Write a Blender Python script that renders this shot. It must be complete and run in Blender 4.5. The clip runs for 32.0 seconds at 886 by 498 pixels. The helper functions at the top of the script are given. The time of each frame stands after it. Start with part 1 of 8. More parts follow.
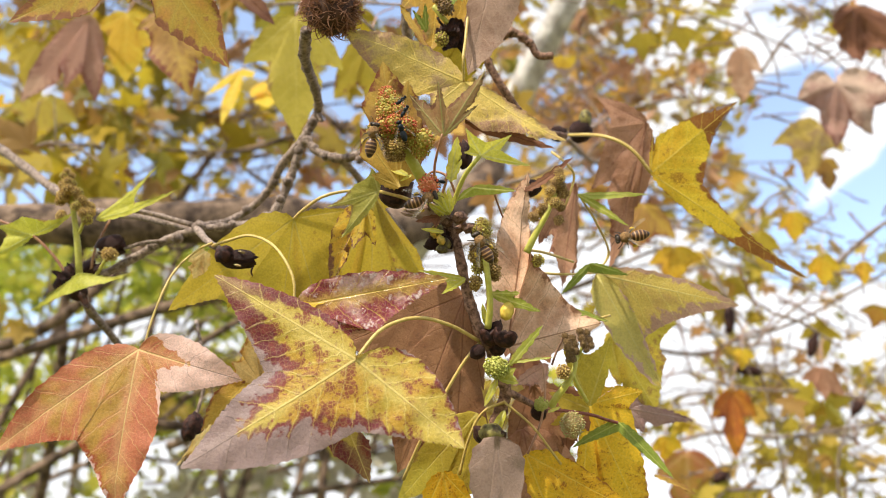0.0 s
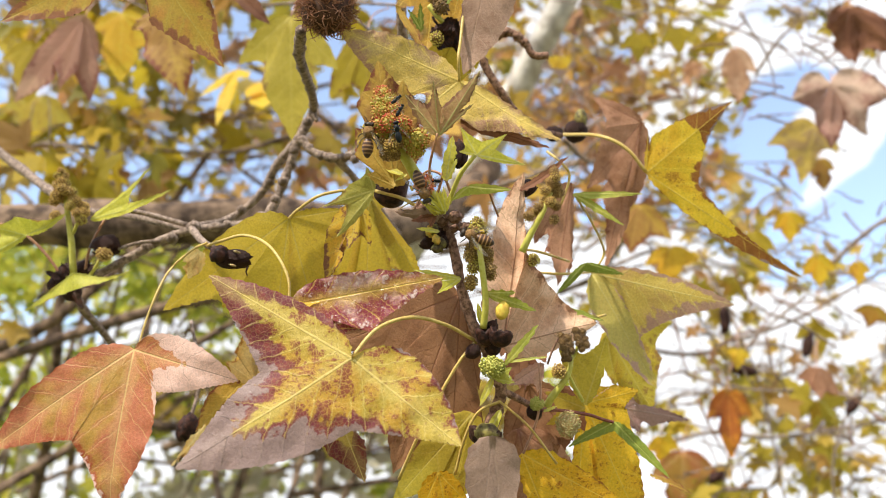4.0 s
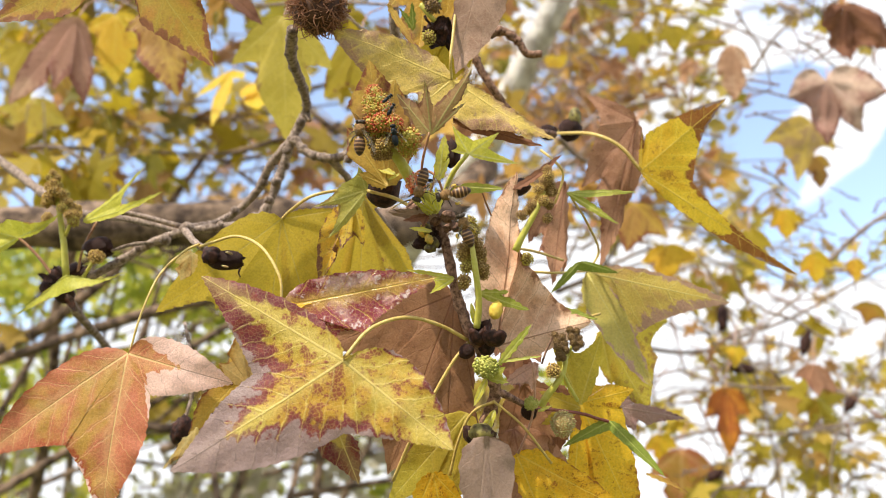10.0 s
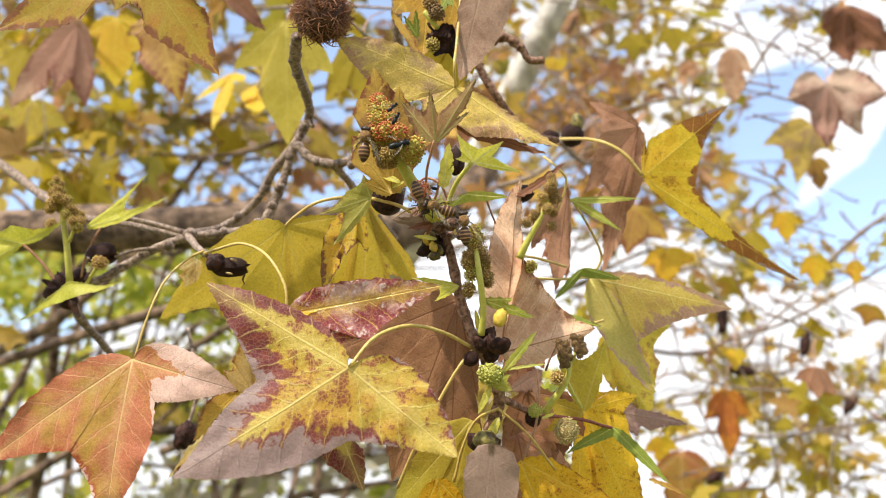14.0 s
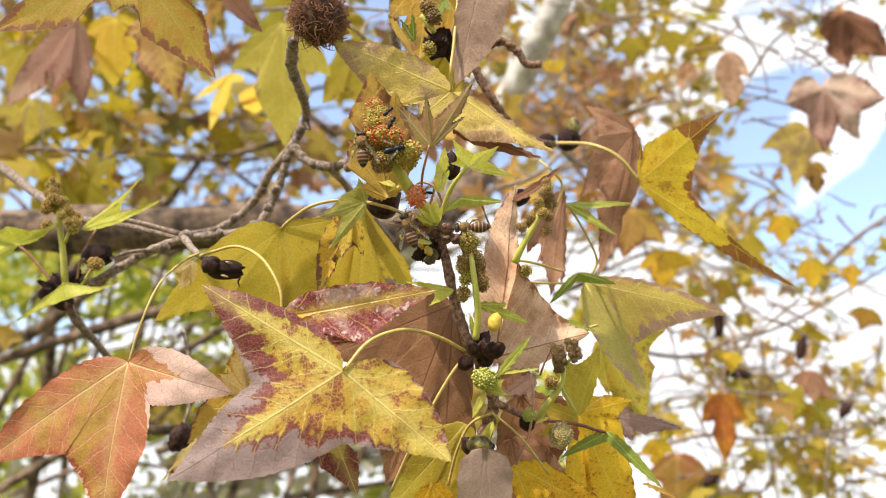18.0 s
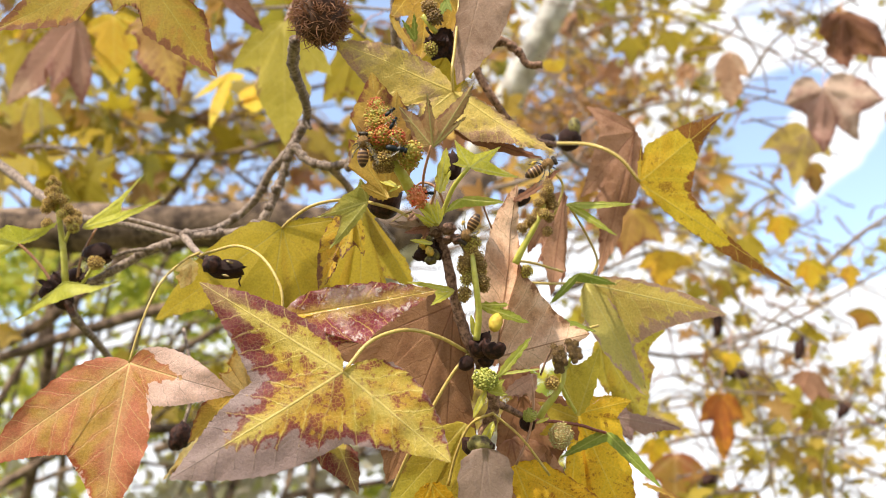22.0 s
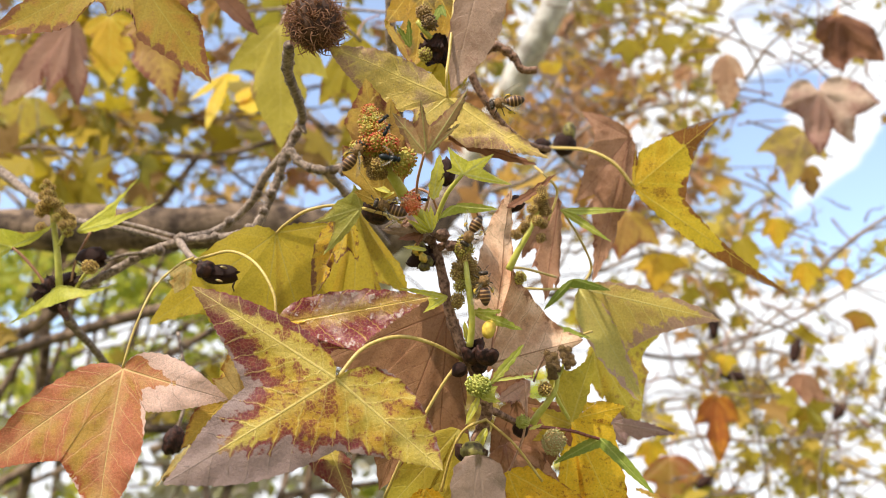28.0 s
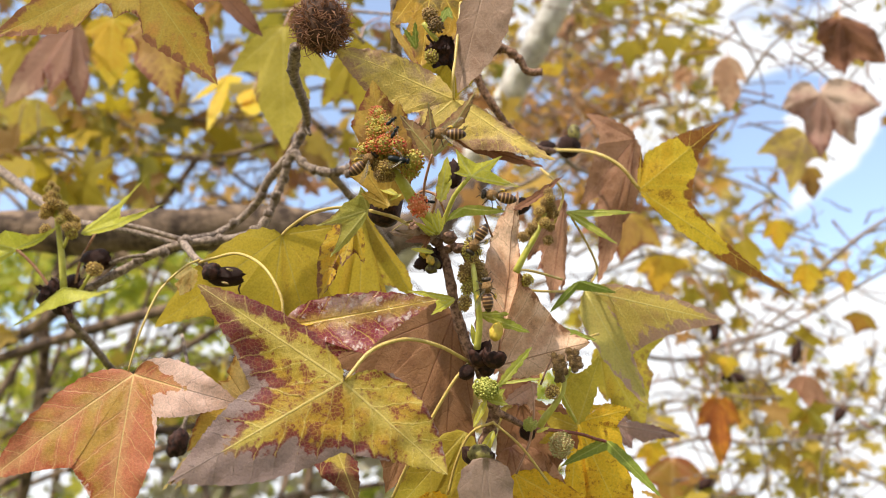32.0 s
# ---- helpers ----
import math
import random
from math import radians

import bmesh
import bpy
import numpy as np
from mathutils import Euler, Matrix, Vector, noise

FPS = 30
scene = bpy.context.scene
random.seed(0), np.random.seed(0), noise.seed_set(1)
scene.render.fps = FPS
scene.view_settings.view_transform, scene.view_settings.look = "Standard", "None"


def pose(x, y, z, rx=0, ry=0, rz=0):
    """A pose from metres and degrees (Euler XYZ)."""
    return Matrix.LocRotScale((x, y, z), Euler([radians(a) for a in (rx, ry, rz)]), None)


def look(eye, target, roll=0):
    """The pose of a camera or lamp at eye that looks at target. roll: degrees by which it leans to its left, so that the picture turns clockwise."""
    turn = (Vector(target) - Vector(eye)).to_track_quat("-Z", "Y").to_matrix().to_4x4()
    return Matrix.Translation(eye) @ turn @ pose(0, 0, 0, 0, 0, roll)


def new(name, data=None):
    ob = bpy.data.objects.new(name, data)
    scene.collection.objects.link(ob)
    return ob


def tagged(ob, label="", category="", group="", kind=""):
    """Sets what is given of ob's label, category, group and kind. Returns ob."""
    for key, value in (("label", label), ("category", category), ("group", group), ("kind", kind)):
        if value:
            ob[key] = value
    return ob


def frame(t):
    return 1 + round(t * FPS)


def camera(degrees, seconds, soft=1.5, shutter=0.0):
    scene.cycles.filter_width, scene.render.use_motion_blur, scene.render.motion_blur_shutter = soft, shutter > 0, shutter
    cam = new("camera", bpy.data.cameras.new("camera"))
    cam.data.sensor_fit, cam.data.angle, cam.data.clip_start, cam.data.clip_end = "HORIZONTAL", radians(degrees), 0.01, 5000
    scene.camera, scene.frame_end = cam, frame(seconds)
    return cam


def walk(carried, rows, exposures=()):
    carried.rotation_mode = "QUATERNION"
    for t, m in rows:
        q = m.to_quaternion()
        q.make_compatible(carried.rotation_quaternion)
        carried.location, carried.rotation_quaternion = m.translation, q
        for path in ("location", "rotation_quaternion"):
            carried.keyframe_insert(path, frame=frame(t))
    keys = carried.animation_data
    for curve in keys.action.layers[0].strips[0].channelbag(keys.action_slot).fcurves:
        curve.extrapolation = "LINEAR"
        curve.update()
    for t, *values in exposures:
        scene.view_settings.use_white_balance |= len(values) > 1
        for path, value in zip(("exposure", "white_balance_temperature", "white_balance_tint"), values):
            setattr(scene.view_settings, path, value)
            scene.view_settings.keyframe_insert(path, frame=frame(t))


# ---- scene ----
cam = camera(62, 32.0, soft=1.0)
cam.data.dof.use_dof, cam.data.dof.focus_distance, cam.data.dof.aperture_fstop = True, 0.345, 8.5
PATH = [
    (0, pose(-0.00123, -0.00052, 1.59778, 110.434, -0.549, 0.335)),
    (0.5, pose(-0.00085, -0.00031, 1.59769, 110.473, -0.458, 0.331)),
    (1, pose(-0.00037, -0.00064, 1.59800, 110.480, -0.452, 0.272)),
    (1.5, pose(0.00015, -0.00088, 1.59834, 110.499, -0.444, 0.222)),
    (2, pose(0.00029, -0.00067, 1.59875, 110.524, -0.423, 0.172)),
    (2.5, pose(0.00018, -0.00050, 1.59829, 110.529, -0.416, 0.145)),
    (3, pose(-0.00011, -0.00020, 1.59753, 110.510, -0.429, 0.117)),
    (3.5, pose(-0.00048, 0.00026, 1.59715, 110.497, -0.416, 0.089)),
    (5.5, pose(-0.00193, -0.00074, 1.59841, 110.521, -0.278, -0.007)),
    (6, pose(-0.00188, -0.00096, 1.59840, 110.516, -0.237, 0.001)),
    (6.5, pose(-0.00147, -0.00101, 1.59826, 110.537, -0.132, 0.054)),
    (7, pose(-0.00112, -0.00069, 1.59815, 110.539, -0.030, 0.108)),
    (7.5, pose(-0.00095, -0.00025, 1.59789, 110.514, -0.034, 0.105)),
    (8, pose(-0.00069, 0.00050, 1.59791, 110.463, -0.089, 0.069)),
    (8.5, pose(0.00016, 0.00103, 1.59784, 110.442, -0.075, 0.070)),
    (9, pose(0.00091, 0.00153, 1.59755, 110.470, 0.003, 0.089)),
    (9.5, pose(0.00129, 0.00193, 1.59748, 110.488, 0.033, 0.087)),
    (10, pose(0.00156, 0.00174, 1.59775, 110.504, 0.020, 0.079)),
    (10.5, pose(0.00152, 0.00142, 1.59841, 110.500, 0.034, 0.072)),
    (11, pose(0.00134, 0.00129, 1.59907, 110.494, 0.043, 0.068)),
    (11.5, pose(0.00108, 0.00110, 1.59929, 110.475, -0.029, 0.023)),
    (12, pose(0.00074, 0.00079, 1.59942, 110.468, -0.071, -0.010)),
    (12.5, pose(0.00024, 0.00061, 1.59974, 110.481, -0.067, -0.029)),
    (13, pose(-0.00012, 0.00008, 1.60003, 110.501, -0.002, -0.007)),
    (13.5, pose(-0.00070, -0.00028, 1.60035, 110.519, 0.060, 0.004)),
    (14, pose(-0.00103, -0.00037, 1.60064, 110.520, 0.070, -0.008)),
    (14.5, pose(-0.00094, -0.00039, 1.60083, 110.521, 0.046, -0.019)),
    (16.5, pose(-0.00002, -0.00126, 1.60159, 110.517, -0.234, -0.243)),
    (17, pose(0.00026, -0.00098, 1.60171, 110.552, -0.171, -0.219)),
    (17.5, pose(0.00031, -0.00099, 1.60182, 110.560, -0.176, -0.242)),
    (18, pose(0.00033, -0.00131, 1.60196, 110.580, -0.186, -0.264)),
    (18.5, pose(0.00043, -0.00153, 1.60236, 110.562, -0.196, -0.284)),
    (19, pose(0.00034, -0.00152, 1.60244, 110.532, -0.245, -0.324)),
    (19.5, pose(0.00011, -0.00137, 1.60211, 110.525, -0.296, -0.368)),
    (20, pose(-0.00023, -0.00156, 1.60226, 110.508, -0.322, -0.387)),
    (20.5, pose(-0.00074, -0.00172, 1.60243, 110.515, -0.278, -0.393)),
    (21, pose(-0.00100, -0.00175, 1.60250, 110.531, -0.230, -0.381)),
    (21.5, pose(-0.00096, -0.00188, 1.60259, 110.516, -0.261, -0.391)),
    (22, pose(-0.00083, -0.00184, 1.60241, 110.497, -0.317, -0.431)),
    (22.5, pose(-0.00096, -0.00154, 1.60213, 110.492, -0.347, -0.478)),
    (23, pose(-0.00094, -0.00153, 1.60233, 110.458, -0.423, -0.516)),
    (23.5, pose(-0.00092, -0.00186, 1.60275, 110.426, -0.487, -0.550)),
    (24, pose(-0.00073, -0.00207, 1.60249, 110.450, -0.446, -0.528)),
    (24.5, pose(-0.00055, -0.00186, 1.60222, 110.487, -0.382, -0.518)),
    (25, pose(-0.00023, -0.00188, 1.60256, 110.495, -0.375, -0.536)),
    (25.5, pose(-0.00004, -0.00191, 1.60293, 110.510, -0.393, -0.577)),
    (27.5, pose(0.00101, -0.00291, 1.60508, 110.473, -0.377, -0.653)),
    (28, pose(0.00103, -0.00318, 1.60524, 110.476, -0.395, -0.660)),
    (28.5, pose(0.00069, -0.00344, 1.60527, 110.488, -0.424, -0.684)),
    (29, pose(0.00009, -0.00367, 1.60542, 110.521, -0.428, -0.707)),
    (29.5, pose(-0.00056, -0.00398, 1.60585, 110.524, -0.445, -0.728)),
    (30, pose(-0.00160, -0.00391, 1.60610, 110.535, -0.473, -0.780)),
    (30.5, pose(-0.00251, -0.00372, 1.60653, 110.538, -0.450, -0.800)),
    (31, pose(-0.00287, -0.00357, 1.60664, 110.558, -0.381, -0.772)),
    (31.5, pose(-0.00294, -0.00309, 1.60644, 110.564, -0.371, -0.758)),
    (32, pose(-0.00282, -0.00263, 1.60585, 110.588, -0.379, -0.751)),
]
walk(cam, PATH, [(0.0, 1.18, 6470, 10), (6.0, 1.2, 6470, 10), (13.0, 1.25, 6470, 10), (20.0, 1.25, 6470, 10), (25.0, 1.22, 6470, 10), (32.0, 1.09, 6470, 10)])

# ---- sky and sun ----
SUN = Vector((-0.42, -0.50, 0.76)).normalized()
world = bpy.data.worlds.new("sky")
scene.world = world
world.use_nodes = True


def node(nt, kind, **given):
    """A node with its inputs or properties set; a socket given as a value is linked."""
    n = nt.nodes.new(kind)
    named = {}
    for key, value in given.items():
        slot = int(key[1:]) if key[0] == "i" and key[1:].isdigit() else None
        if slot is not None:
            if isinstance(value, bpy.types.NodeSocket):
                nt.links.new(value, n.inputs[slot])
            else:
                n.inputs[slot].default_value = value
        else:
            named[key] = value
    if "operation" in named:
        n.operation = named["operation"]
    if "data_type" in named:
        n.data_type = named["data_type"]
    if "blend_type" in named:
        n.blend_type = named["blend_type"]
    if "interpolation_type" in named:
        n.interpolation_type = named["interpolation_type"]
    if "feature" in named:
        n.feature = named["feature"]
    if "uv_map" in named:
        n.uv_map = named["uv_map"]
    return n


def calc(nt, op, a, b=0.0, c=0.0):
    return node(nt, "ShaderNodeMath", operation=op, i0=a, i1=b, i2=c).outputs[0]


def ease(nt, x, lo, hi, a=0.0, b=1.0):
    return node(nt, "ShaderNodeMapRange", interpolation_type="SMOOTHSTEP", i0=x, i1=lo, i2=hi, i3=a, i4=b).outputs[0]


def blend(nt, fac, a, b):
    n = node(nt, "ShaderNodeMix", data_type="RGBA")
    for slot, value in ((0, fac), (6, a), (7, b)):
        if isinstance(value, bpy.types.NodeSocket):
            nt.links.new(value, n.inputs[slot])
        else:
            n.inputs[slot].default_value = value if slot == 0 else (*value, 1)[:4]
    return n.outputs[2]


def tone(nt, fac, c, k, mode="MULTIPLY"):
    """The colour darkened or lightened by a grey."""
    n = node(nt, "ShaderNodeMix", data_type="RGBA", blend_type=mode)
    nt.links.new(fac, n.inputs[0])
    nt.links.new(c, n.inputs[6])
    n.inputs[7].default_value = (k, k, k, 1)
    return n.outputs[2]


def noise_tex(nt, vec, scale, detail=3, rough=0.55):
    n = node(nt, "ShaderNodeTexNoise", i2=scale, i3=detail, i4=rough)
    nt.links.new(vec, n.inputs[0])
    return n.outputs[0]


def make_sky():
    nt = world.node_tree
    nt.nodes.clear()
    sky = node(nt, "ShaderNodeTexSky")
    sky.sky_type, sky.sun_disc = "NISHITA", False
    sky.sun_elevation, sky.sun_rotation = math.asin(SUN.z), math.atan2(SUN.x, SUN.y)
    sky.air_density, sky.dust_density = 1.0, 0.6
    co = node(nt, "ShaderNodeTexCoord").outputs[0]
    flat = node(nt, "ShaderNodeMapping", i3=(1.0, 1.0, 1.7))
    nt.links.new(co, flat.inputs[0])
    n = noise_tex(nt, flat.outputs[0], 4.2, 6, 0.55)
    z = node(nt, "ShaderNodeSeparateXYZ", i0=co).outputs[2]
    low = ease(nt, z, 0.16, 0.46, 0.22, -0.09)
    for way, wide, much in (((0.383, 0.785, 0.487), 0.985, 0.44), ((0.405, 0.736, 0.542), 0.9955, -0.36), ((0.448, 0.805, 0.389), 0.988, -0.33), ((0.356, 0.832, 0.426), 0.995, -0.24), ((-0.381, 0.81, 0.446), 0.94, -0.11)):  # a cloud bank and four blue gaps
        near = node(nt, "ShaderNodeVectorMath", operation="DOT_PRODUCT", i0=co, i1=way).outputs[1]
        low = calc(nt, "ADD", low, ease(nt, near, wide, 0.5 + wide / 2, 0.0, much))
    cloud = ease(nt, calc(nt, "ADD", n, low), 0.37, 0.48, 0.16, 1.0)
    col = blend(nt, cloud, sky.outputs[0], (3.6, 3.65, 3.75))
    bg = node(nt, "ShaderNodeBackground", i0=col, i1=0.15)
    out = node(nt, "ShaderNodeOutputWorld")
    nt.links.new(bg.outputs[0], out.inputs[0])


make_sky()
sun = new("sun", bpy.data.lights.new("sun", "SUN"))
sun.data.energy, sun.data.angle, sun.data.color = 2.7, radians(0.6), (1.0, 0.91, 0.76)
sun.matrix_world = look(SUN * 20, (0, 0, 0))

# ---- materials ----


def start(name):
    m = bpy.data.materials.new(name)
    m.use_nodes = True
    m.node_tree.nodes.clear()
    return m, m.node_tree


def finish(nt, color, rough, thin=0.0, height=None, strength=0.3, dist=0.001, spec=0.4, sheen=None):
    bsdf = node(nt, "ShaderNodeBsdfPrincipled")
    for key, value in (("Base Color", color), ("Roughness", rough), ("Specular IOR Level", spec)):
        if isinstance(value, bpy.types.NodeSocket):
            nt.links.new(value, bsdf.inputs[key])
        else:
            bsdf.inputs[key].default_value = (*value, 1) if isinstance(value, tuple) else value
    if height is not None:
        b = node(nt, "ShaderNodeBump", i0=strength, i1=dist)
        nt.links.new(height, b.inputs["Height"])
        nt.links.new(b.outputs[0], bsdf.inputs["Normal"])
    shader = bsdf.outputs[0]
    if thin:
        tr = node(nt, "ShaderNodeBsdfTranslucent")
        if isinstance(color, bpy.types.NodeSocket):
            nt.links.new(color, tr.inputs[0])
        else:
            tr.inputs[0].default_value = (*color, 1)
        shader = node(nt, "ShaderNodeMixShader", i0=thin, i1=bsdf.outputs[0], i2=tr.outputs[0]).outputs[0]
    out = node(nt, "ShaderNodeOutputMaterial")
    nt.links.new(shader, out.inputs[0])


def leaf_material(name, main, second, margin, vein, edge=0.85, spots=0.3, spot=(0.12, 0.05, 0.03), thin=0.35, rough=0.5, patch=0.5, cells=0.25, seed=0.0, dry=(0.40, 0.29, 0.25), level=0.58, grain=38.0, halo=0.0, rag=1.0, tip=0.0, relief=1.0):
    """Leaf blade: two tones in patches, spots, a coloured margin, veins and fine cells."""
    m, nt = start(name)
    uv = node(nt, "ShaderNodeSeparateXYZ", i0=node(nt, "ShaderNodeUVMap", uv_map="vein").outputs[0])
    ed = node(nt, "ShaderNodeSeparateXYZ", i0=node(nt, "ShaderNodeUVMap", uv_map="edge").outputs[0])
    zone = node(nt, "ShaderNodeSeparateXYZ", i0=node(nt, "ShaderNodeUVMap", uv_map="zone").outputs[0])
    side, along = calc(nt, "ABSOLUTE", uv.outputs[0]), uv.outputs[1]
    r, y = ed.outputs[0], ed.outputs[1]
    co = node(nt, "ShaderNodeMapping", i1=(seed, seed * 0.7, -seed))
    nt.links.new(node(nt, "ShaderNodeTexCoord").outputs[3], co.inputs[0])
    co = co.outputs[0]
    big, mid, fine = noise_tex(nt, co, grain, 4, 0.6), noise_tex(nt, co, 160, 4, 0.65), noise_tex(nt, co, 900, 3)
    # veins
    w = ease(nt, y, 0.0, 1.0, 0.00065, 0.00025)
    main_vein = calc(nt, "SUBTRACT", 1.0, ease(nt, calc(nt, "DIVIDE", side, w), 0.35, 1.0))
    wob = calc(nt, "ADD", calc(nt, "MULTIPLY", calc(nt, "SUBTRACT", mid, 0.5), 0.005), calc(nt, "MULTIPLY", calc(nt, "SUBTRACT", big, 0.5), 0.006))
    q = calc(nt, "ADD", calc(nt, "SUBTRACT", along, calc(nt, "MULTIPLY", side, 0.95)), wob)
    saw = calc(nt, "ABSOLUTE", calc(nt, "SUBTRACT", calc(nt, "FRACT", calc(nt, "DIVIDE", q, 0.0105)), 0.5))
    second_vein = calc(nt, "MULTIPLY", calc(nt, "SUBTRACT", 1.0, ease(nt, saw, 0.012, 0.05)), 0.75)
    vor = node(nt, "ShaderNodeTexVoronoi", feature="DISTANCE_TO_EDGE", i2=560.0)
    nt.links.new(co, vor.inputs[0])
    web = calc(nt, "SUBTRACT", 1.0, ease(nt, vor.outputs[0], 0.02, 0.09))
    # colours
    near_vein = ease(nt, calc(nt, "MINIMUM", calc(nt, "DIVIDE", side, 0.005), calc(nt, "MULTIPLY", saw, 4.0)), 0.0, 1.0, 0.07, 0.0)
    c = blend(nt, ease(nt, calc(nt, "SUBTRACT", big, near_vein), patch - 0.09, patch + 0.09), main, second)
    ragged = calc(nt, "ADD", calc(nt, "MULTIPLY", calc(nt, "SUBTRACT", big, 0.5), 0.75 * rag), calc(nt, "ADD", calc(nt, "MULTIPLY", calc(nt, "SUBTRACT", mid, 0.5), 0.35 * rag), calc(nt, "MULTIPLY", calc(nt, "SUBTRACT", noise_tex(nt, co, 420, 3), 0.5), 0.3 * rag)))
    far_out = calc(nt, "SUBTRACT", calc(nt, "ADD", r, ragged), near_vein)
    if tip:
        far_out = calc(nt, "ADD", far_out, ease(nt, calc(nt, "ADD", y, calc(nt, "MULTIPLY", calc(nt, "SUBTRACT", big, 0.5), 0.3)), 0.50, 0.63, 0.0, tip))
    far_out = calc(nt, "SUBTRACT", far_out, ease(nt, along, 0.004, 0.014, 0.5, 0.0))
    rim = ease(nt, calc(nt, "ADD", far_out, zone.outputs[0]), edge - 0.04, edge + 0.04)
    c = blend(nt, rim, c, margin)
    more = calc(nt, "MULTIPLY", calc(nt, "MINIMUM", zone.outputs[0], 0.2), 0.16)
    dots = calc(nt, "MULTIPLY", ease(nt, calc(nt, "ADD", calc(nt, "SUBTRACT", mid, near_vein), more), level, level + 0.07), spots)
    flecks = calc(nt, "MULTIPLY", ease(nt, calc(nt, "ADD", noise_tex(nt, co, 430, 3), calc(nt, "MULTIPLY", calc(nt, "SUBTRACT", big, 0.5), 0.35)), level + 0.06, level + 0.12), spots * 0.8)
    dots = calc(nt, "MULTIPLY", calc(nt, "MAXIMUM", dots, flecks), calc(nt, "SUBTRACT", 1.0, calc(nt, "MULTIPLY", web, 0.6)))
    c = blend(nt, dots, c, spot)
    if halo:
        glow = ease(nt, calc(nt, "ADD", calc(nt, "MINIMUM", calc(nt, "DIVIDE", side, 0.006), calc(nt, "ADD", calc(nt, "MULTIPLY", saw, 6.0), 0.75)), calc(nt, "MULTIPLY", calc(nt, "SUBTRACT", mid, 0.5), 2.4)), 0.1, 0.9, halo, 0.0)
        c = blend(nt, glow, c, vein)
    # outer area in the dry colour: dried margins, and on red painted sunlight
    dry_or_lit = ease(nt, calc(nt, "ADD", far_out, zone.outputs[1]), 1.12, 1.16)
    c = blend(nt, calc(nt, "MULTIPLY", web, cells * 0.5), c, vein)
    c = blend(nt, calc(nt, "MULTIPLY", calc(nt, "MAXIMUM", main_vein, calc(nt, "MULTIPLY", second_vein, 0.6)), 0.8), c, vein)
    c = blend(nt, calc(nt, "MULTIPLY", dry_or_lit, 0.92), c, blend(nt, mid, dry, tuple(v * 0.8 for v in dry)))
    crack = calc(nt, "MULTIPLY", dry_or_lit, calc(nt, "MAXIMUM", main_vein, calc(nt, "MULTIPLY", second_vein, ease(nt, mid, 0.45, 0.6))))
    c = blend(nt, calc(nt, "MULTIPLY", crack, 0.55), c, tuple(v * 0.35 for v in dry))
    c = tone(nt, ease(nt, fine, 0.38, 0.66, 0.0, 0.3), c, 0.5)
    speck = noise_tex(nt, co, 2600, 2)
    c = tone(nt, ease(nt, speck, 0.52, 0.75, 0.0, 1.0), c, 0.022, "ADD")
    h = calc(nt, "ADD", calc(nt, "MULTIPLY", calc(nt, "MAXIMUM", main_vein, calc(nt, "MULTIPLY", second_vein, 0.5)), -0.5), calc(nt, "ADD", calc(nt, "MULTIPLY", web, -0.1), mid))
    h = calc(nt, "ADD", h, calc(nt, "ADD", calc(nt, "MULTIPLY", big, 2.0), calc(nt, "MULTIPLY", fine, 0.3)))
    finish(nt, c, ease(nt, mid, 0.3, 0.7, rough - 0.1, rough + 0.12), thin, h, 0.55 * relief, 0.0010, 0.35)
    return m


def varied_material(name, stops, thin=0.4, rough=0.55, scale=60.0):
    """Far foliage: each leaf takes a colour of its own from the row of stops."""
    m, nt = start(name)
    rnd = node(nt, "ShaderNodeObjectInfo").outputs[5]
    ramp = node(nt, "ShaderNodeValToRGB")
    ramp.color_ramp.interpolation = "LINEAR"
    els = ramp.color_ramp.elements
    while len(els) < len(stops):
        els.new(0.5)
    for i, s in enumerate(stops):
        els[i].position = i / (len(stops) - 1)
        els[i].color = (*s, 1)
    nt.links.new(rnd, ramp.inputs[0])
    co = node(nt, "ShaderNodeTexCoord").outputs[3]
    n = noise_tex(nt, co, scale, 4)
    c = blend(nt, ease(nt, n, 0.45, 0.75, 0.0, 0.38), ramp.outputs[0], (0.16, 0.075, 0.03))
    finish(nt, c, rough, thin, n, 0.4, 0.002)
    return m


def island_material(name, stops, thin=0.4):
    m, nt = start(name)
    ramp = node(nt, "ShaderNodeValToRGB")
    els = ramp.color_ramp.elements
    while len(els) < len(stops):
        els.new(0.5)
    for i, s in enumerate(stops):
        els[i].position = i / (len(stops) - 1)
        els[i].color = (*s, 1)
    nt.links.new(node(nt, "ShaderNodeNewGeometry").outputs[8], ramp.inputs[0])
    finish(nt, ramp.outputs[0], 0.6, thin)
    return m


def grain_material(name, stops, rough=0.6, thin=0.12):
    m, nt = start(name)
    ramp = node(nt, "ShaderNodeValToRGB")
    els = ramp.color_ramp.elements
    while len(els) < len(stops):
        els.new(0.5)
    for i, s in enumerate(stops):
        els[i].position = i / (len(stops) - 1)
        els[i].color = (*s, 1)
    nt.links.new(node(nt, "ShaderNodeNewGeometry").outputs[8], ramp.inputs[0])
    n = noise_tex(nt, node(nt, "ShaderNodeTexCoord").outputs[3], 9.0, 3)
    c = blend(nt, ease(nt, n, 0.45, 0.7, 0.0, 0.3), ramp.outputs[0], tuple(v * 0.5 for v in stops[0]))
    finish(nt, c, rough, thin)
    return m


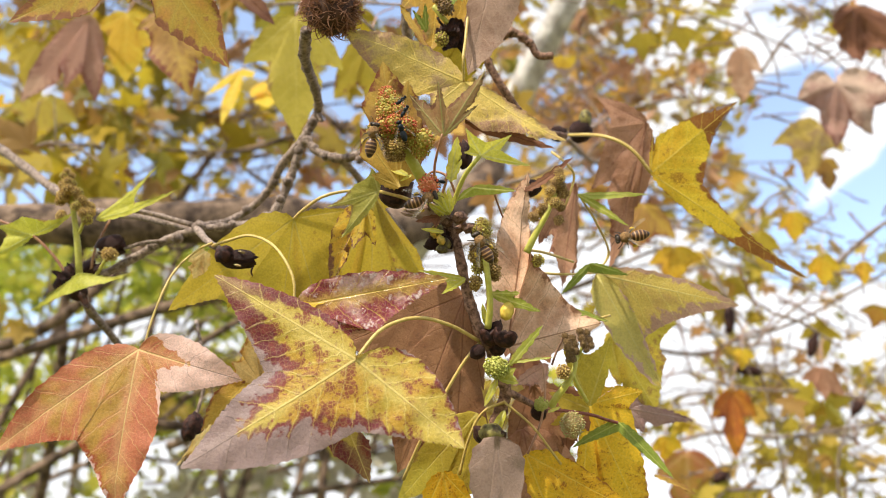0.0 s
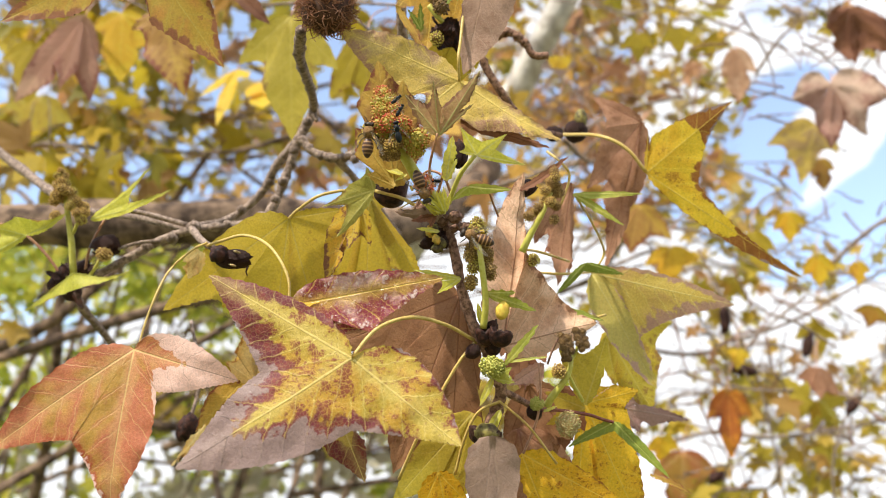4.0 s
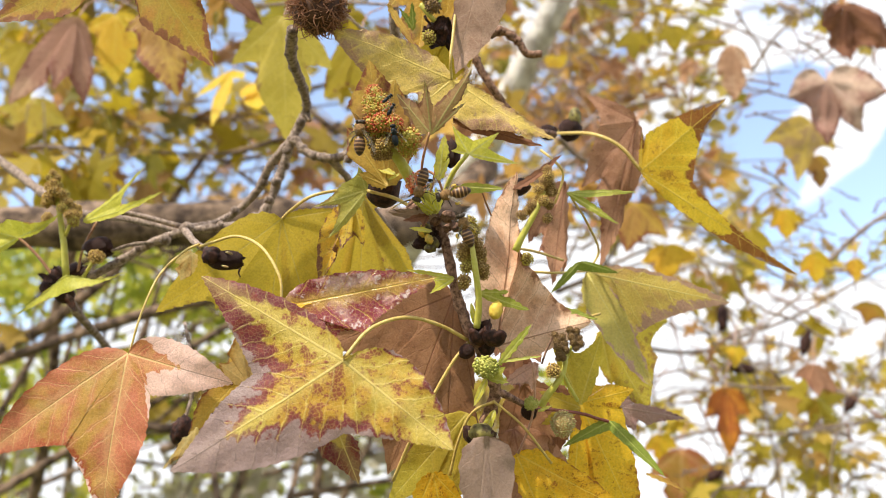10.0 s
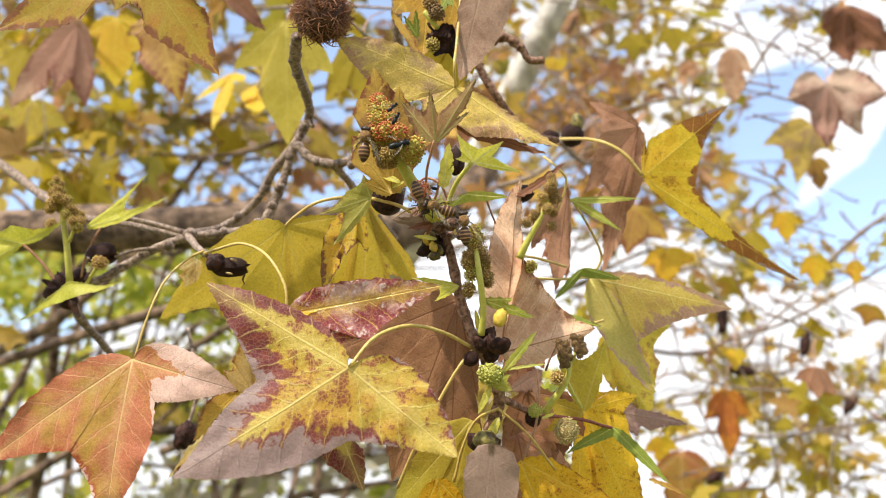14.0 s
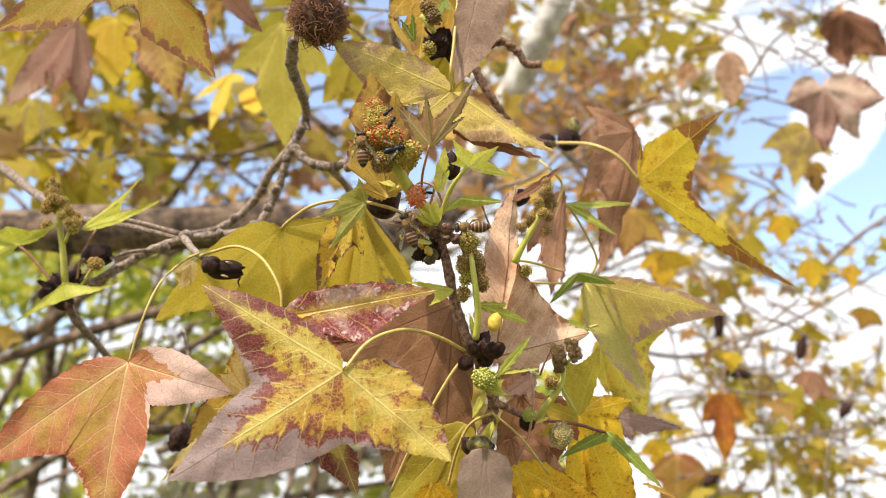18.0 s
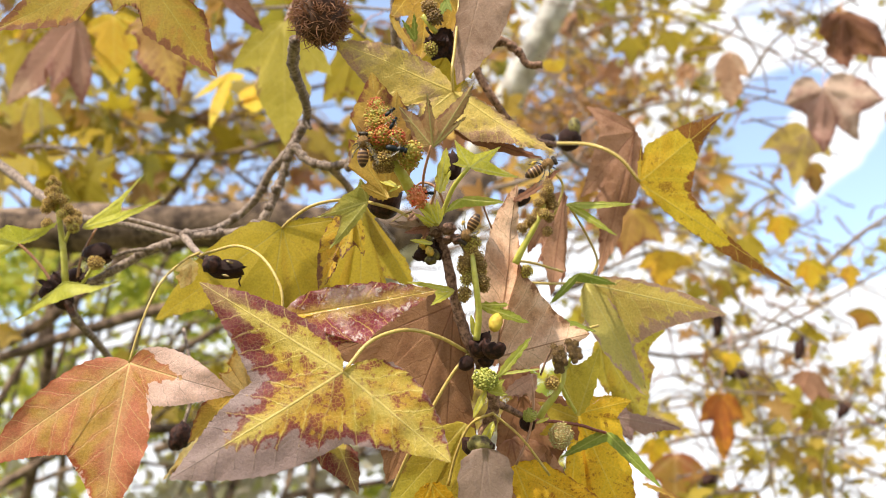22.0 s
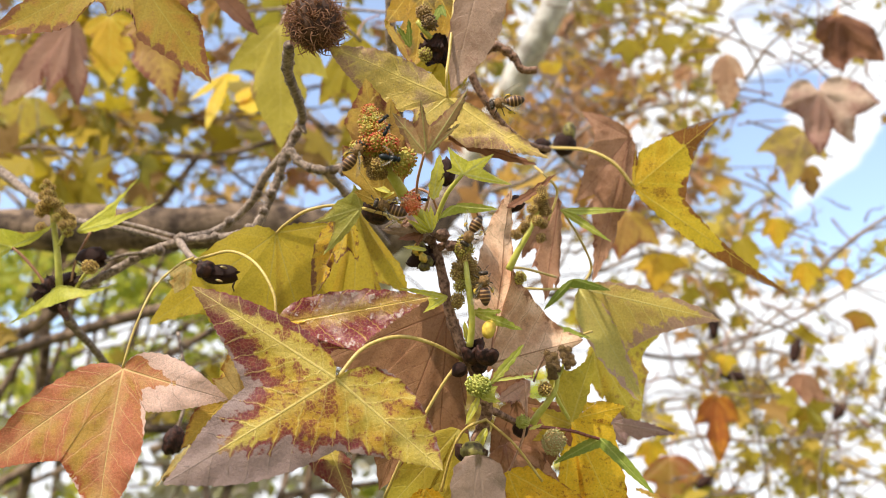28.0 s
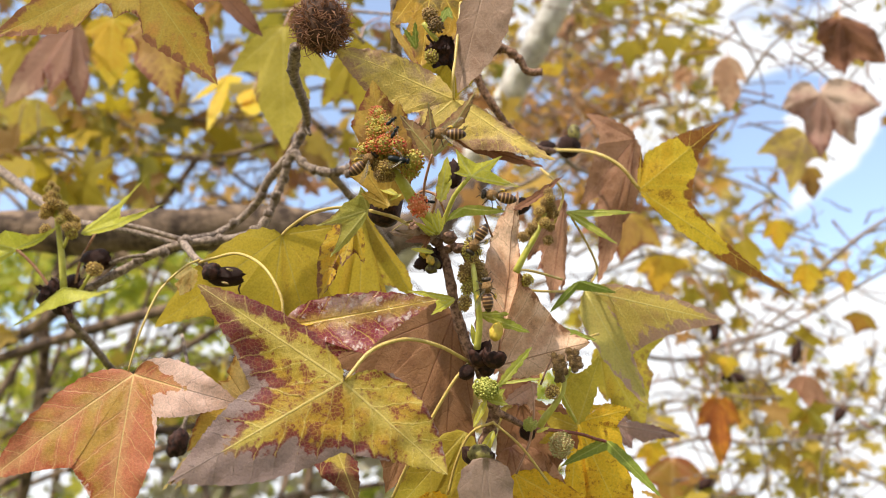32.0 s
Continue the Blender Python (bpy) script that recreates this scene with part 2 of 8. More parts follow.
def bark_material(name, dark, light, scale=120.0, rough=0.8, dist=0.002):
    m, nt = start(name)
    co = node(nt, "ShaderNodeTexCoord").outputs[3]
    a, b = noise_tex(nt, co, scale, 5, 0.65), noise_tex(nt, co, scale * 0.22, 3)
    c = blend(nt, ease(nt, a, 0.35, 0.65), dark, light)
    c = blend(nt, ease(nt, b, 0.5, 0.7, 0.0, 0.5), c, tuple(v * 0.45 for v in dark))
    finish(nt, c, rough, 0.0, a, 0.8, dist, 0.2)
    return m


def plain_material(name, a, b, scale=300.0, rough=0.5, thin=0.0, dist=0.0006, spec=0.4):
    m, nt = start(name)
    co = node(nt, "ShaderNodeTexCoord").outputs[3]
    n = noise_tex(nt, co, scale, 4, 0.6)
    finish(nt, blend(nt, ease(nt, n, 0.36, 0.64), a, b), rough, thin, n, 0.5, dist, spec)
    return m


LEAF = {
    "gold": leaf_material("leaf_gold_purple", (0.51, 0.37, 0.052), (0.53, 0.305, 0.035), (0.18, 0.035, 0.04), (0.76, 0.61, 0.20), edge=0.88, spots=0.85, spot=(0.24, 0.05, 0.035), thin=0.27, level=0.525, halo=0.3, rag=0.6, cells=0.3, dry=(0.365, 0.26, 0.235)),
    # plum: the near-white spots paint gloss highlights into the blade colour
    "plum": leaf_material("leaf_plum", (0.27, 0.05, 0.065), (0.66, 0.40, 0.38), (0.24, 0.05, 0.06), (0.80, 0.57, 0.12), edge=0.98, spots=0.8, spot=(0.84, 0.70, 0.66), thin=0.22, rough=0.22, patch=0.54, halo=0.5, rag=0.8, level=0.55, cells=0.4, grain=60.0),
    # red: its dry colour is no dryness but sunlight painted in pale pink
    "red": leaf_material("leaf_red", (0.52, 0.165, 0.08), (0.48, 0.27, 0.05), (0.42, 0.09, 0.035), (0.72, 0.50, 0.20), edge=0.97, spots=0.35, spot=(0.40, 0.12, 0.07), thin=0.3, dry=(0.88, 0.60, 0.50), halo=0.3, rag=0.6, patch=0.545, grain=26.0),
    "olive": leaf_material("leaf_olive", (0.61, 0.44, 0.035), (0.54, 0.40, 0.035), (0.36, 0.18, 0.05), (0.54, 0.42, 0.08), edge=1.02, spots=0.35, spot=(0.26, 0.10, 0.03), thin=0.54, cells=0.05, level=0.6, relief=0.6),
    "brown": leaf_material("leaf_brown", (0.37, 0.185, 0.09), (0.28, 0.13, 0.06), (0.22, 0.09, 0.04), (0.22, 0.09, 0.04), edge=1.0, spots=0.35, thin=0.25, rough=0.65, cells=0.2),
    "umber": leaf_material("leaf_umber", (0.27, 0.115, 0.055), (0.21, 0.085, 0.045), (0.16, 0.06, 0.03), (0.18, 0.07, 0.035), edge=1.0, spots=0.3, thin=0.25, rough=0.65, cells=0.15),
    "tan": leaf_material("leaf_tan", (0.84, 0.56, 0.37), (0.62, 0.35, 0.205), (0.34, 0.16, 0.08), (0.30, 0.14, 0.065), edge=1.0, spots=0.35, thin=0.25, rough=0.6, cells=0.22),
    "grey": leaf_material("leaf_grey", (0.38, 0.26, 0.20), (0.32, 0.21, 0.165), (0.30, 0.18, 0.13), (0.40, 0.28, 0.22), edge=1.0, spots=0.4, spot=(0.5, 0.38, 0.32), thin=0.2, rough=0.75, cells=0.4, relief=0.6),
    "fawn": leaf_material("leaf_fawn", (0.43, 0.275, 0.19), (0.34, 0.205, 0.135), (0.28, 0.15, 0.10), (0.46, 0.30, 0.21), edge=1.0, spots=0.45, spot=(0.26, 0.14, 0.09), thin=0.25, rough=0.65, cells=0.4),
    "celadon": leaf_material("leaf_celadon", (0.60, 0.50, 0.12), (0.58, 0.46, 0.12), (0.52, 0.33, 0.24), (0.62, 0.54, 0.18), edge=0.88, spots=0.25, spot=(0.42, 0.27, 0.14), thin=0.35, rough=0.6, cells=0.05, relief=0.5),
    "brindle": leaf_material("leaf_brindle", (0.54, 0.30, 0.02), (0.25, 0.17, 0.03), (0.40, 0.20, 0.04), (0.80, 0.55, 0.08), edge=0.98, spots=0.8, spot=(0.20, 0.09, 0.03), thin=0.35, patch=0.52, grain=48.0),
    "yellow": leaf_material("leaf_yellow", (0.84, 0.59, 0.04), (0.78, 0.48, 0.03), (0.34, 0.13, 0.03), (0.82, 0.60, 0.10), edge=0.99, spots=0.6, spot=(0.28, 0.09, 0.02), thin=0.42, rag=0.4, tip=0.7, relief=0.7, level=0.56),
    "mottled": leaf_material("leaf_mottled", (0.68, 0.48, 0.11), (0.46, 0.295, 0.135), (0.40, 0.22, 0.12), (0.74, 0.57, 0.14), edge=0.95, spots=0.85, spot=(0.43, 0.27, 0.15), thin=0.22, patch=0.52, grain=55.0, halo=0.35, cells=0.6),
    "rusty": leaf_material("leaf_rusty", (0.51, 0.335, 0.04), (0.54, 0.27, 0.04), (0.32, 0.125, 0.045), (0.54, 0.40, 0.07), edge=0.88, spots=0.6, spot=(0.34, 0.12, 0.05), thin=0.4, rag=0.5, relief=0.35, cells=0.0, level=0.58),
    "orange": leaf_material("leaf_orange", (0.82, 0.32, 0.04), (0.60, 0.17, 0.04), (0.30, 0.08, 0.05), (0.7, 0.36, 0.09), edge=0.95, spots=0.4, thin=0.5),
    "streaked": leaf_material("leaf_streaked", (0.62, 0.42, 0.03), (0.68, 0.38, 0.02), (0.20, 0.08, 0.03), (0.56, 0.42, 0.08), edge=0.90, spots=0.9, spot=(0.22, 0.08, 0.03), thin=0.4, rag=1.1, level=0.53),
    "speckled": leaf_material("leaf_speckled", (0.54, 0.43, 0.05), (0.60, 0.44, 0.045), (0.38, 0.22, 0.06), (0.62, 0.52, 0.12), edge=0.98, spots=0.8, spot=(0.28, 0.14, 0.05), thin=0.42, level=0.55),
    "limp": leaf_material("leaf_limp", (0.40, 0.37, 0.06), (0.48, 0.40, 0.065), (0.34, 0.22, 0.06), (0.62, 0.58, 0.16), edge=0.95, spots=0.3, spot=(0.30, 0.16, 0.05), thin=0.4, halo=0.2),
    "green": leaf_material("leaf_green", (0.84, 0.78, 0.12), (0.72, 0.69, 0.07), (0.84, 0.78, 0.30), (0.78, 0.76, 0.26), edge=0.95, spots=0.05, spot=(0.3, 0.22, 0.05), thin=0.5, rough=0.45),
    "sprout": leaf_material("leaf_sprout", (0.64, 0.61, 0.07), (0.54, 0.53, 0.05), (0.44, 0.27, 0.06), (0.66, 0.66, 0.18), edge=0.96, spots=0.15, spot=(0.34, 0.22, 0.05), thin=0.5, rough=0.45),
    "heather": leaf_material("leaf_heather", (0.43, 0.27, 0.235), (0.34, 0.19, 0.17), (0.26, 0.13, 0.11), (0.46, 0.33, 0.28), edge=0.97, spots=0.4, thin=0.25, rough=0.6),
    "amber": leaf_material("leaf_amber", (0.60, 0.37, 0.06), (0.46, 0.24, 0.06), (0.28, 0.08, 0.04), (0.64, 0.44, 0.09), edge=0.92, spots=0.7, spot=(0.25, 0.1, 0.04), thin=0.4, patch=0.5, rag=0.6),
    "pale": leaf_material("leaf_pale", (0.62, 0.49, 0.06), (0.56, 0.44, 0.05), (0.4, 0.24, 0.06), (0.68, 0.56, 0.13), edge=1.02, spots=0.2, thin=0.5, cells=0.1),
    "marigold": leaf_material("leaf_marigold", (0.86, 0.54, 0.03), (0.80, 0.45, 0.025), (0.42, 0.16, 0.03), (0.88, 0.62, 0.09), edge=1.0, spots=0.8, spot=(0.38, 0.13, 0.02), thin=0.52, level=0.555, cells=0.45),
    "cream": leaf_material("leaf_cream", (0.76, 0.60, 0.26), (0.70, 0.46, 0.12), (0.5, 0.24, 0.06), (0.8, 0.66, 0.3), edge=0.95, spots=0.4, spot=(0.45, 0.2, 0.05), thin=0.72),
    "darkgreen": leaf_material("leaf_dark_green", (0.23, 0.29, 0.035), (0.30, 0.35, 0.045), (0.24, 0.20, 0.04), (0.38, 0.42, 0.09), edge=0.98, spots=0.15, thin=0.4, rough=0.6),
    "sage": leaf_material("leaf_sage", (0.60, 0.44, 0.09), (0.56, 0.37, 0.10), (0.42, 0.25, 0.17), (0.66, 0.57, 0.20), edge=0.90, spots=0.6, spot=(0.46, 0.27, 0.16), thin=0.35, rag=0.8),
    "rosy": leaf_material("leaf_rosy", (0.50, 0.265, 0.155), (0.38, 0.185, 0.10), (0.28, 0.11, 0.06), (0.34, 0.15, 0.09), edge=0.98, spots=0.4, thin=0.3, rough=0.6),
    "lemon": leaf_material("leaf_lemon", (0.82, 0.58, 0.03), (0.80, 0.47, 0.02), (0.5, 0.22, 0.04), (0.86, 0.66, 0.10), edge=1.02, spots=0.3, spot=(0.5, 0.2, 0.03), thin=0.5),
    "dusk": leaf_material("leaf_dusk", (0.80, 0.58, 0.44), (0.52, 0.29, 0.23), (0.30, 0.13, 0.10), (0.40, 0.22, 0.15), edge=0.97, spots=0.3, thin=0.35, rough=0.6, grain=16.0),
    "moss": leaf_material("leaf_moss", (0.40, 0.44, 0.06), (0.50, 0.48, 0.08), (0.36, 0.28, 0.06), (0.58, 0.58, 0.16), edge=0.98, spots=0.2, thin=0.4, rough=0.45),
    "clay": leaf_material("leaf_clay", (0.70, 0.43, 0.29), (0.50, 0.26, 0.18), (0.34, 0.14, 0.10), (0.50, 0.28, 0.18), edge=0.96, spots=0.3, thin=0.35, rough=0.6, grain=16.0),
    "bronze": leaf_material("leaf_bronze", (0.46, 0.23, 0.11), (0.40, 0.28, 0.09), (0.28, 0.12, 0.07), (0.54, 0.50, 0.18), edge=0.92, spots=0.3, thin=0.3, rough=0.5, halo=0.2, rag=0.6),
}
FAR = {
    "autumn": varied_material("far_autumn", [(0.38, 0.28, 0.022), (0.49, 0.36, 0.02), (0.28, 0.25, 0.03), (0.60, 0.41, 0.02), (0.42, 0.21, 0.05), (0.25, 0.23, 0.035), (0.37, 0.18, 0.08), (0.44, 0.34, 0.025), (0.23, 0.21, 0.03)], 0.58),
    "brown": varied_material("far_brown", [(0.42, 0.20, 0.09), (0.50, 0.28, 0.16), (0.50, 0.26, 0.05), (0.58, 0.38, 0.05), (0.34, 0.15, 0.07)], 0.45),
    "lemon": varied_material("far_lemon", [(0.70, 0.50, 0.05), (0.54, 0.44, 0.05), (0.66, 0.40, 0.06), (0.44, 0.40, 0.05), (0.50, 0.24, 0.09), (0.62, 0.48, 0.05), (0.40, 0.34, 0.06)], 0.6),
}
TWIG = bark_material("twig_bark", (0.13, 0.092, 0.070), (0.39, 0.30, 0.24), 380.0, 0.8, 0.0008)
STEM = bark_material("stem_bark", (0.10, 0.052, 0.036), (0.38, 0.22, 0.145), 500.0, 0.75, 0.0008)
LIMB = bark_material("limb_bark", (0.05, 0.033, 0.024), (0.27, 0.185, 0.125), 40.0, 0.9, 0.006)
PALE_LIMB = bark_material("pale_limb_bark", (0.42, 0.375, 0.33), (0.80, 0.76, 0.70), 30.0, 0.9, 0.006)
PETIOLE = plain_material("petiole_yellow", (0.64, 0.49, 0.15), (0.54, 0.37, 0.10), 500, 0.4, 0.1)
PETIOLE_BROWN = plain_material("petiole_brown", (0.30, 0.13, 0.07), (0.40, 0.22, 0.11), 500, 0.45)
PETIOLE_PINK = plain_material("petiole_pink", (0.52, 0.30, 0.22), (0.44, 0.24, 0.17), 500, 0.45)
PETIOLE_GREEN = plain_material("petiole_green", (0.50, 0.47, 0.075), (0.56, 0.53, 0.12), 400, 0.4, 0.1)
BLACK = plain_material("bud_black", (0.013, 0.006, 0.005), (0.062, 0.025, 0.017), 350, 0.6, 0.0, 0.002, 0.18)
BUD_GREEN = plain_material("bud_green", (0.22, 0.19, 0.05), (0.06, 0.04, 0.02), 260, 0.5, 0.0, 0.0006, 0.2)
CATKIN = grain_material("catkin", [(0.20, 0.10, 0.04), (0.50, 0.32, 0.105), (0.34, 0.20, 0.065), (0.60, 0.42, 0.15)])
CATKIN_GOLD = grain_material("catkin_gold", [(0.34, 0.19, 0.05), (0.66, 0.46, 0.12), (0.50, 0.32, 0.08), (0.74, 0.58, 0.22)])
CATKIN_DARK = grain_material("catkin_dark", [(0.09, 0.048, 0.022), (0.26, 0.155, 0.06), (0.16, 0.09, 0.036), (0.34, 0.22, 0.09)])
PETIOLE_RED = plain_material("petiole_red", (0.17, 0.04, 0.03), (0.25, 0.08, 0.05), 500, 0.4)
CATKIN_OLIVE = grain_material("catkin_olive", [(0.40, 0.32, 0.05), (0.64, 0.54, 0.12), (0.52, 0.42, 0.07), (0.36, 0.21, 0.05)])
CATKIN_RED = grain_material("catkin_red", [(0.56, 0.05, 0.035), (0.66, 0.40, 0.08), (0.52, 0.08, 0.04), (0.60, 0.26, 0.07)])
CATKIN_SCARLET = grain_material("catkin_scarlet", [(0.84, 0.14, 0.06), (0.86, 0.54, 0.24), (0.80, 0.18, 0.08), (0.86, 0.32, 0.13)])
CATKIN_YELLOW = grain_material("catkin_yellow", [(0.56, 0.44, 0.06), (0.50, 0.15, 0.05), (0.64, 0.54, 0.11), (0.42, 0.36, 0.06)])
CATKIN_CREAM = grain_material("catkin_cream", [(0.48, 0.38, 0.15), (0.58, 0.48, 0.23), (0.40, 0.40, 0.13), (0.52, 0.32, 0.13)])
FLORET_CORE = plain_material("floret_core", (0.19, 0.115, 0.04), (0.30, 0.19, 0.07), 900, 0.9)
CATKIN_LIME = grain_material("catkin_lime", [(0.46, 0.46, 0.09), (0.57, 0.53, 0.14), (0.36, 0.39, 0.065), (0.52, 0.49, 0.11)])
SPIKE = plain_material("spike_brown", (0.19, 0.08, 0.042), (0.36, 0.18, 0.10), 400, 0.7, 0.0, 0.0006, 0.2)
SPIKE_CORE = plain_material("core_brown", (0.045, 0.021, 0.012), (0.11, 0.05, 0.026), 300, 0.8)

# ---- building tools ----


def mesh_object(name, verts, faces, material, parent=None, label="", smooth=True):
    me = bpy.data.meshes.new(name)
    me.from_pydata([tuple(v) for v in verts], [], faces)
    me.materials.append(material)
    if smooth:
        me.polygons.foreach_set("use_smooth", [True] * len(me.polygons))
    ob = new(name, me)
    if parent:
        ob.parent = parent
    return tagged(ob, label)


def thing(name, at, label, category, group="", kind=""):
    ob = new(name)
    ob.location = at
    ob.empty_display_size = 0.02
    return tagged(ob, label, category, group, kind)


def smooth_line(points, per=6):
    """A soft curve through the points."""
    p = [Vector(q) for q in points]
    if len(p) == 2:
        return [p[0].lerp(p[1], i / per) for i in range(per + 1)]
    p = [p[0] * 2 - p[1], *p, p[-1] * 2 - p[-2]]
    out = []
    for i in range(1, len(p) - 2):
        a, b, c, d = p[i - 1 : i + 3]
        for k in range(per):
            t = k / per
            out.append(0.5 * (2 * b + (c - a) * t + (2 * a - 5 * b + 4 * c - d) * t * t + (3 * b - a - 3 * c + d) * t ** 3))
    return out + [p[-2]]


def tube_data(points, r0, r1, sides=8, rough=0.0, per=6, knots=0.0, seed=0):
    rng = random.Random(seed)
    line = smooth_line(points, per)
    n = len(line)
    verts, faces = [], []
    up = Vector((0.31, 0.2, 0.93))
    for i, c in enumerate(line):
        d = (line[min(i + 1, n - 1)] - line[max(i - 1, 0)]).normalized()
        e = d.cross(up).normalized() if abs(d.dot(up)) < 0.98 else d.cross(Vector((1, 0, 0))).normalized()
        f = d.cross(e)
        r = r0 + (r1 - r0) * i / (n - 1)
        r *= 1 + (knots * rng.random() if rng.random() < 0.25 else 0)
        for k in range(sides):
            a = math.tau * k / sides
            q = r * (1 + rough * (rng.random() - 0.5))
            verts.append(c + e * (q * math.cos(a)) + f * (q * math.sin(a)))
    for i in range(n - 1):
        for k in range(sides):
            a, b = i * sides + k, i * sides + (k + 1) % sides
            faces.append((a, b, b + sides, a + sides))
    faces.append(tuple(range(sides))[::-1])
    faces.append(tuple((n - 1) * sides + k for k in range(sides)))
    return verts, faces


def tube(name, points, r0, r1, material, parent=None, sides=8, rough=0.0, per=6, knots=0.0, label=""):
    base = parent.matrix_basis.translation if parent else Vector()
    v, f = tube_data([Vector(p) - base for p in points], r0, r1, sides, rough, per, knots, len(points) * 7 + int(r0 * 1e5))
    return mesh_object(name, v, f, material, parent, label)


def bezier(a, b, c, d, n):
    return [a * (1 - t) ** 3 + b * 3 * t * (1 - t) ** 2 + c * 3 * t * t * (1 - t) + d * t ** 3 for t in (i / n for i in range(n + 1))]


def leaf_data(base, tips, sinus=0.45, wide=0.26, teeth=0.0011, fine=18, rings=9, crease=0.10, arch=0.0, wave=0.03, ear=0.7, face=None, seed=0, zones=None, curls=None, notch=None, full=0.0, hems=None):
    """A lobed star leaf. Each lobe runs from the base to its tip; between two lobes lies a sinus (or a given notch)."""
    rng = random.Random(seed)
    B = Vector(base)
    axes = [Vector(t) - B for t in tips]
    n = Vector()
    for a, b in zip(axes, axes[1:]):
        n += a.cross(b)
    if n.length < 1e-9:
        n = Vector(face or (0.1, -1, 0.2))
    n.normalize()
    L = [a.length for a in axes]
    U = [a.normalized() for a in axes]
    S = [n.cross(u).normalized() for u in U]
    ks = sinus if isinstance(sinus, (list, tuple)) else [sinus] * (len(tips) - 1)
    ws = wide if isinstance(wide, list) else [wide] * len(tips) if isinstance(wide, tuple) else [wide] * len(tips)
    hollow = [B + (U[i] + U[i + 1]).normalized() * (ks[i] * 0.5 * (L[i] + L[i + 1])) for i in range(len(tips) - 1)]
    if notch:
        hollow = [Vector(p) for p in notch]
    edge = []  # point, lobe, side
    for i, (a, l, u, s, both) in enumerate(zip(axes, L, U, S, ws)):
        for q in (-1, 1):
            w = both[0 if q < 0 else 1] if isinstance(both, tuple) else both
            first = (q < 0 and i == 0) or (q > 0 and i == len(tips) - 1)
            if first:
                start_at, c1 = B, B + a * 0.08 + s * (q * w * l * 1.25 * ear)
                c2 = B + a * (0.62 + 0.1 * full) + s * (q * w * l * 0.95)
            else:
                start_at = hollow[i - 1] if q < 0 else hollow[i]
                c1 = B + a * 0.58 + s * (q * w * l * 1.05)
                c2 = B + a * 0.80 + s * (q * w * l * (0.42 + 0.5 * full))
            run = bezier(start_at, c1, c2, B + a, fine)
            if q > 0:
                run = run[::-1]
            for k, p in enumerate(run):
                saw = (k % 3) / 2.0 * rng.uniform(0.5, 1.3)
                tooth = (s * q * 0.8 - u * 0.3) * (teeth * (saw - 0.4)) if 0 < k < fine else Vector()
                edge.append((p, i, tooth))
    m = len(edge)
    off = Vector((rng.random() * 9, rng.random() * 9, rng.random() * 9))
    mean = sum(L) / len(L)

    def bend(p, i, r):
        x = p - B
        l, s = x.dot(U[i]), x.dot(S[i])
        t = max(0.0, min(1.0, l / L[i]))
        h = crease * 0.009 * math.tanh((math.sqrt(s * s + 4e-6) - 0.002) / 0.009) + arch * L[i] * 4 * t * (1 - t)
        h += wave * mean * noise.noise((x + off) * (2.2 / mean)) * r
        h += wave * 0.35 * mean * noise.noise((x + off) * (9.0 / mean)) * r
        if curls:
            h_tip = max(0.0, (t - 0.45) / 0.55) ** 2
            return p + n * h + Vector(curls[i]) * h_tip, s, l, l / L[i]
        return p + n * h, s, l, l / L[i]

    zs = list(zones or [(0.0, 0.0)] * len(tips)) + list(hems or [])
    ways = U + ([(p - B).normalized() for p in hollow] if hems else [])

    def zone_of(p):
        x = p - B
        if x.length < 1e-7:
            return (0.0, 0.0)
        w = [max(0.0, x.normalized().dot(u)) ** (26 if hems else 6) + 1e-5 for u in ways]
        return tuple(sum(a * z[k] for a, z in zip(w, zs)) / sum(w) for k in (0, 1))

    verts, info = [B.copy()], [(0.0, 0.0, 0.0, 0.0, 0.0)]
    place = {}
    for j in range(1, rings + 1):
        r = (j / rings) ** 0.85
        for k, (p, i, tooth) in enumerate(edge):
            v, s, l, t = bend(B + (p - B) * r + (tooth if j == rings else Vector()), i, r)
            place[j, k] = len(verts)
            verts.append(v)
            info.append((s, l, t, *zone_of(B + (p - B) * r)))
    faces, uv, ed, zo = [], [], [], []
    for k in range(m - 1):
        if edge[k][1] != edge[k + 1][1] or (edge[k][0] - edge[k + 1][0]).length < 1e-7:
            if (edge[k][0] - edge[k + 1][0]).length < 1e-5:
                continue
        for j in range(1, rings + 1):
            r1, r0 = (j / rings) ** 0.85, ((j - 1) / rings) ** 0.85
            ids = [(0, r0)] if j == 1 else [(place[j - 1, k], r0), (place[j - 1, k + 1], r0)]
            quad = [ids[0], (place[j, k], r1), (place[j, k + 1], r1)] + ids[1:]
            faces.append(tuple(q[0] for q in quad))
            for q, r in quad:
                uv += info[q][:2]
                ed += (r, info[q][2])
                zo += info[q][3:]
    return verts, faces, uv, ed, zo


def leaf(base, tips, material, parent, name="leaf", label="", hinged=False, **shape):
    """A leaf blade; a hinged one has its origin at its base, to sway about it."""
    root = parent.matrix_basis.translation if parent else Vector()
    o = Vector(base) if hinged else root
    if "notch" in shape:
        shape["notch"] = [Vector(p) - o for p in shape["notch"]]
    v, f, uv, ed, zo = leaf_data(Vector(base) - o, [Vector(t) - o for t in tips], **shape)
    ob = mesh_object(name, v, f, material, parent, label)
    if hinged:
        ob.location = Vector(base) - root
    for key, data in (("vein", uv), ("edge", ed), ("zone", zo)):
        ob.data.uv_layers.new(name=key).data.foreach_set("uv", data)
    return ob


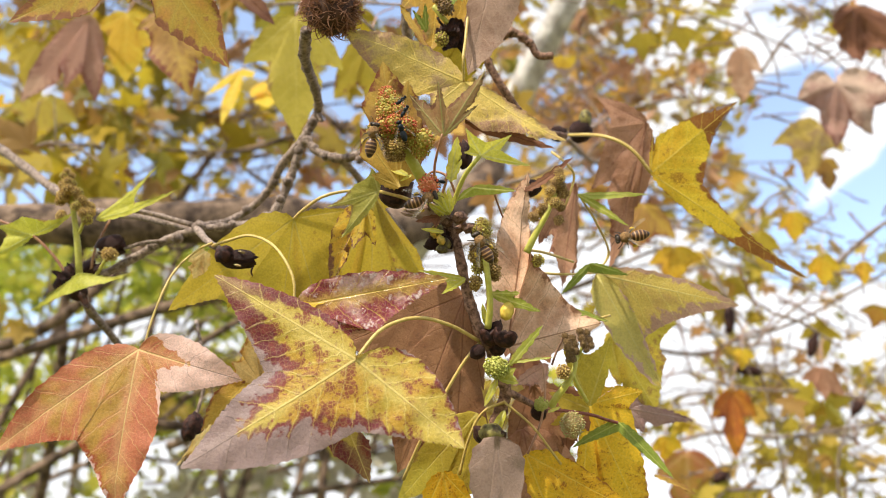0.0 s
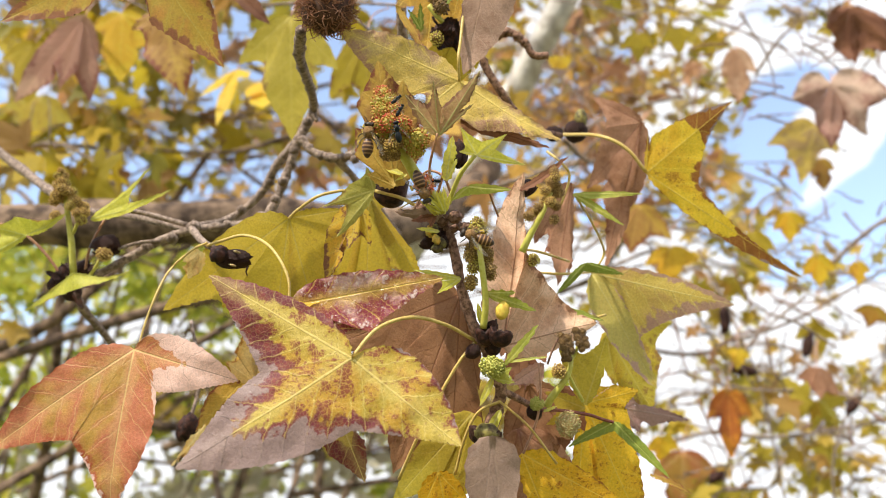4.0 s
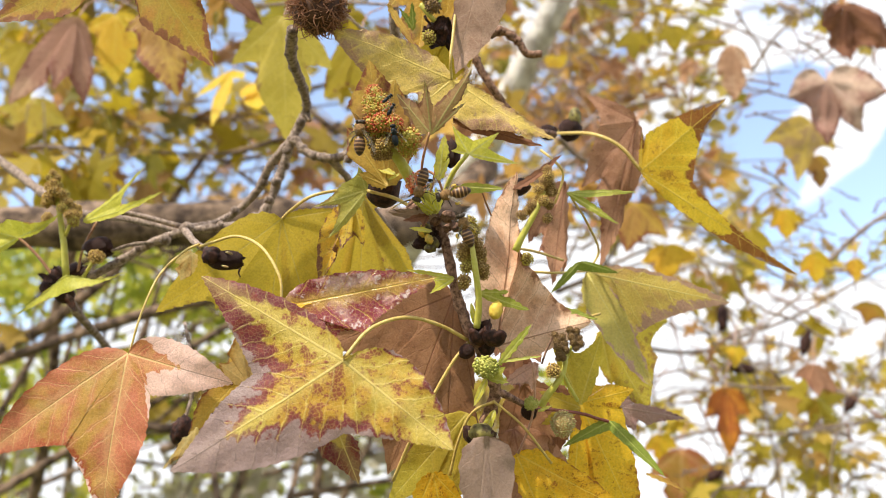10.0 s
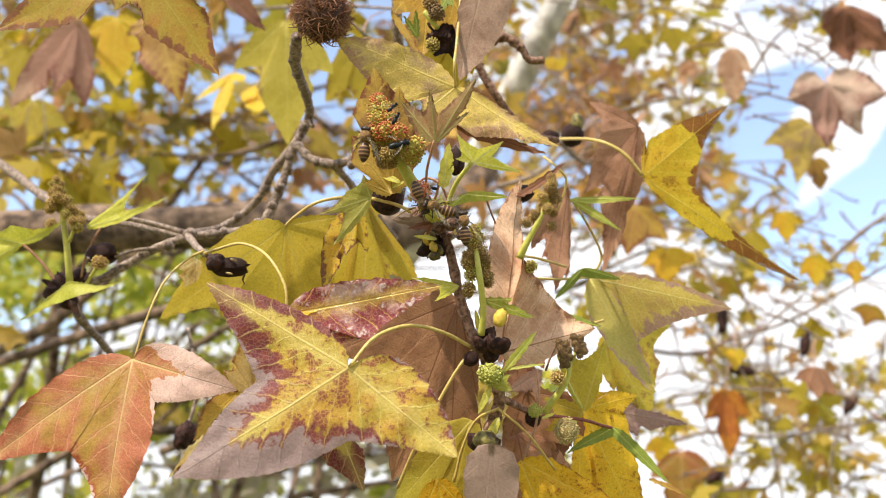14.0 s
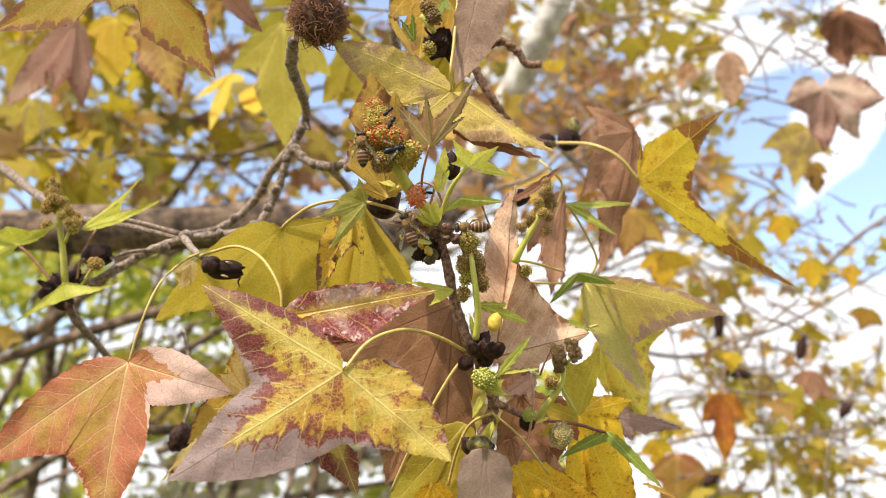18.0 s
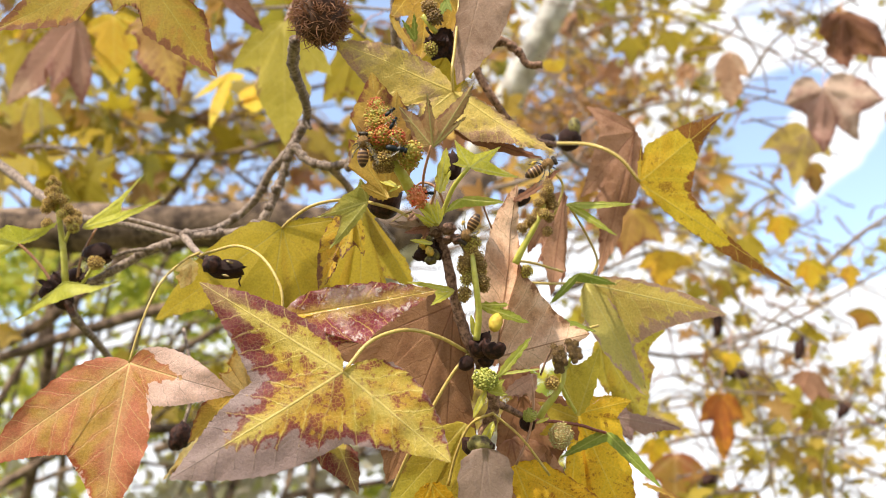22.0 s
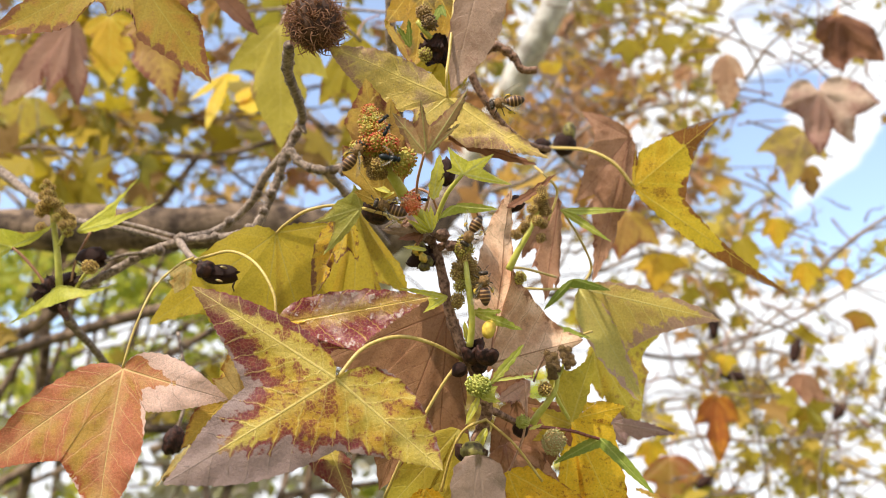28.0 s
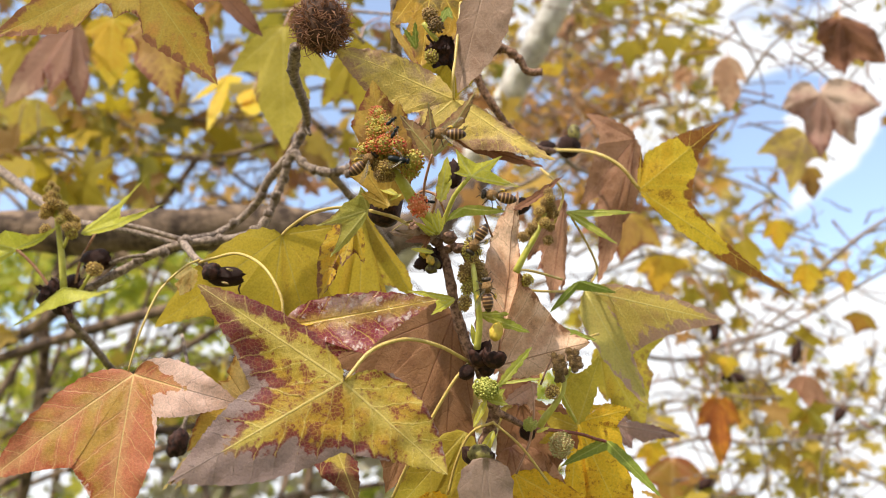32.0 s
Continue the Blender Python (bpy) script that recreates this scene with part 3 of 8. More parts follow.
def blob_data(rx, ry, rz, seed=0, bump=0.15, freq=2.0, div=3):
    bm = bmesh.new()
    bmesh.ops.create_icosphere(bm, subdivisions=div, radius=1)
    off = Vector((seed * 1.7, seed * 0.9, -seed))
    for v in bm.verts:
        v.co *= 1 + bump * noise.noise(v.co * freq + off)
        v.co = Vector((v.co.x * rx, v.co.y * ry, v.co.z * rz))
    verts, faces = [v.co.copy() for v in bm.verts], [tuple(x.index for x in f.verts) for f in bm.faces]
    bm.free()
    return verts, faces


def blob(name, at, size, material, parent, seed=0, bump=0.15, freq=2.0, turn=(0, 0, 0), label="", div=3):
    v, f = blob_data(*size, seed, bump, freq, div)
    ob = mesh_object(name, v, f, material, parent, label)
    o = parent.matrix_basis.translation if parent else Vector()
    ob.matrix_basis = Matrix.Translation(Vector(at) - o) @ pose(0, 0, 0, *turn)
    return ob


def ball_points(n):
    g = math.pi * (3 - math.sqrt(5))
    for i in range(n):
        z = 1 - 2 * (i + 0.5) / n
        r = math.sqrt(1 - z * z)
        yield Vector((r * math.cos(g * i), r * math.sin(g * i), z))

# ---- ground, far shrubs and limbs ----


def make_ground():
    v = [(-400, -400, 0), (400, -400, 0), (400, 400, 0), (-400, 400, 0)]
    tagged(mesh_object("ground", v, [(0, 1, 2, 3)], plain_material("grass", (0.06, 0.09, 0.02), (0.16, 0.13, 0.05), 3.0, 0.9)), "short dry autumn grass strewn with leaves", "ground", kind="structure")


make_ground()


def spread_leaves(name, count, box, size, material, label, category, seed):
    """Loose crown of a far shrub or tree: many small pointed leaves in one mesh."""
    rng = random.Random(seed)
    verts, faces = [], []
    (u0, v0), (u1, v1), (d0, d1) = box
    for _ in range(count):
        d = rng.uniform(d0, d1)
        u, v = rng.uniform(u0, u1), rng.uniform(v0, v1)
        if noise.noise(Vector((u * 9, v * 9, seed))) < -0.05:
            if rng.random() < 0.8:
                continue
        c = Vector((u * d, d, 1.6 + v * d))
        e = Euler((rng.uniform(0, 6), rng.uniform(0, 6), rng.uniform(0, 6))).to_matrix()
        s = size * rng.uniform(0.6, 1.3)
        k = len(verts)
        verts += [c + e @ Vector(p) * s for p in ((0, -0.5, 0), (0.28, -0.1, 0.06), (0, 0.6, 0), (-0.28, -0.1, 0.06))]
        faces += [(k, k + 1, k + 2), (k, k + 2, k + 3)]
    return tagged(mesh_object(name, verts, faces, material), label, category, kind="stuff")


SHRUB_GREEN = island_material("shrub_green", [(0.20, 0.24, 0.03), (0.36, 0.40, 0.04), (0.50, 0.50, 0.06), (0.58, 0.50, 0.07)], 0.6)
SHRUB_GOLD = island_material("shrub_gold", [(0.30, 0.20, 0.05), (0.42, 0.32, 0.05), (0.5, 0.36, 0.06), (0.3, 0.22, 0.1)], 0.5)
spread_leaves("shrub_foliage", 2700, ((-0.697, 0.104), (-0.217, 0.388), (2.8, 5.0)), 0.085, SHRUB_GREEN, "sunlit yellow-green shrub foliage far behind the twigs", "shrub", 3)
spread_leaves("shrub_foliage", 3000, ((-0.662, -0.034), (0.166, 0.194), (3.2, 5.5)), 0.09, SHRUB_GREEN, "pale green shrub foliage low behind the leaves", "shrub", 8)
spread_leaves("shrub_foliage", 1500, ((-0.739, 0.273), (-0.069, 0.384), (2.4, 3.6)), 0.07, SHRUB_GREEN, "sunlit lime-green shrub behind the bare branches", "shrub", 14)
spread_leaves("shrub_foliage", 1700, ((-0.46, 0.119), (0.119, 0.178), (2.2, 3.4)), 0.06, SHRUB_GOLD, "dry golden shrub foliage low among the trunks", "shrub", 17)
SHRUB_DRY = island_material("shrub_dry", [(0.54, 0.48, 0.39), (0.40, 0.36, 0.27), (0.60, 0.55, 0.44), (0.40, 0.40, 0.16)], 0.55)
spread_leaves("shrub_foliage", 1600, ((-0.62, -0.03), (0.12, 0.13), (2.5, 3.8)), 0.075, SHRUB_DRY, "dry greyish shrub foliage low behind the leaves", "shrub", 23)
spread_leaves("tree_foliage", 220, ((-0.778, 0.428), (-0.179, 0.958), (2.6, 4.5)), 0.17, SHRUB_GOLD, "hazy golden crown of a far sweetgum", "tree", 5)
spread_leaves("tree_foliage", 1300, ((0.046, 0.392), (0.464, 0.958), (2.8, 4.5)), 0.10, SHRUB_GOLD, "hazy brown and golden crown of a far tree", "tree", 11)

tree = thing("sweetgum_tree", (0.2945, 1.8018, 1.6352), "sweetgum with pale grey bark and bare limbs", "tree")
tube("limb", [(0.3173, 1.163, 2.7725), (0.2311, 1.2315, 2.5894), (0.1675, 1.3225, 2.4889), (0.1177, 1.4038, 2.4142), (0.0208, 1.5508, 2.3064), (-0.0883, 1.6855, 2.2317), (-0.2097, 1.8404, 2.1031)], 0.025, 0.040, PALE_LIMB, tree, 14, 0.06, 8, 0.1)
tube("limb", [(-0.615, 0.7896, 1.9154), (-0.4456, 0.788, 1.9196), (-0.319, 0.7965, 1.9253), (-0.1959, 0.8312, 1.9468), (-0.095, 0.9284, 1.9725), (-0.0037, 1.1044, 2.0728), (0.0874, 1.3482, 2.2771)], 0.024, 0.027, LIMB, tree, 12, 0.12, 8, 0.25)
tube("limb", [(-1.035, 1.5927, 1.9088), (-0.7289, 1.465, 1.9649), (-0.4871, 1.3485, 1.9908), (-0.2575, 1.4288, 2.0618), (-0.1159, 1.6904, 2.2187)], 0.010, 0.014, LIMB, tree, 10, 0.1, 6, 0.2)
tube("limb", [(-1.2544, 2.3671, 1.5508), (-1.1411, 2.1694, 1.7942), (-1.0561, 1.9802, 2.0147), (-1.0484, 1.9265, 2.1583), (-0.9718, 1.8406, 2.388), (-0.9399, 1.8312, 2.6987)], 0.018, 0.008, LIMB, tree, 10, 0.1, 6, 0.2)
tube("limb", [(-1.2581, 1.8863, 1.9803), (-1.0543, 1.8557, 2.0622), (-0.9523, 1.8302, 2.1304), (-0.8492, 1.8782, 2.2875), (-0.5858, 1.8312, 2.6987)], 0.020, 0.008, LIMB, tree, 10, 0.1, 6, 0.2)
tube("limb", [(-0.9258, 2.0124, 1.9286), (-0.6959, 1.9694, 2.0434), (-0.5426, 1.9399, 2.1224), (-0.3605, 2.0115, 2.2163)], 0.011, 0.008, LIMB, tree, 8, 0.1, 6, 0.2)
rng = random.Random(77)
for k in range(62):
    d = rng.uniform(1.8, 3.4)
    x, z = rng.uniform(-0.62, -0.12) * d, 1.6 + rng.uniform(0.0, 0.32) * d
    run = Vector((rng.uniform(0.2, 0.6) * d, rng.uniform(-0.2, 0.2), rng.uniform(-0.02, 0.30) * d))
    if k % 2:
        run = Vector((rng.uniform(-0.10, 0.16) * d, rng.uniform(-0.2, 0.2), rng.uniform(0.18, 0.42) * d))
        z -= 0.05 * d
    a = Vector((x, d, z))
    tube("branch", [a, a + run * 0.35 + Vector((0, 0, rng.uniform(-0.06, 0.06))), a + run * 0.7 + Vector((0, 0, rng.uniform(-0.08, 0.08))), a + run], rng.uniform(0.004, 0.015), 0.003, LIMB, tree, 7, 0.1, 5, 0.2)
for k in range(34):
    d = rng.uniform(1.5, 2.6)
    a = Vector((rng.uniform(-0.12, 0.30) * d, d, 1.6 + rng.uniform(0.22, 0.52) * d))
    run = Vector((rng.uniform(-0.3, 0.3) * d, rng.uniform(-0.2, 0.2), rng.uniform(-0.12, 0.12) * d))
    tube("branch", [a, a + run * 0.35 + Vector((0, 0, rng.uniform(-0.04, 0.04))), a + run * 0.7 + Vector((0, 0, rng.uniform(-0.05, 0.05))), a + run], rng.uniform(0.003, 0.008), 0.002, TWIG, tree, 6, 0.1, 5, 0.3)
for k in range(30):
    d = rng.uniform(1.4, 2.4)
    a = Vector((rng.uniform(-0.62, -0.15) * d, d, 1.6 + rng.uniform(0.36, 0.66) * d))
    run = Vector((rng.uniform(0.1, 0.35) * rng.choice((-1, 1)) * d, rng.uniform(-0.2, 0.2), rng.uniform(-0.10, 0.14) * d))
    tube("branch", [a, a + run * 0.35 + Vector((0, 0, rng.uniform(-0.05, 0.05))), a + run * 0.7 + Vector((0, 0, rng.uniform(-0.05, 0.05))), a + run], rng.uniform(0.003, 0.010), 0.002, LIMB, tree, 7, 0.1, 5, 0.3)
for k, (x, y, top, d, r) in enumerate(((-0.42, 0.01, 0.35, 4.5, 0.03), (-0.36, 0.0, 0.3, 5.0, 0.022), (-0.30, 0.01, 0.28, 4.2, 0.026), (-0.26, 0.0, 0.26, 5.5, 0.03), (-0.2, 0.0, 0.2, 4.6, 0.02), (-0.47, 0.0, 0.3, 4.0, 0.03))):
    lean = 0.12 * math.sin(k * 2.3)
    tube("trunk", [(x * d, d, 0.0), (x * d + lean * 0.5, d, 1.6), (x * d + lean * 2, d + 0.1, 1.6 + top * d)], r, r * 0.5, LIMB, tree, 8, 0.1, 5)

# ---- sprays of leaves behind the front twigs ----
STARS = []
for k in range(6):
    rr = random.Random(40 + k)
    tips = []
    for a, l in ((-112, 0.62), (-58, 0.92), (0, 1.0), (58, 0.92), (112, 0.62)):
        a = radians(a + rr.uniform(-8, 8))
        l *= rr.uniform(0.85, 1.1)
        tips.append((math.sin(a) * l, math.cos(a) * l, rr.uniform(-0.35, 0.25) * l))
    v, f, *_ = leaf_data((0, 0, 0), tips, 0.5, 0.24, 0.012, 5, 3, 0.15, 0.05, 0.12, seed=k)
    v2, f2 = tube_data([(0, 0, 0), (0.02, -0.35, 0.06), (0.0, -0.75, 0.0)], 0.022, 0.016, 4, 0, 2)
    o = len(v)
    me = bpy.data.meshes.new("leaf")
    me.from_pydata([tuple(p) for p in (*v, *v2)], [], f + [tuple(i + o for i in q) for q in f2])
    me.polygons.foreach_set("use_smooth", [True] * len(me.polygons))
    STARS.append(me)


def star_meshes(material):
    out = []
    for me in STARS:
        c = me.copy()
        c.materials.append(material)
        out.append(c)
    return out


FAR_MESH = {key: star_meshes(m) for key, m in FAR.items()}


def spray(twigs, box, size, key, seed, label, per=12, thick=0.0035, bare=2):
    """Twigs that cross a fan-shaped region, each with leaves along it."""
    rng = random.Random(seed)
    (u0, v0), (u1, v1), (d0, d1) = box
    first = Vector(((u0 + u1) / 2 * d0, d0, 1.6 + (v0 + v1) / 2 * d0))
    top = thing("sweetgum_branch", first, label, "branch", "branches behind")
    for _ in range(twigs):
        d = rng.uniform(d0, d1)
        u, v = rng.uniform(u0, u1), rng.uniform(v0, v1)
        c = Vector((u * d, d, 1.6 + v * d))
        run = Vector((rng.uniform(-1, 1), rng.uniform(-0.5, 0.5), rng.uniform(-0.6, 0.6))).normalized()
        length = rng.uniform(0.14, 0.26) * d
        pts = [c + run * (length * (k / 4 - 0.5)) + Vector((rng.uniform(-1, 1), rng.uniform(-1, 1), rng.uniform(-1, 1))) * 0.025 * d for k in range(5)]
        tube("twig", pts, thick, thick * 0.5, TWIG, top, 6, 0.1, 4, 0.3)
        for _ in range(bare):
            e = pts[rng.randrange(4)]
            way = Vector((rng.uniform(-1, 1), rng.uniform(-0.4, 0.4), rng.uniform(-1, 1))) * (0.10 * d)
            tube("twiglet", [e, e + way * 0.5 + Vector((0, 0, rng.uniform(-0.02, 0.02))), e + way], thick * 0.5, thick * 0.2, TWIG, top, 5, 0.1, 3)
        line = smooth_line(pts, 6)
        for k in range(per):
            p = line[rng.randrange(len(line))]
            s = size * rng.uniform(0.6, 1.25)
            ob = new("leaf", rng.choice(FAR_MESH[key]))
            ob.parent = top
            hang = Euler((radians(rng.gauss(-100, 40)), radians(rng.gauss(0, 35)), radians(rng.uniform(-180, 180)))).to_matrix().to_4x4()
            ob.matrix_basis = Matrix.Translation(p - first + hang.to_3x3() @ Vector((0, 0.75 * s, 0))) @ hang @ Matrix.Scale(s, 4)
    return top


spray(13, ((-0.739, 0.512), (-0.437, 0.909), (0.95, 1.7)), 0.068, "autumn", 1, "branch thick with olive and yellow star leaves", 9)
spray(5, ((-0.72, 0.53), (-0.58, 0.70), (1.2, 2.0)), 0.066, "autumn", 41, "branch of olive leaves at the edge of the crown", 9)
spray(9, ((-0.457, 0.512), (-0.177, 0.909), (1.1, 1.9)), 0.066, "autumn", 2, "branch of olive and yellow star leaves", 9)
spray(9, ((-0.74, 0.446), (-0.408, 0.909), (1.9, 3.0)), 0.066, "autumn", 21, "further branch of olive and brown star leaves", 10, 0.005)
spray(7, ((-0.422, 0.446), (-0.177, 0.909), (2.0, 3.0)), 0.066, "autumn", 22, "further branch of olive and brown star leaves", 10, 0.005)
spray(8, ((-0.14, 0.502), (0.168, 0.885), (1.7, 2.8)), 0.06, "autumn", 3, "branch of yellow star leaves against the sky", 11)
spray(4, ((0.013, 0.465), (0.202, 0.651), (0.95, 1.35)), 0.05, "brown", 24, "near twig of withered leaves", 8, 0.003)
spray(18, ((0.123, 0.474), (0.428, 0.747), (1.6, 2.8)), 0.055, "brown", 4, "branch of withered brown leaves", 12, 0.0035, 8)
spray(8, ((0.193, 0.662), (0.445, 0.885), (1.3, 2.2)), 0.055, "autumn", 5, "branch of yellow-green star leaves", 9)
spray(11, ((0.221, 0.306), (0.459, 0.456), (1.5, 2.4)), 0.05, "lemon", 6, "branch of small yellow leaves", 9)
spray(8, ((0.25, 0.02), (0.473, 0.225), (1.2, 2.2)), 0.044, "lemon", 7, "thin twigs with small yellow leaves", 6, 0.003, 5)
spray(8, ((0.395, 0.02), (0.661, 0.245), (1.2, 2.2)), 0.046, "lemon", 8, "thin twigs with small yellow leaves", 6, 0.003, 5)
spray(5, ((0.455, 0.323), (0.694, 0.40), (1.5, 2.2)), 0.044, "lemon", 9, "thin twig with yellow leaves", 8, 0.0025, 2)
spray(5, ((0.446, 0.672), (0.799, 0.885), (1.2, 1.8)), 0.03, "autumn", 10, "bare twig with a few green-yellow leaves", 6, 0.0016, 2)
spray(5, ((-0.39, 0.047), (-0.128, 0.241), (1.6, 2.4)), 0.04, "lemon", 12, "low twig with golden leaves", 5)
spray(5, ((-0.617, 0.047), (-0.447, 0.178), (1.5, 2.3)), 0.045, "lemon", 13, "low twig with golden leaves", 4)
spray(5, ((0.243, 0.02), (0.482, 0.20), (2.2, 3.2)), 0.05, "lemon", 27, "further twigs with small yellow and green leaves", 9, 0.004, 4)
spray(7, ((0.402, 0.02), (0.67, 0.241), (2.2, 3.2)), 0.05, "lemon", 28, "further twigs with small yellow and green leaves", 10, 0.004, 4)
spray(5, ((0.571, 0.672), (0.818, 0.885), (1.0, 1.4)), 0.026, "autumn", 31, "crowded twig with small green and brown leaves", 7, 0.003, 7)
spray(5, ((0.44, -0.02), (0.64, 0.11), (1.4, 2.4)), 0.055, "lemon", 35, "low branch of yellow and green leaves", 10, 0.003, 4)
spray(6, ((0.22, 0.55), (0.36, 0.69), (1.4, 2.3)), 0.05, "brown", 34, "branch of small withered leaves high against the sky", 10, 0.0035, 8)
spray(4, ((-0.287, 0.437), (-0.125, 0.55), (1.3, 1.9)), 0.05, "brown", 33, "withered twig behind the forked one", 8, 0.004, 6)
thicket = thing("bare_twigs", (0.6502, 1.3598, 1.9606), "slender grey bare twigs crossing behind the leaves", "branch")
for pts, r in ((((0.3476, 1.3964, 1.72), (0.5, 1.4331, 1.7647), (0.6395, 1.4357, 1.7576), (0.9068, 1.4726, 1.8018)), 0.0042), (((0.5107, 1.3756, 1.9184), (0.6502, 1.3598, 1.9606), (0.7682, 1.3373, 2.0209), (0.897, 1.311, 2.0913)), 0.0036), (((0.5127, 1.4046, 2.1264), (0.5623, 1.4045, 1.9839), (0.5966, 1.4011, 1.8501), (0.6341, 1.4575, 1.6993), (0.6502, 1.4913, 1.6089)), 0.003), (((0.7253, 1.3222, 2.0611), (0.8112, 1.2959, 2.1315), (0.897, 1.2771, 2.1817)), 0.005), (((0.5141, 1.0708, 2.4482), (0.5639, 1.0987, 2.3735), (0.5789, 1.1196, 2.3175)), 0.002), (((0.5649, 1.1518, 2.3742), (0.6166, 1.1265, 2.442), (0.6891, 1.112, 2.4808), (0.8029, 1.0938, 2.5292)), 0.003), (((0.4782, 1.304, 2.3956), (0.5932, 1.2838, 2.4494), (0.7082, 1.2798, 2.4602)), 0.002), (((0.6934, 1.3848, 1.6083), (0.6835, 1.3499, 1.7016), (0.7134, 1.315, 1.7949), (0.7731, 1.2871, 1.8696)), 0.0026), (((0.3647, 1.2278, 2.0282), (0.4444, 1.2592, 1.9442), (0.5132, 1.3366, 1.8799)), 0.0024), (((0.1421, 0.7969, 2.0386), (0.1962, 0.8961, 2.0586), (0.2917, 0.9887, 2.0966), (0.4643, 1.1789, 2.1589)), 0.003), (((0.0736, 0.9069, 2.0299), (0.1349, 0.8988, 2.0514), (0.2327, 0.9621, 2.1676), (0.3826, 1.0367, 2.2537)), 0.0035)):
    tube("twig", pts, r, r * 0.6, TWIG, thicket, 7, 0.1, 6, 0.35)
rng = random.Random(9)
for start_at, reach, count in (((0.5739, 1.0847, 2.4108), 0.12, 9), ((0.6585, 1.0013, 2.3485), 0.10, 12), ((0.5537, 1.2058, 2.3727), 0.12, 8), ((0.4249, 1.2095, 2.3626), 0.10, 8), ((0.7468, 1.2959, 2.1315), 0.10, 8), ((0.6373, 1.3076, 1.9575), 0.15, 10), ((0.4821, 1.3366, 1.8799), 0.15, 10), ((0.7134, 1.329, 1.7576), 0.15, 10), ((0.1987, 1.0367, 2.2537), 0.12, 10)):
    for _ in range(count):
        a = Vector(start_at) + Vector((rng.gauss(0, reach * 0.5), rng.gauss(0, 0.05), rng.gauss(0, reach * 0.4)))
        way = Vector((rng.uniform(-1, 1), rng.uniform(-0.3, 0.3), rng.uniform(-1, 0.6))) * reach
        tube("twiglet", [a, a + way * 0.4 + Vector((0, 0, rng.uniform(-0.01, 0.01))), a + way * 0.75 + Vector((rng.uniform(-0.01, 0.01), 0, 0)), a + way], rng.uniform(0.0012, 0.0026), 0.0007, STEM, thicket, 5, 0.1, 3, 0.4)

# ---- shared small pieces ----


def floret_mesh(name, material, grains=64, size=0.17, seed=1, core=FLORET_CORE):
    rng = random.Random(seed)
    bm = bmesh.new()
    bmesh.ops.create_icosphere(bm, subdivisions=2, radius=0.84)
    inner = len(bm.faces)
    for p in ball_points(grains):
        g = bmesh.ops.create_icosphere(bm, subdivisions=1, radius=size * rng.uniform(0.75, 1.2))
        at = (p + Vector((rng.uniform(-1, 1), rng.uniform(-1, 1), rng.uniform(-1, 1))) * 0.07) * rng.uniform(0.86, 1.08)
        bmesh.ops.translate(bm, verts=g["verts"], vec=at)
    me = bpy.data.meshes.new(name)
    bm.to_mesh(me)
    bm.free()
    me.materials.append(material)
    me.materials.append(core)
    me.polygons.foreach_set("material_index", [1] * inner + [0] * (len(me.polygons) - inner))
    me.polygons.foreach_set("use_smooth", [True] * len(me.polygons))
    return me


FLORET = {
    "brown": floret_mesh("floret_ball", CATKIN, 84, 0.155, 1),
    "gold": floret_mesh("floret_ball", CATKIN_GOLD, 84, 0.155, 2),
    "red": floret_mesh("floret_ball", CATKIN_RED, 110, 0.135, 3, CATKIN_YELLOW),
    "scarlet": floret_mesh("floret_ball", CATKIN_SCARLET, 120, 0.14, 9, CATKIN_SCARLET),
    "yellow": floret_mesh("floret_ball", CATKIN_YELLOW, 110, 0.135, 4, CATKIN_YELLOW),
    "olive": floret_mesh("floret_ball", CATKIN_OLIVE, 84, 0.155, 7),
    "dark": floret_mesh("floret_ball", CATKIN_DARK, 84, 0.155, 8),
    "lime": floret_mesh("floret_ball", CATKIN_LIME, 170, 0.125, 5, CATKIN_LIME),
    "cream": floret_mesh("floret_ball", CATKIN_CREAM, 420, 0.075, 6, CATKIN_CREAM),
}


def floret(at, r, key, parent, label=""):
    ob = new("floret_ball", FLORET[key])
    ob.parent = parent
    k = len(bpy.data.objects)
    o = parent.matrix_basis.translation
    ob.matrix_basis = Matrix.Translation(Vector(at) - o) @ pose(0, 0, 0, k * 37 % 360, k * 53 % 360, k * 71 % 360) @ Matrix.Diagonal((r, r * 0.95, r * 1.05, 1))
    return tagged(ob, label)


def scale_mesh():
    """One dry bud scale: a curved pointed shell that hugs the bud and lifts at its tip."""
    verts, faces = [], []
    for j in range(8):
        t = j / 7
        z = -0.97 + 1.75 * t
        for s in (-1, -0.6, -0.2, 0.2, 0.6, 1):
            ang = s * 0.95 * math.sqrt(max(0.0, 1 - t ** 6)) + 0.05 * math.sin(9 * t + 4 * s)
            rad = math.sqrt(max(0.02, 1 - z * z)) * 1.04 + 0.09 * max(0.0, t - 0.55) + 0.04 * s * s * t
            verts.append((math.cos(ang) * rad, math.sin(ang) * rad, z))
    for j in range(7):
        for s in range(5):
            k = j * 6 + s
            faces.append((k, k + 1, k + 7, k + 6))
    me = bpy.data.meshes.new("scale")
    me.from_pydata(verts, [], faces)
    me.materials.append(BLACK)
    me.polygons.foreach_set("use_smooth", [True] * len(me.polygons))
    return me


SCALE = scale_mesh()
HUSK_EDGE = plain_material("husk_cream", (0.50, 0.42, 0.16), (0.26, 0.15, 0.06), 700, 0.7)


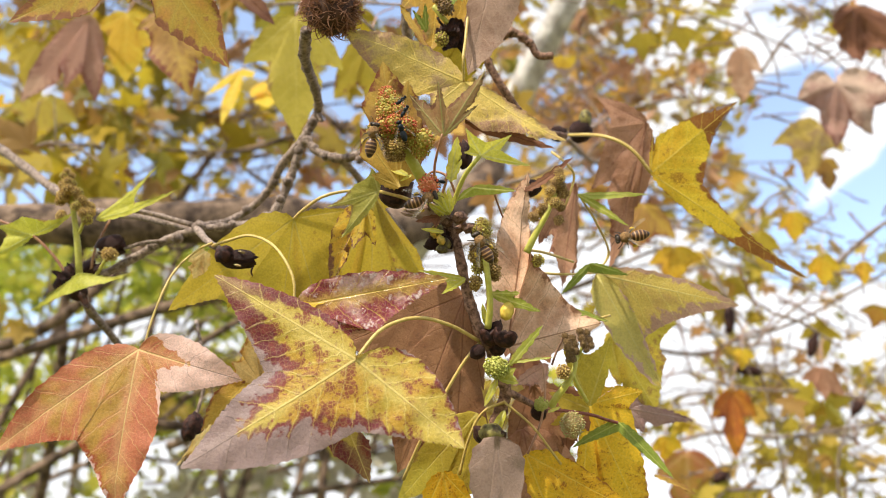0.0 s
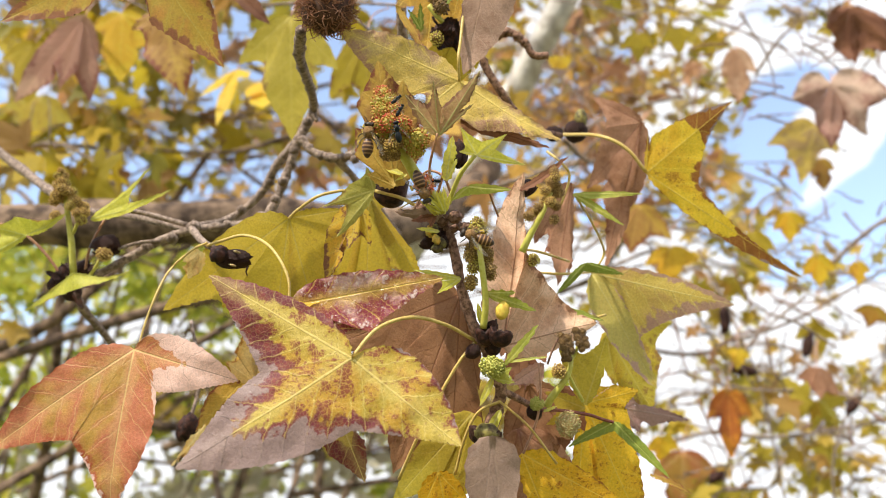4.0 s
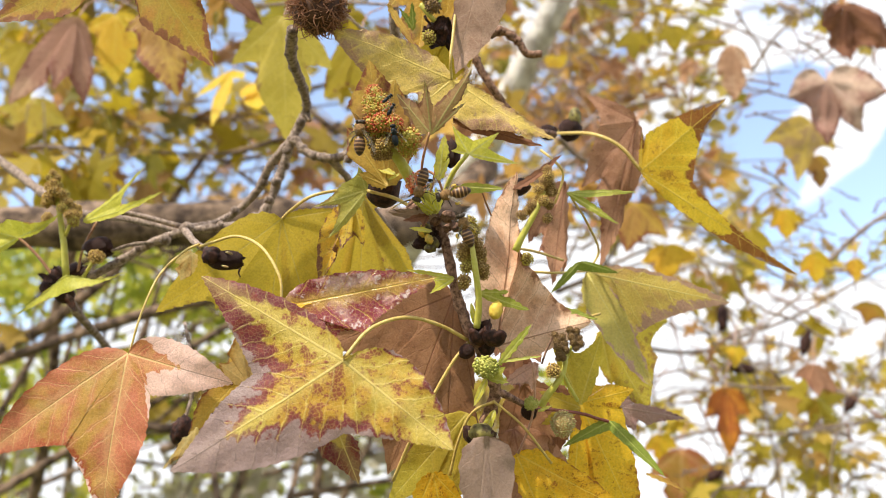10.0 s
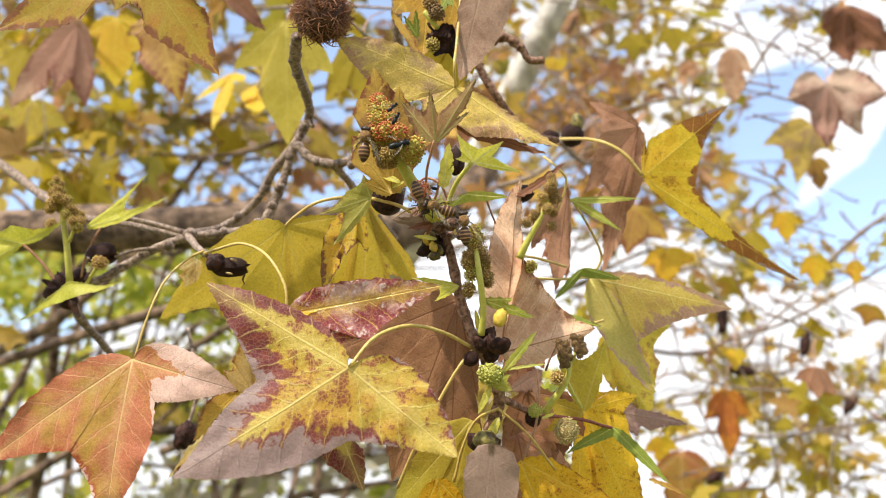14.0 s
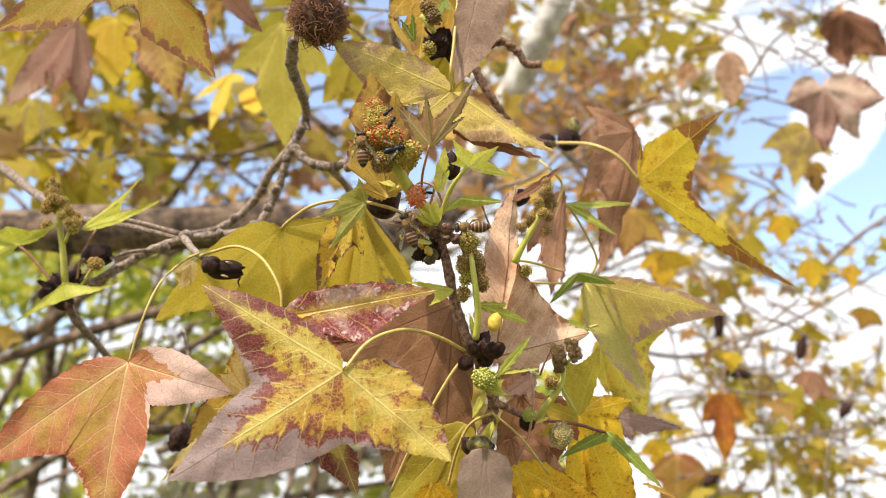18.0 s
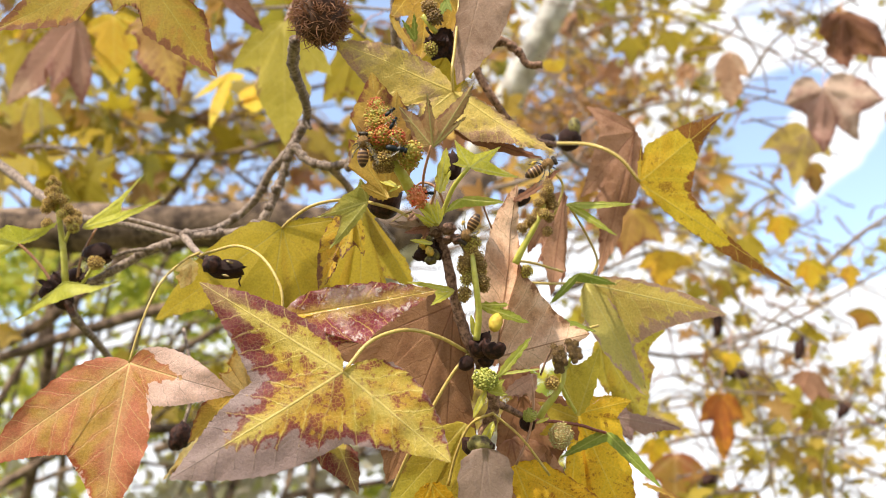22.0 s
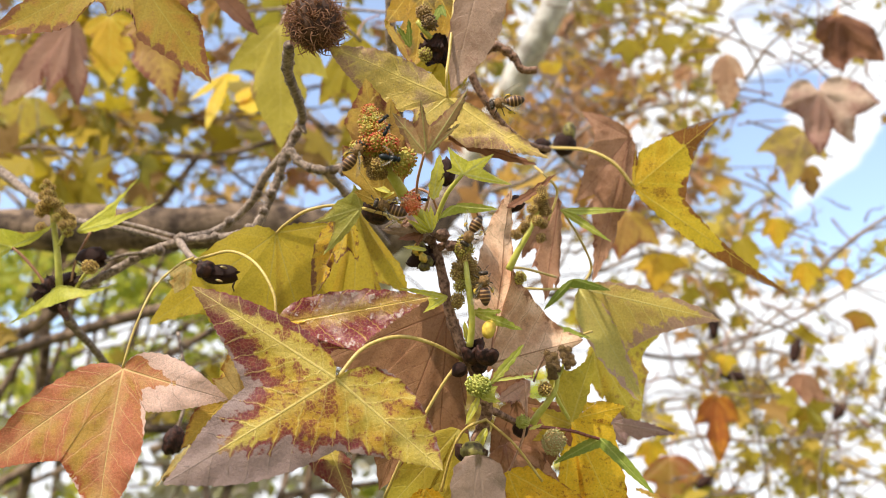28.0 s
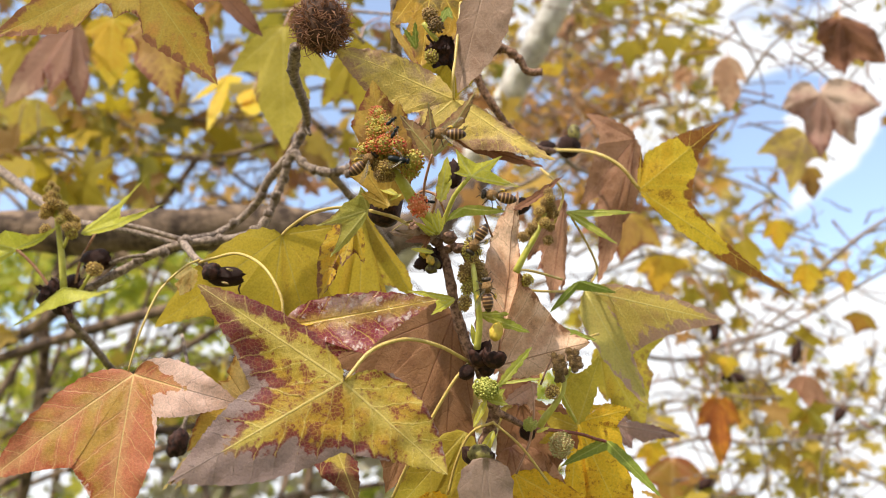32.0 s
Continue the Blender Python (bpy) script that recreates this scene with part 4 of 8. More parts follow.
def husk(at, size, parent, seed=0, turn=0.0, lobes=3, label="split black bud husk"):
    """An opened bud: dark overlapping scales round a core."""
    rng = random.Random(seed)
    v, f = blob_data(size[0] * 0.8, size[1] * 0.8, size[2] * 0.8, seed, 0.45, 2.6, 3)
    ob = mesh_object("bud_husk", v, f, BLACK, parent, label)
    ob.matrix_basis = Matrix.Translation(Vector(at) - parent.matrix_basis.translation) @ pose(0, 0, 0, rng.uniform(-15, 15), turn, rng.uniform(-18, 18))
    for i in range(lobes * 2):
        k = 1.06 if i < lobes else 0.98
        piece = new("scale", SCALE)
        piece.parent = ob
        piece.matrix_basis = pose(0, 0, 0, rng.uniform(-8, 8), rng.uniform(-8, 8), 360 * i / lobes + (60 if i >= lobes else 0) + rng.uniform(-15, 15)) @ Matrix.Diagonal((size[0] * k * rng.uniform(0.95, 1.1), size[1] * k, size[2] * rng.uniform(0.8, 1.08), 1))
    return ob


def cup(at, r, tall, parent, seed=0, turn=(0, 0, 0), label="opened dark bud cup with a ragged rim"):
    """A hollow cup of dry scales, thick-walled and torn along its rim."""
    rng = random.Random(seed)
    n, rows = 26, 6
    cut = [0.85 + 0.35 * abs(math.sin(1.5 * k * math.pi * 2 / n + seed)) * rng.uniform(0.5, 1.2) for k in range(n)]
    verts, faces = [(0, 0, -tall)], []
    for shell, back in ((1.0, False), (0.78, True)):
        for j in range(1, rows + 1):
            t = (rows + 1 - j if back else j) / rows
            for k in range(n):
                a = math.tau * k / n
                w = r * shell * math.sin(min(1.0, t * 0.9) * math.pi * 0.62) * (1 + 0.08 * math.sin(3 * a + seed) + rng.uniform(-0.03, 0.03))
                z = -tall + tall * 2 * t * (cut[k] if t > 0.8 else 0.9 * t + 0.1) * 0.75 + (0.15 * tall if back and t < 0.5 else 0)
                verts.append((w * math.cos(a), w * math.sin(a), z))
    for k in range(n):
        faces.append((0, 1 + (k + 1) % n, 1 + k))
    for j in range(2 * rows - 1):
        for k in range(n):
            a, b = 1 + j * n + k, 1 + j * n + (k + 1) % n
            faces.append((a, b, b + n, a + n))
    faces.append(tuple(1 + (2 * rows - 1) * n + k for k in range(n)))
    ob = mesh_object("bud_cup", verts, faces, BLACK, parent, label)
    ob.matrix_basis = Matrix.Translation(Vector(at) - parent.matrix_basis.translation) @ pose(0, 0, 0, *turn)
    return ob


# ---- the twig on which the seed ball sits ----
left = thing("sweetgum_twig", (-0.1581, 0.437, 1.7734), "grey bark twig with dark buds, young leaves and brown catkins", "branch")
tube("twig", [(-0.0753, 0.3131, 1.8334), (-0.0809, 0.3391, 1.8351), (-0.0842, 0.3882, 1.8468), (-0.0879, 0.4192, 1.8494), (-0.0971, 0.4256, 1.8322), (-0.1052, 0.434, 1.8098), (-0.115, 0.4378, 1.7854), (-0.1311, 0.4358, 1.7764), (-0.1564, 0.4323, 1.7715), (-0.1778, 0.4344, 1.7659), (-0.2006, 0.4344, 1.7515), (-0.2176, 0.4334, 1.7401)], 0.0029, 0.0025, TWIG, left, 10, 0.14, 8, 0.35)
tube("twig", [(-0.0971, 0.4256, 1.8322), (-0.1134, 0.4404, 1.8212), (-0.1261, 0.4561, 1.8078), (-0.1471, 0.4622, 1.7916), (-0.1635, 0.4366, 1.7744)], 0.0030, 0.0022, TWIG, left, 10, 0.15, 6, 0.35)
tube("twig", [(-0.0964, 0.4253, 1.8332), (-0.0859, 0.4241, 1.8219), (-0.0699, 0.4209, 1.8162), (-0.0562, 0.4197, 1.8196)], 0.0027, 0.0026, TWIG, left, 10, 0.18, 6, 0.4)
tube("twig", [(-0.0717, 0.4208, 1.8166), (-0.0633, 0.4334, 1.8115), (-0.0552, 0.4561, 1.8078), (-0.0386, 0.5586, 1.8192)], 0.0025, 0.002, TWIG, left, 8, 0.15, 6, 0.3)
tube("twig", [(-0.0879, 0.4192, 1.8494), (-0.0845, 0.417, 1.841)], 0.0022, 0.0012, TWIG, left, 8, 0.1, 4)
tube("twig", [(-0.3915, 0.5506, 1.8977), (-0.3467, 0.5409, 1.8665), (-0.3097, 0.5192, 1.8389), (-0.2707, 0.497, 1.8128), (-0.2085, 0.4622, 1.7916), (-0.1635, 0.4373, 1.7724)], 0.0038, 0.0022, TWIG, left, 9, 0.15, 6, 0.3)
tube("twig", [(-0.1626, 0.432, 1.7726), (-0.1505, 0.4102, 1.7595), (-0.1348, 0.3791, 1.7427), (-0.1238, 0.3645, 1.7334)], 0.0024, 0.0017, TWIG, left, 8, 0.15, 5, 0.3)
tube("twig", [(-0.2315, 0.4358, 1.7335), (-0.232, 0.4552, 1.7244), (-0.2334, 0.4897, 1.718), (-0.2398, 0.546, 1.7101)], 0.0028, 0.0024, TWIG, left, 8, 0.15, 5, 0.2)
tube("twig", [(-0.2359, 0.4286, 1.7385), (-0.2462, 0.4238, 1.7515), (-0.26, 0.4196, 1.7628), (-0.2807, 0.4166, 1.7708)], 0.0010, 0.0008, PETIOLE_BROWN, left, 6, 0.05, 5)
tube("twig", [(-0.2221, 0.4286, 1.7385), (-0.2187, 0.4226, 1.7547), (-0.21, 0.4166, 1.7708)], 0.0009, 0.0007, PETIOLE_BROWN, left, 6, 0.05, 5)
for at, r, k in (((-0.1583, 0.4273, 1.7707), 0.0042, 1), ((-0.1728, 0.4316, 1.7648), 0.0036, 2), ((-0.056, 0.4181, 1.818), 0.0042, 3), ((-0.0586, 0.4176, 1.8137), 0.003, 4), ((-0.087, 0.4149, 1.8523), 0.0034, 5), ((-0.1064, 0.4326, 1.8051), 0.0036, 6), ((-0.0845, 0.3615, 1.8438), 0.0034, 7), ((-0.0786, 0.3288, 1.8343), 0.0033, 8), ((-0.0843, 0.3778, 1.846), 0.0033, 9), ((-0.0912, 0.4216, 1.8429), 0.0035, 10), ((-0.1001, 0.4282, 1.8253), 0.0034, 11), ((-0.1017, 0.4323, 1.8171), 0.0033, 12), ((-0.1109, 0.4358, 1.7937), 0.0034, 13), ((-0.1193, 0.4368, 1.7823), 0.0034, 14), ((-0.1191, 0.4489, 1.8128), 0.0034, 15), ((-0.1395, 0.4601, 1.797), 0.0034, 16), ((-0.1395, 0.4342, 1.775), 0.0033, 17), ((-0.1895, 0.4345, 1.7598), 0.0032, 18), ((-0.0812, 0.4231, 1.819), 0.0033, 19), ((-0.0663, 0.4208, 1.8166), 0.0033, 20)):
    blob("knot", at, (r * 0.94, r * 0.94, r * 0.94), TWIG, left, k, 0.35, 3.0)
husk((-0.1096, 0.359, 1.7252), (0.0046, 0.0046, 0.0104), left, 1, 80)
for k, at in enumerate(((-0.1069, 0.3515, 1.7265), (-0.1091, 0.3539, 1.7201))):
    blob("husk_seam", at, (0.0019, 0.0006, 0.0006), HUSK_EDGE, left, k, 0.4, 3.0, (0, 15, 0), "cream slit in the husk")
blob("bud_cap", (-0.1166, 0.3538, 1.7261), (0.0046, 0.0042, 0.0048), BLACK, left, 41, 0.3, 2.5, (0, 80, 0), "dark brown bud cap")
for k, (foot, tip) in enumerate((((-0.2318, 0.4266, 1.7328), (-0.2424, 0.4271, 1.7259)), ((-0.2264, 0.4283, 1.7284), (-0.2199, 0.4302, 1.7176)), ((-0.2344, 0.4266, 1.7357), (-0.2441, 0.424, 1.7399)), ((-0.2182, 0.424, 1.7399), (-0.2108, 0.4209, 1.7453)), ((-0.2287, 0.423, 1.7367), (-0.2335, 0.4202, 1.7444)), ((-0.2219, 0.4244, 1.7329), (-0.2146, 0.4247, 1.7294)))):
    leaf(foot, [tip], BLACK, left, "bud_scale", "pointed dry bud scale", wide=0.26, crease=0.5, wave=0.15, fine=10, rings=5, teeth=0.0003, seed=140 + k)
tube("bud_thread", [(-0.1026, 0.3585, 1.7207), (-0.1032, 0.3584, 1.7183), (-0.1024, 0.3592, 1.7161)], 0.0006, 0.0003, BLACK, left, 5)
husk((-0.2083, 0.4222, 1.7557), (0.006, 0.006, 0.0095), left, 2, 80)
husk((-0.235, 0.4334, 1.7401), (0.007, 0.006, 0.008), left, 3, 20)
husk((-0.2246, 0.4324, 1.7427), (0.006, 0.006, 0.008), left, 4, 60)
husk((-0.2322, 0.4371, 1.7303), (0.005, 0.005, 0.006), left, 5, -20)
husk((-0.242, 0.4352, 1.7352), (0.0045, 0.0045, 0.006), left, 6, -60)
tube("catkin_stalk", [(-0.2262, 0.4236, 1.738), (-0.2276, 0.4168, 1.7562), (-0.231, 0.4124, 1.7736), (-0.2332, 0.4088, 1.7862)], 0.0021, 0.0014, PETIOLE_GREEN, left, 9, 0.05, 4)
tube("catkin_stalk", [(-0.2173, 0.4259, 1.7376), (-0.2129, 0.4221, 1.7421), (-0.2081, 0.4173, 1.7463)], 0.0011, 0.0010, PETIOLE_GREEN, left, 6, 0.05, 4)
tube("twig", [(-0.2015, 0.4229, 1.7541), (-0.1902, 0.4271, 1.7601), (-0.1765, 0.436, 1.7649)], 0.0010, 0.0014, TWIG, left, 7, 0.1, 5)
tube("catkin_stalk", [(-0.2265, 0.4149, 1.761), (-0.2232, 0.4116, 1.767), (-0.22, 0.4096, 1.7695)], 0.0011, 0.0009, PETIOLE_GREEN, left, 6, 0.05, 4)
for k, (at, r) in enumerate((((-0.234, 0.4017, 1.7964), 0.0027), ((-0.2355, 0.4018, 1.7931), 0.0030), ((-0.2324, 0.4036, 1.794), 0.0032), ((-0.2324, 0.4011, 1.7894), 0.0032), ((-0.2363, 0.4045, 1.7887), 0.0034), ((-0.2309, 0.4044, 1.7891), 0.0036), ((-0.231, 0.4008, 1.7844), 0.0038), ((-0.2283, 0.4032, 1.7837), 0.0040), ((-0.2353, 0.4051, 1.7815), 0.0044), ((-0.2282, 0.408, 1.7851), 0.0040), ((-0.234, 0.411, 1.7827), 0.0042), ((-0.2248, 0.406, 1.779), 0.0042), ((-0.2391, 0.4098, 1.7803), 0.0038), ((-0.2259, 0.4045, 1.7746), 0.0036), ((-0.223, 0.4089, 1.7769), 0.0040), ((-0.2219, 0.4059, 1.7708), 0.0038), ((-0.2193, 0.4086, 1.772), 0.0040), ((-0.2197, 0.4082, 1.7674), 0.0040), ((-0.2216, 0.413, 1.7775), 0.0036), ((-0.2363, 0.4092, 1.7704), 0.0038), ((-0.2364, 0.4067, 1.7943), 0.0034))):
    floret(at, r * 0.8, ("gold", "olive", "gold", "gold")[k % 4], left)
floret((-0.2054, 0.4146, 1.7475), 0.0042, "gold", left)
G = LEAF["green"]
leaf((-0.2163, 0.412, 1.769), [(-0.1795, 0.3982, 1.7917), (-0.165, 0.3956, 1.7758)], LEAF["sprout"], left, "young_leaf", "young green leaf, unfolding", notch=[(-0.1916, 0.4036, 1.7772)], wide=[(0.075, 0.03), (0.03, 0.075)], ear=0.9, teeth=0.0008, fine=22, rings=9, crease=0.3, wave=0.07, seed=61, curls=[(0.003, 0, 0.0075), (0.003, 0, 0.0065)])
leaf((-0.2236, 0.4186, 1.7371), [(-0.2557, 0.428, 1.7121), (-0.1881, 0.413, 1.7293)], LEAF["sprout"], left, "young_leaf", "bright young green leaf", notch=[(-0.2206, 0.4186, 1.7258)], wide=[(0.02, 0.045), (0.045, 0.02)], teeth=0.0008, fine=22, rings=9, crease=0.3, wave=0.06, seed=62, curls=[(-0.002, 0, 0.002), (0.003, 0, 0.0095)])
leaf((-0.2552, 0.4154, 1.76), [(-0.2779, 0.4157, 1.745), (-0.2777, 0.4135, 1.7651), (-0.2272, 0.4002, 1.7634)], LEAF["sprout"], left, "young_leaf", "young green leaf with a browned edge", sinus=[0.7, 0.5], wide=[0.14, 0.14, (0.08, 0.10)], teeth=0.0006, fine=18, rings=8, crease=0.2, wave=0.06, seed=63, curls=[(0, 0, 0), (0, 0, 0), (0.004, 0, 0.0065)])
tube("petiole", [(-0.2176, 0.4193, 1.7776), (-0.1974, 0.4286, 1.7815), (-0.1628, 0.4345, 1.7743)], 0.0014, 0.0018, TWIG, left, 6)

# spiky seed ball
def make_seed_ball(at, r):
    top = thing("seed_ball", at, "dry brown spiky sweetgum seed ball on a twig tip", "seed ball")
    blob("core", at, (r * 0.8, r * 0.8, r * 0.8), SPIKE_CORE, top, 3, 0.25, 5.0)
    shapes = []
    rng = random.Random(5)
    for k in range(5):
        b = Vector((rng.uniform(-0.2, 0.2), rng.uniform(-0.2, 0.2), 0))
        v, f = tube_data([(0, 0, 0), (b.x * 0.2 * r, b.y * 0.2 * r, 0.2 * r), (b.x * r * 1.4, b.y * r * 1.4, 0.36 * r), (b.x * r * 2.4 - b.y * 0.5 * r, b.y * r * 2.4 + b.x * 0.5 * r, 0.40 * r)], r * 0.03, r * 0.008, 5, 0.1, 4)
        v2, f2 = tube_data([(0, 0, 0.05 * r), (-b.y * 0.8 * r, b.x * 0.8 * r, 0.22 * r), (-b.y * r * 2.2, b.x * r * 1.4, 0.38 * r)], r * 0.028, r * 0.008, 5, 0.1, 4)
        f += [tuple(i + len(v) for i in q) for q in f2]
        v += v2
        for turn in (80, 200):
            e = Vector((math.cos(radians(turn + 40 * k)), math.sin(radians(turn + 40 * k)), 0)) * (0.05 * r)
            v3, f3 = tube_data([e * 0.6, e * 1.4 + Vector((0, 0, 0.16 * r)), e * 2.6 + Vector((0, 0, 0.31 * r))], r * 0.026, r * 0.007, 5, 0.1, 3)
            f += [tuple(i + len(v) for i in q) for q in f3]
            v += v3
        me = bpy.data.meshes.new("spike")
        me.from_pydata([tuple(p) for p in v], [], f)
        me.materials.append(SPIKE)
        shapes.append(me)
    for p in ball_points(290):
        p = (p + Vector((rng.gauss(0, 0.1), rng.gauss(0, 0.1), rng.gauss(0, 0.1)))).normalized()
        ob = new("spike", rng.choice(shapes))
        ob.parent = top
        tilt = (p + Vector((rng.gauss(0, 0.3), rng.gauss(0, 0.3), rng.gauss(0, 0.3)))).normalized()
        ob.matrix_basis = Matrix.Translation(p * r * 0.6) @ tilt.to_track_quat("Z", "Y").to_matrix().to_4x4() @ pose(0, 0, 0, 0, 0, rng.uniform(0, 360)) @ Matrix.Scale(rng.uniform(0.72, 1.05), 4)


make_seed_ball((-0.0607, 0.3008, 1.8376), 0.0158)

# ---- the front sprig with its large leaves ----
front = thing("sweetgum_sprig", (0.0217, 0.3564, 1.6319), "autumn sweetgum sprig with yellow, red and brown leaves, buds and catkins", "branch")
tube("stem", [(0.0177, 0.371, 1.6072), (0.0196, 0.3555, 1.6344), (0.0233, 0.3504, 1.648), (0.0252, 0.3437, 1.6574), (0.0185, 0.3357, 1.6729), (0.0125, 0.3321, 1.6827), (0.0073, 0.3285, 1.6979), (0.0034, 0.3249, 1.7161), (0.0003, 0.3221, 1.7264), (-0.0042, 0.3195, 1.7333)], 0.0031, 0.0021, STEM, front, 10, 0.15, 6, 0.3)
tube("stem", [(0.0003, 0.3221, 1.7264), (0.0074, 0.3194, 1.7281), (0.0134, 0.3203, 1.72)], 0.002, 0.0014, STEM, front, 8, 0.15, 5, 0.3)
tube("stem", [(-0.0042, 0.3195, 1.7333), (-0.0103, 0.3175, 1.7359), (-0.0148, 0.3157, 1.738)], 0.0028, 0.0026, STEM, front, 8, 0.2, 5, 0.3)
tube("stem", [(0.0252, 0.3441, 1.6562), (0.0365, 0.354, 1.6525), (0.0432, 0.3555, 1.6487)], 0.0018, 0.0014, STEM, front, 8, 0.15, 5, 0.3)
gold_leaf = leaf((-0.0394, 0.2978, 1.6605), [(0.0048, 0.2971, 1.6251), (-0.1066, 0.3019, 1.618), (-0.1024, 0.2997, 1.6981)], LEAF["gold"], front, "leaf", "yellow star leaf blotched purple with a dried grey margin", notch=[(-0.0386, 0.2998, 1.6321), (-0.0778, 0.2994, 1.6562)], wide=[(0.36, 0.21), (0.28, 0.20), (0.20, 0.17)], full=0.2, fine=48, rings=22, crease=0.12, arch=0.03, wave=0.06, ear=0.95, teeth=0.0009, seed=1, zones=[(-0.06, 0.14), (0.32, 0.50), (0.22, 0.10)], hems=[(0.11, 0.22), (0.20, 0.28)], hinged=True)
tube("petiole", [(-0.0391, 0.2986, 1.6612), (-0.0295, 0.3022, 1.6743), (-0.0155, 0.3063, 1.6805), (-0.0011, 0.3171, 1.6803), (0.0123, 0.3312, 1.6767)], 0.0008, 0.0009, PETIOLE, front, 8, 0.03, 6)
# pale patches on this blade are painted highlights, besides its own pink
leaf((-0.0687, 0.3114, 1.6869), [(-0.0871, 0.325, 1.6732), (-0.042, 0.3156, 1.6641), (-0.0011, 0.3003, 1.6966)], LEAF["plum"], front, "leaf", "purple-pink leaf with yellow veins and gloss highlights painted pale", notch=[(-0.0652, 0.3165, 1.6733), (-0.0313, 0.3094, 1.6751)], wide=[0.25, 0.22, (0.16, 0.17)], full=0.3, fine=34, rings=16, crease=0.14, arch=0.05, wave=0.07, ear=1.0, seed=2, zones=[(-0.3, 0.0), (0.0, 0.0), (0.02, 0.0)])
tube("petiole", [(-0.0692, 0.3114, 1.6869), (-0.0708, 0.3097, 1.7001), (-0.0812, 0.3145, 1.7157), (-0.0991, 0.336, 1.7295), (-0.1157, 0.3537, 1.7335), (-0.1268, 0.364, 1.7345)], 0.0006, 0.0008, PETIOLE, front, 8, 0.03, 6)
# second zone values spread the painted sunlight over right lobe and middle tip
red_leaf = leaf((-0.1484, 0.3481, 1.674), [(-0.21, 0.3532, 1.6261), (-0.151, 0.3578, 1.5997), (-0.0962, 0.3462, 1.6592)], LEAF["red"], front, "leaf", "salmon-red star leaf with sunlight painted pale on its lobes", sinus=[0.62, 0.38], wide=[0.21, 0.25, (0.24, 0.27)], fine=44, rings=16, crease=0.16, arch=0.06, wave=0.06, ear=0.95, teeth=0.0008, seed=3, zones=[(0.0, 0.0), (0.0, 0.14), (0.04, 0.68)], hinged=True)
tube("petiole", [(-0.1485, 0.3482, 1.674), (-0.1452, 0.3473, 1.6935), (-0.1407, 0.352, 1.7153), (-0.133, 0.3593, 1.73), (-0.1268, 0.3635, 1.7359)], 0.0005, 0.0007, PETIOLE, front, 8, 0.03, 6)
leaf((-0.0881, 0.3565, 1.6747), [(-0.1025, 0.3568, 1.6883), (-0.1089, 0.3563, 1.6609), (-0.1197, 0.3596, 1.6379)], LEAF["amber"], front, "leaf", "small golden leaf tucked behind the large ones", sinus=0.6, wide=0.25, fine=20, rings=8, seed=4)
leaf((-0.0703, 0.3103, 1.6856), [(-0.0533, 0.307, 1.6887)], LEAF["lemon"], front, "leaf", "clear yellow lobe at the foot of the purple leaf", wide=(0.17, 0.17), fine=16, rings=8, crease=0.15, wave=0.05, seed=130)
leaf((-0.0912, 0.3534, 1.6598), [(-0.1052, 0.3477, 1.6696), (-0.096, 0.3424, 1.6836), (-0.0912, 0.3485, 1.673)], LEAF["cream"], front, "leaf", "cream leaf lobe with a browned edge", sinus=0.85, wide=0.3, fine=18, rings=8, seed=71)
# added blade: its cream colour stands in for bright sky seen through a gap
leaf((-0.1317, 0.3688, 1.7331), [(-0.1413, 0.3707, 1.728), (-0.1376, 0.3721, 1.7187), (-0.1322, 0.3712, 1.7212)], LEAF["cream"], front, "leaf", "cream blade in place of a bright sky gap under the twig", sinus=0.98, wide=0.4, fine=14, rings=7, seed=72, wave=0.1)
leaf((-0.0989, 0.3073, 1.6351), [(-0.1101, 0.3094, 1.6181), (-0.1051, 0.3071, 1.6184)], LEAF["cream"], front, "leaf", "dry curled cream leaf margin", sinus=0.9, wide=[(0.13, 0.05), (0.05, 0.10)], fine=18, rings=8, wave=0.25, crease=0.4, seed=73)
leaf((-0.0454, 0.388, 1.776), [(-0.0761, 0.4065, 1.698), (-0.0453, 0.406, 1.685), (-0.0146, 0.3934, 1.7245), (-0.0353, 0.3906, 1.769)], LEAF["olive"], front, "leaf", "olive leaf lit from behind, partly hidden", notch=[(-0.0613, 0.4036, 1.6973), (-0.0298, 0.3947, 1.721), (-0.0365, 0.394, 1.7456)], wide=[(0.2, 0.2), 0.25, (0.22, 0.18), 0.3], ear=1.0, fine=26, rings=10, crease=0.02, wave=0.03, seed=75)
leaf((-0.0862, 0.3699, 1.753), [(-0.155, 0.3897, 1.7059), (-0.0945, 0.3912, 1.6819), (-0.0637, 0.3842, 1.6805), (-0.0549, 0.37, 1.7584)], LEAF["olive"], front, "leaf", "broad olive-yellow leaf lit from behind", notch=[(-0.1218, 0.3856, 1.7054), (-0.079, 0.3862, 1.6809), (-0.0583, 0.3778, 1.7205)], wide=[(0.22, 0.14), 0.25, 0.25, (0.2, 0.12)], ear=1.0, full=0.35, fine=30, rings=12, crease=0.012, arch=0.0, wave=0.035, seed=5)
tube("petiole", [(-0.0862, 0.37, 1.7528), (-0.0806, 0.3664, 1.7568), (-0.0679, 0.361, 1.7628), (-0.0504, 0.3646, 1.7674), (-0.039, 0.3752, 1.7675)], 0.0008, 0.0009, PETIOLE, front, 8, 0.03, 6)
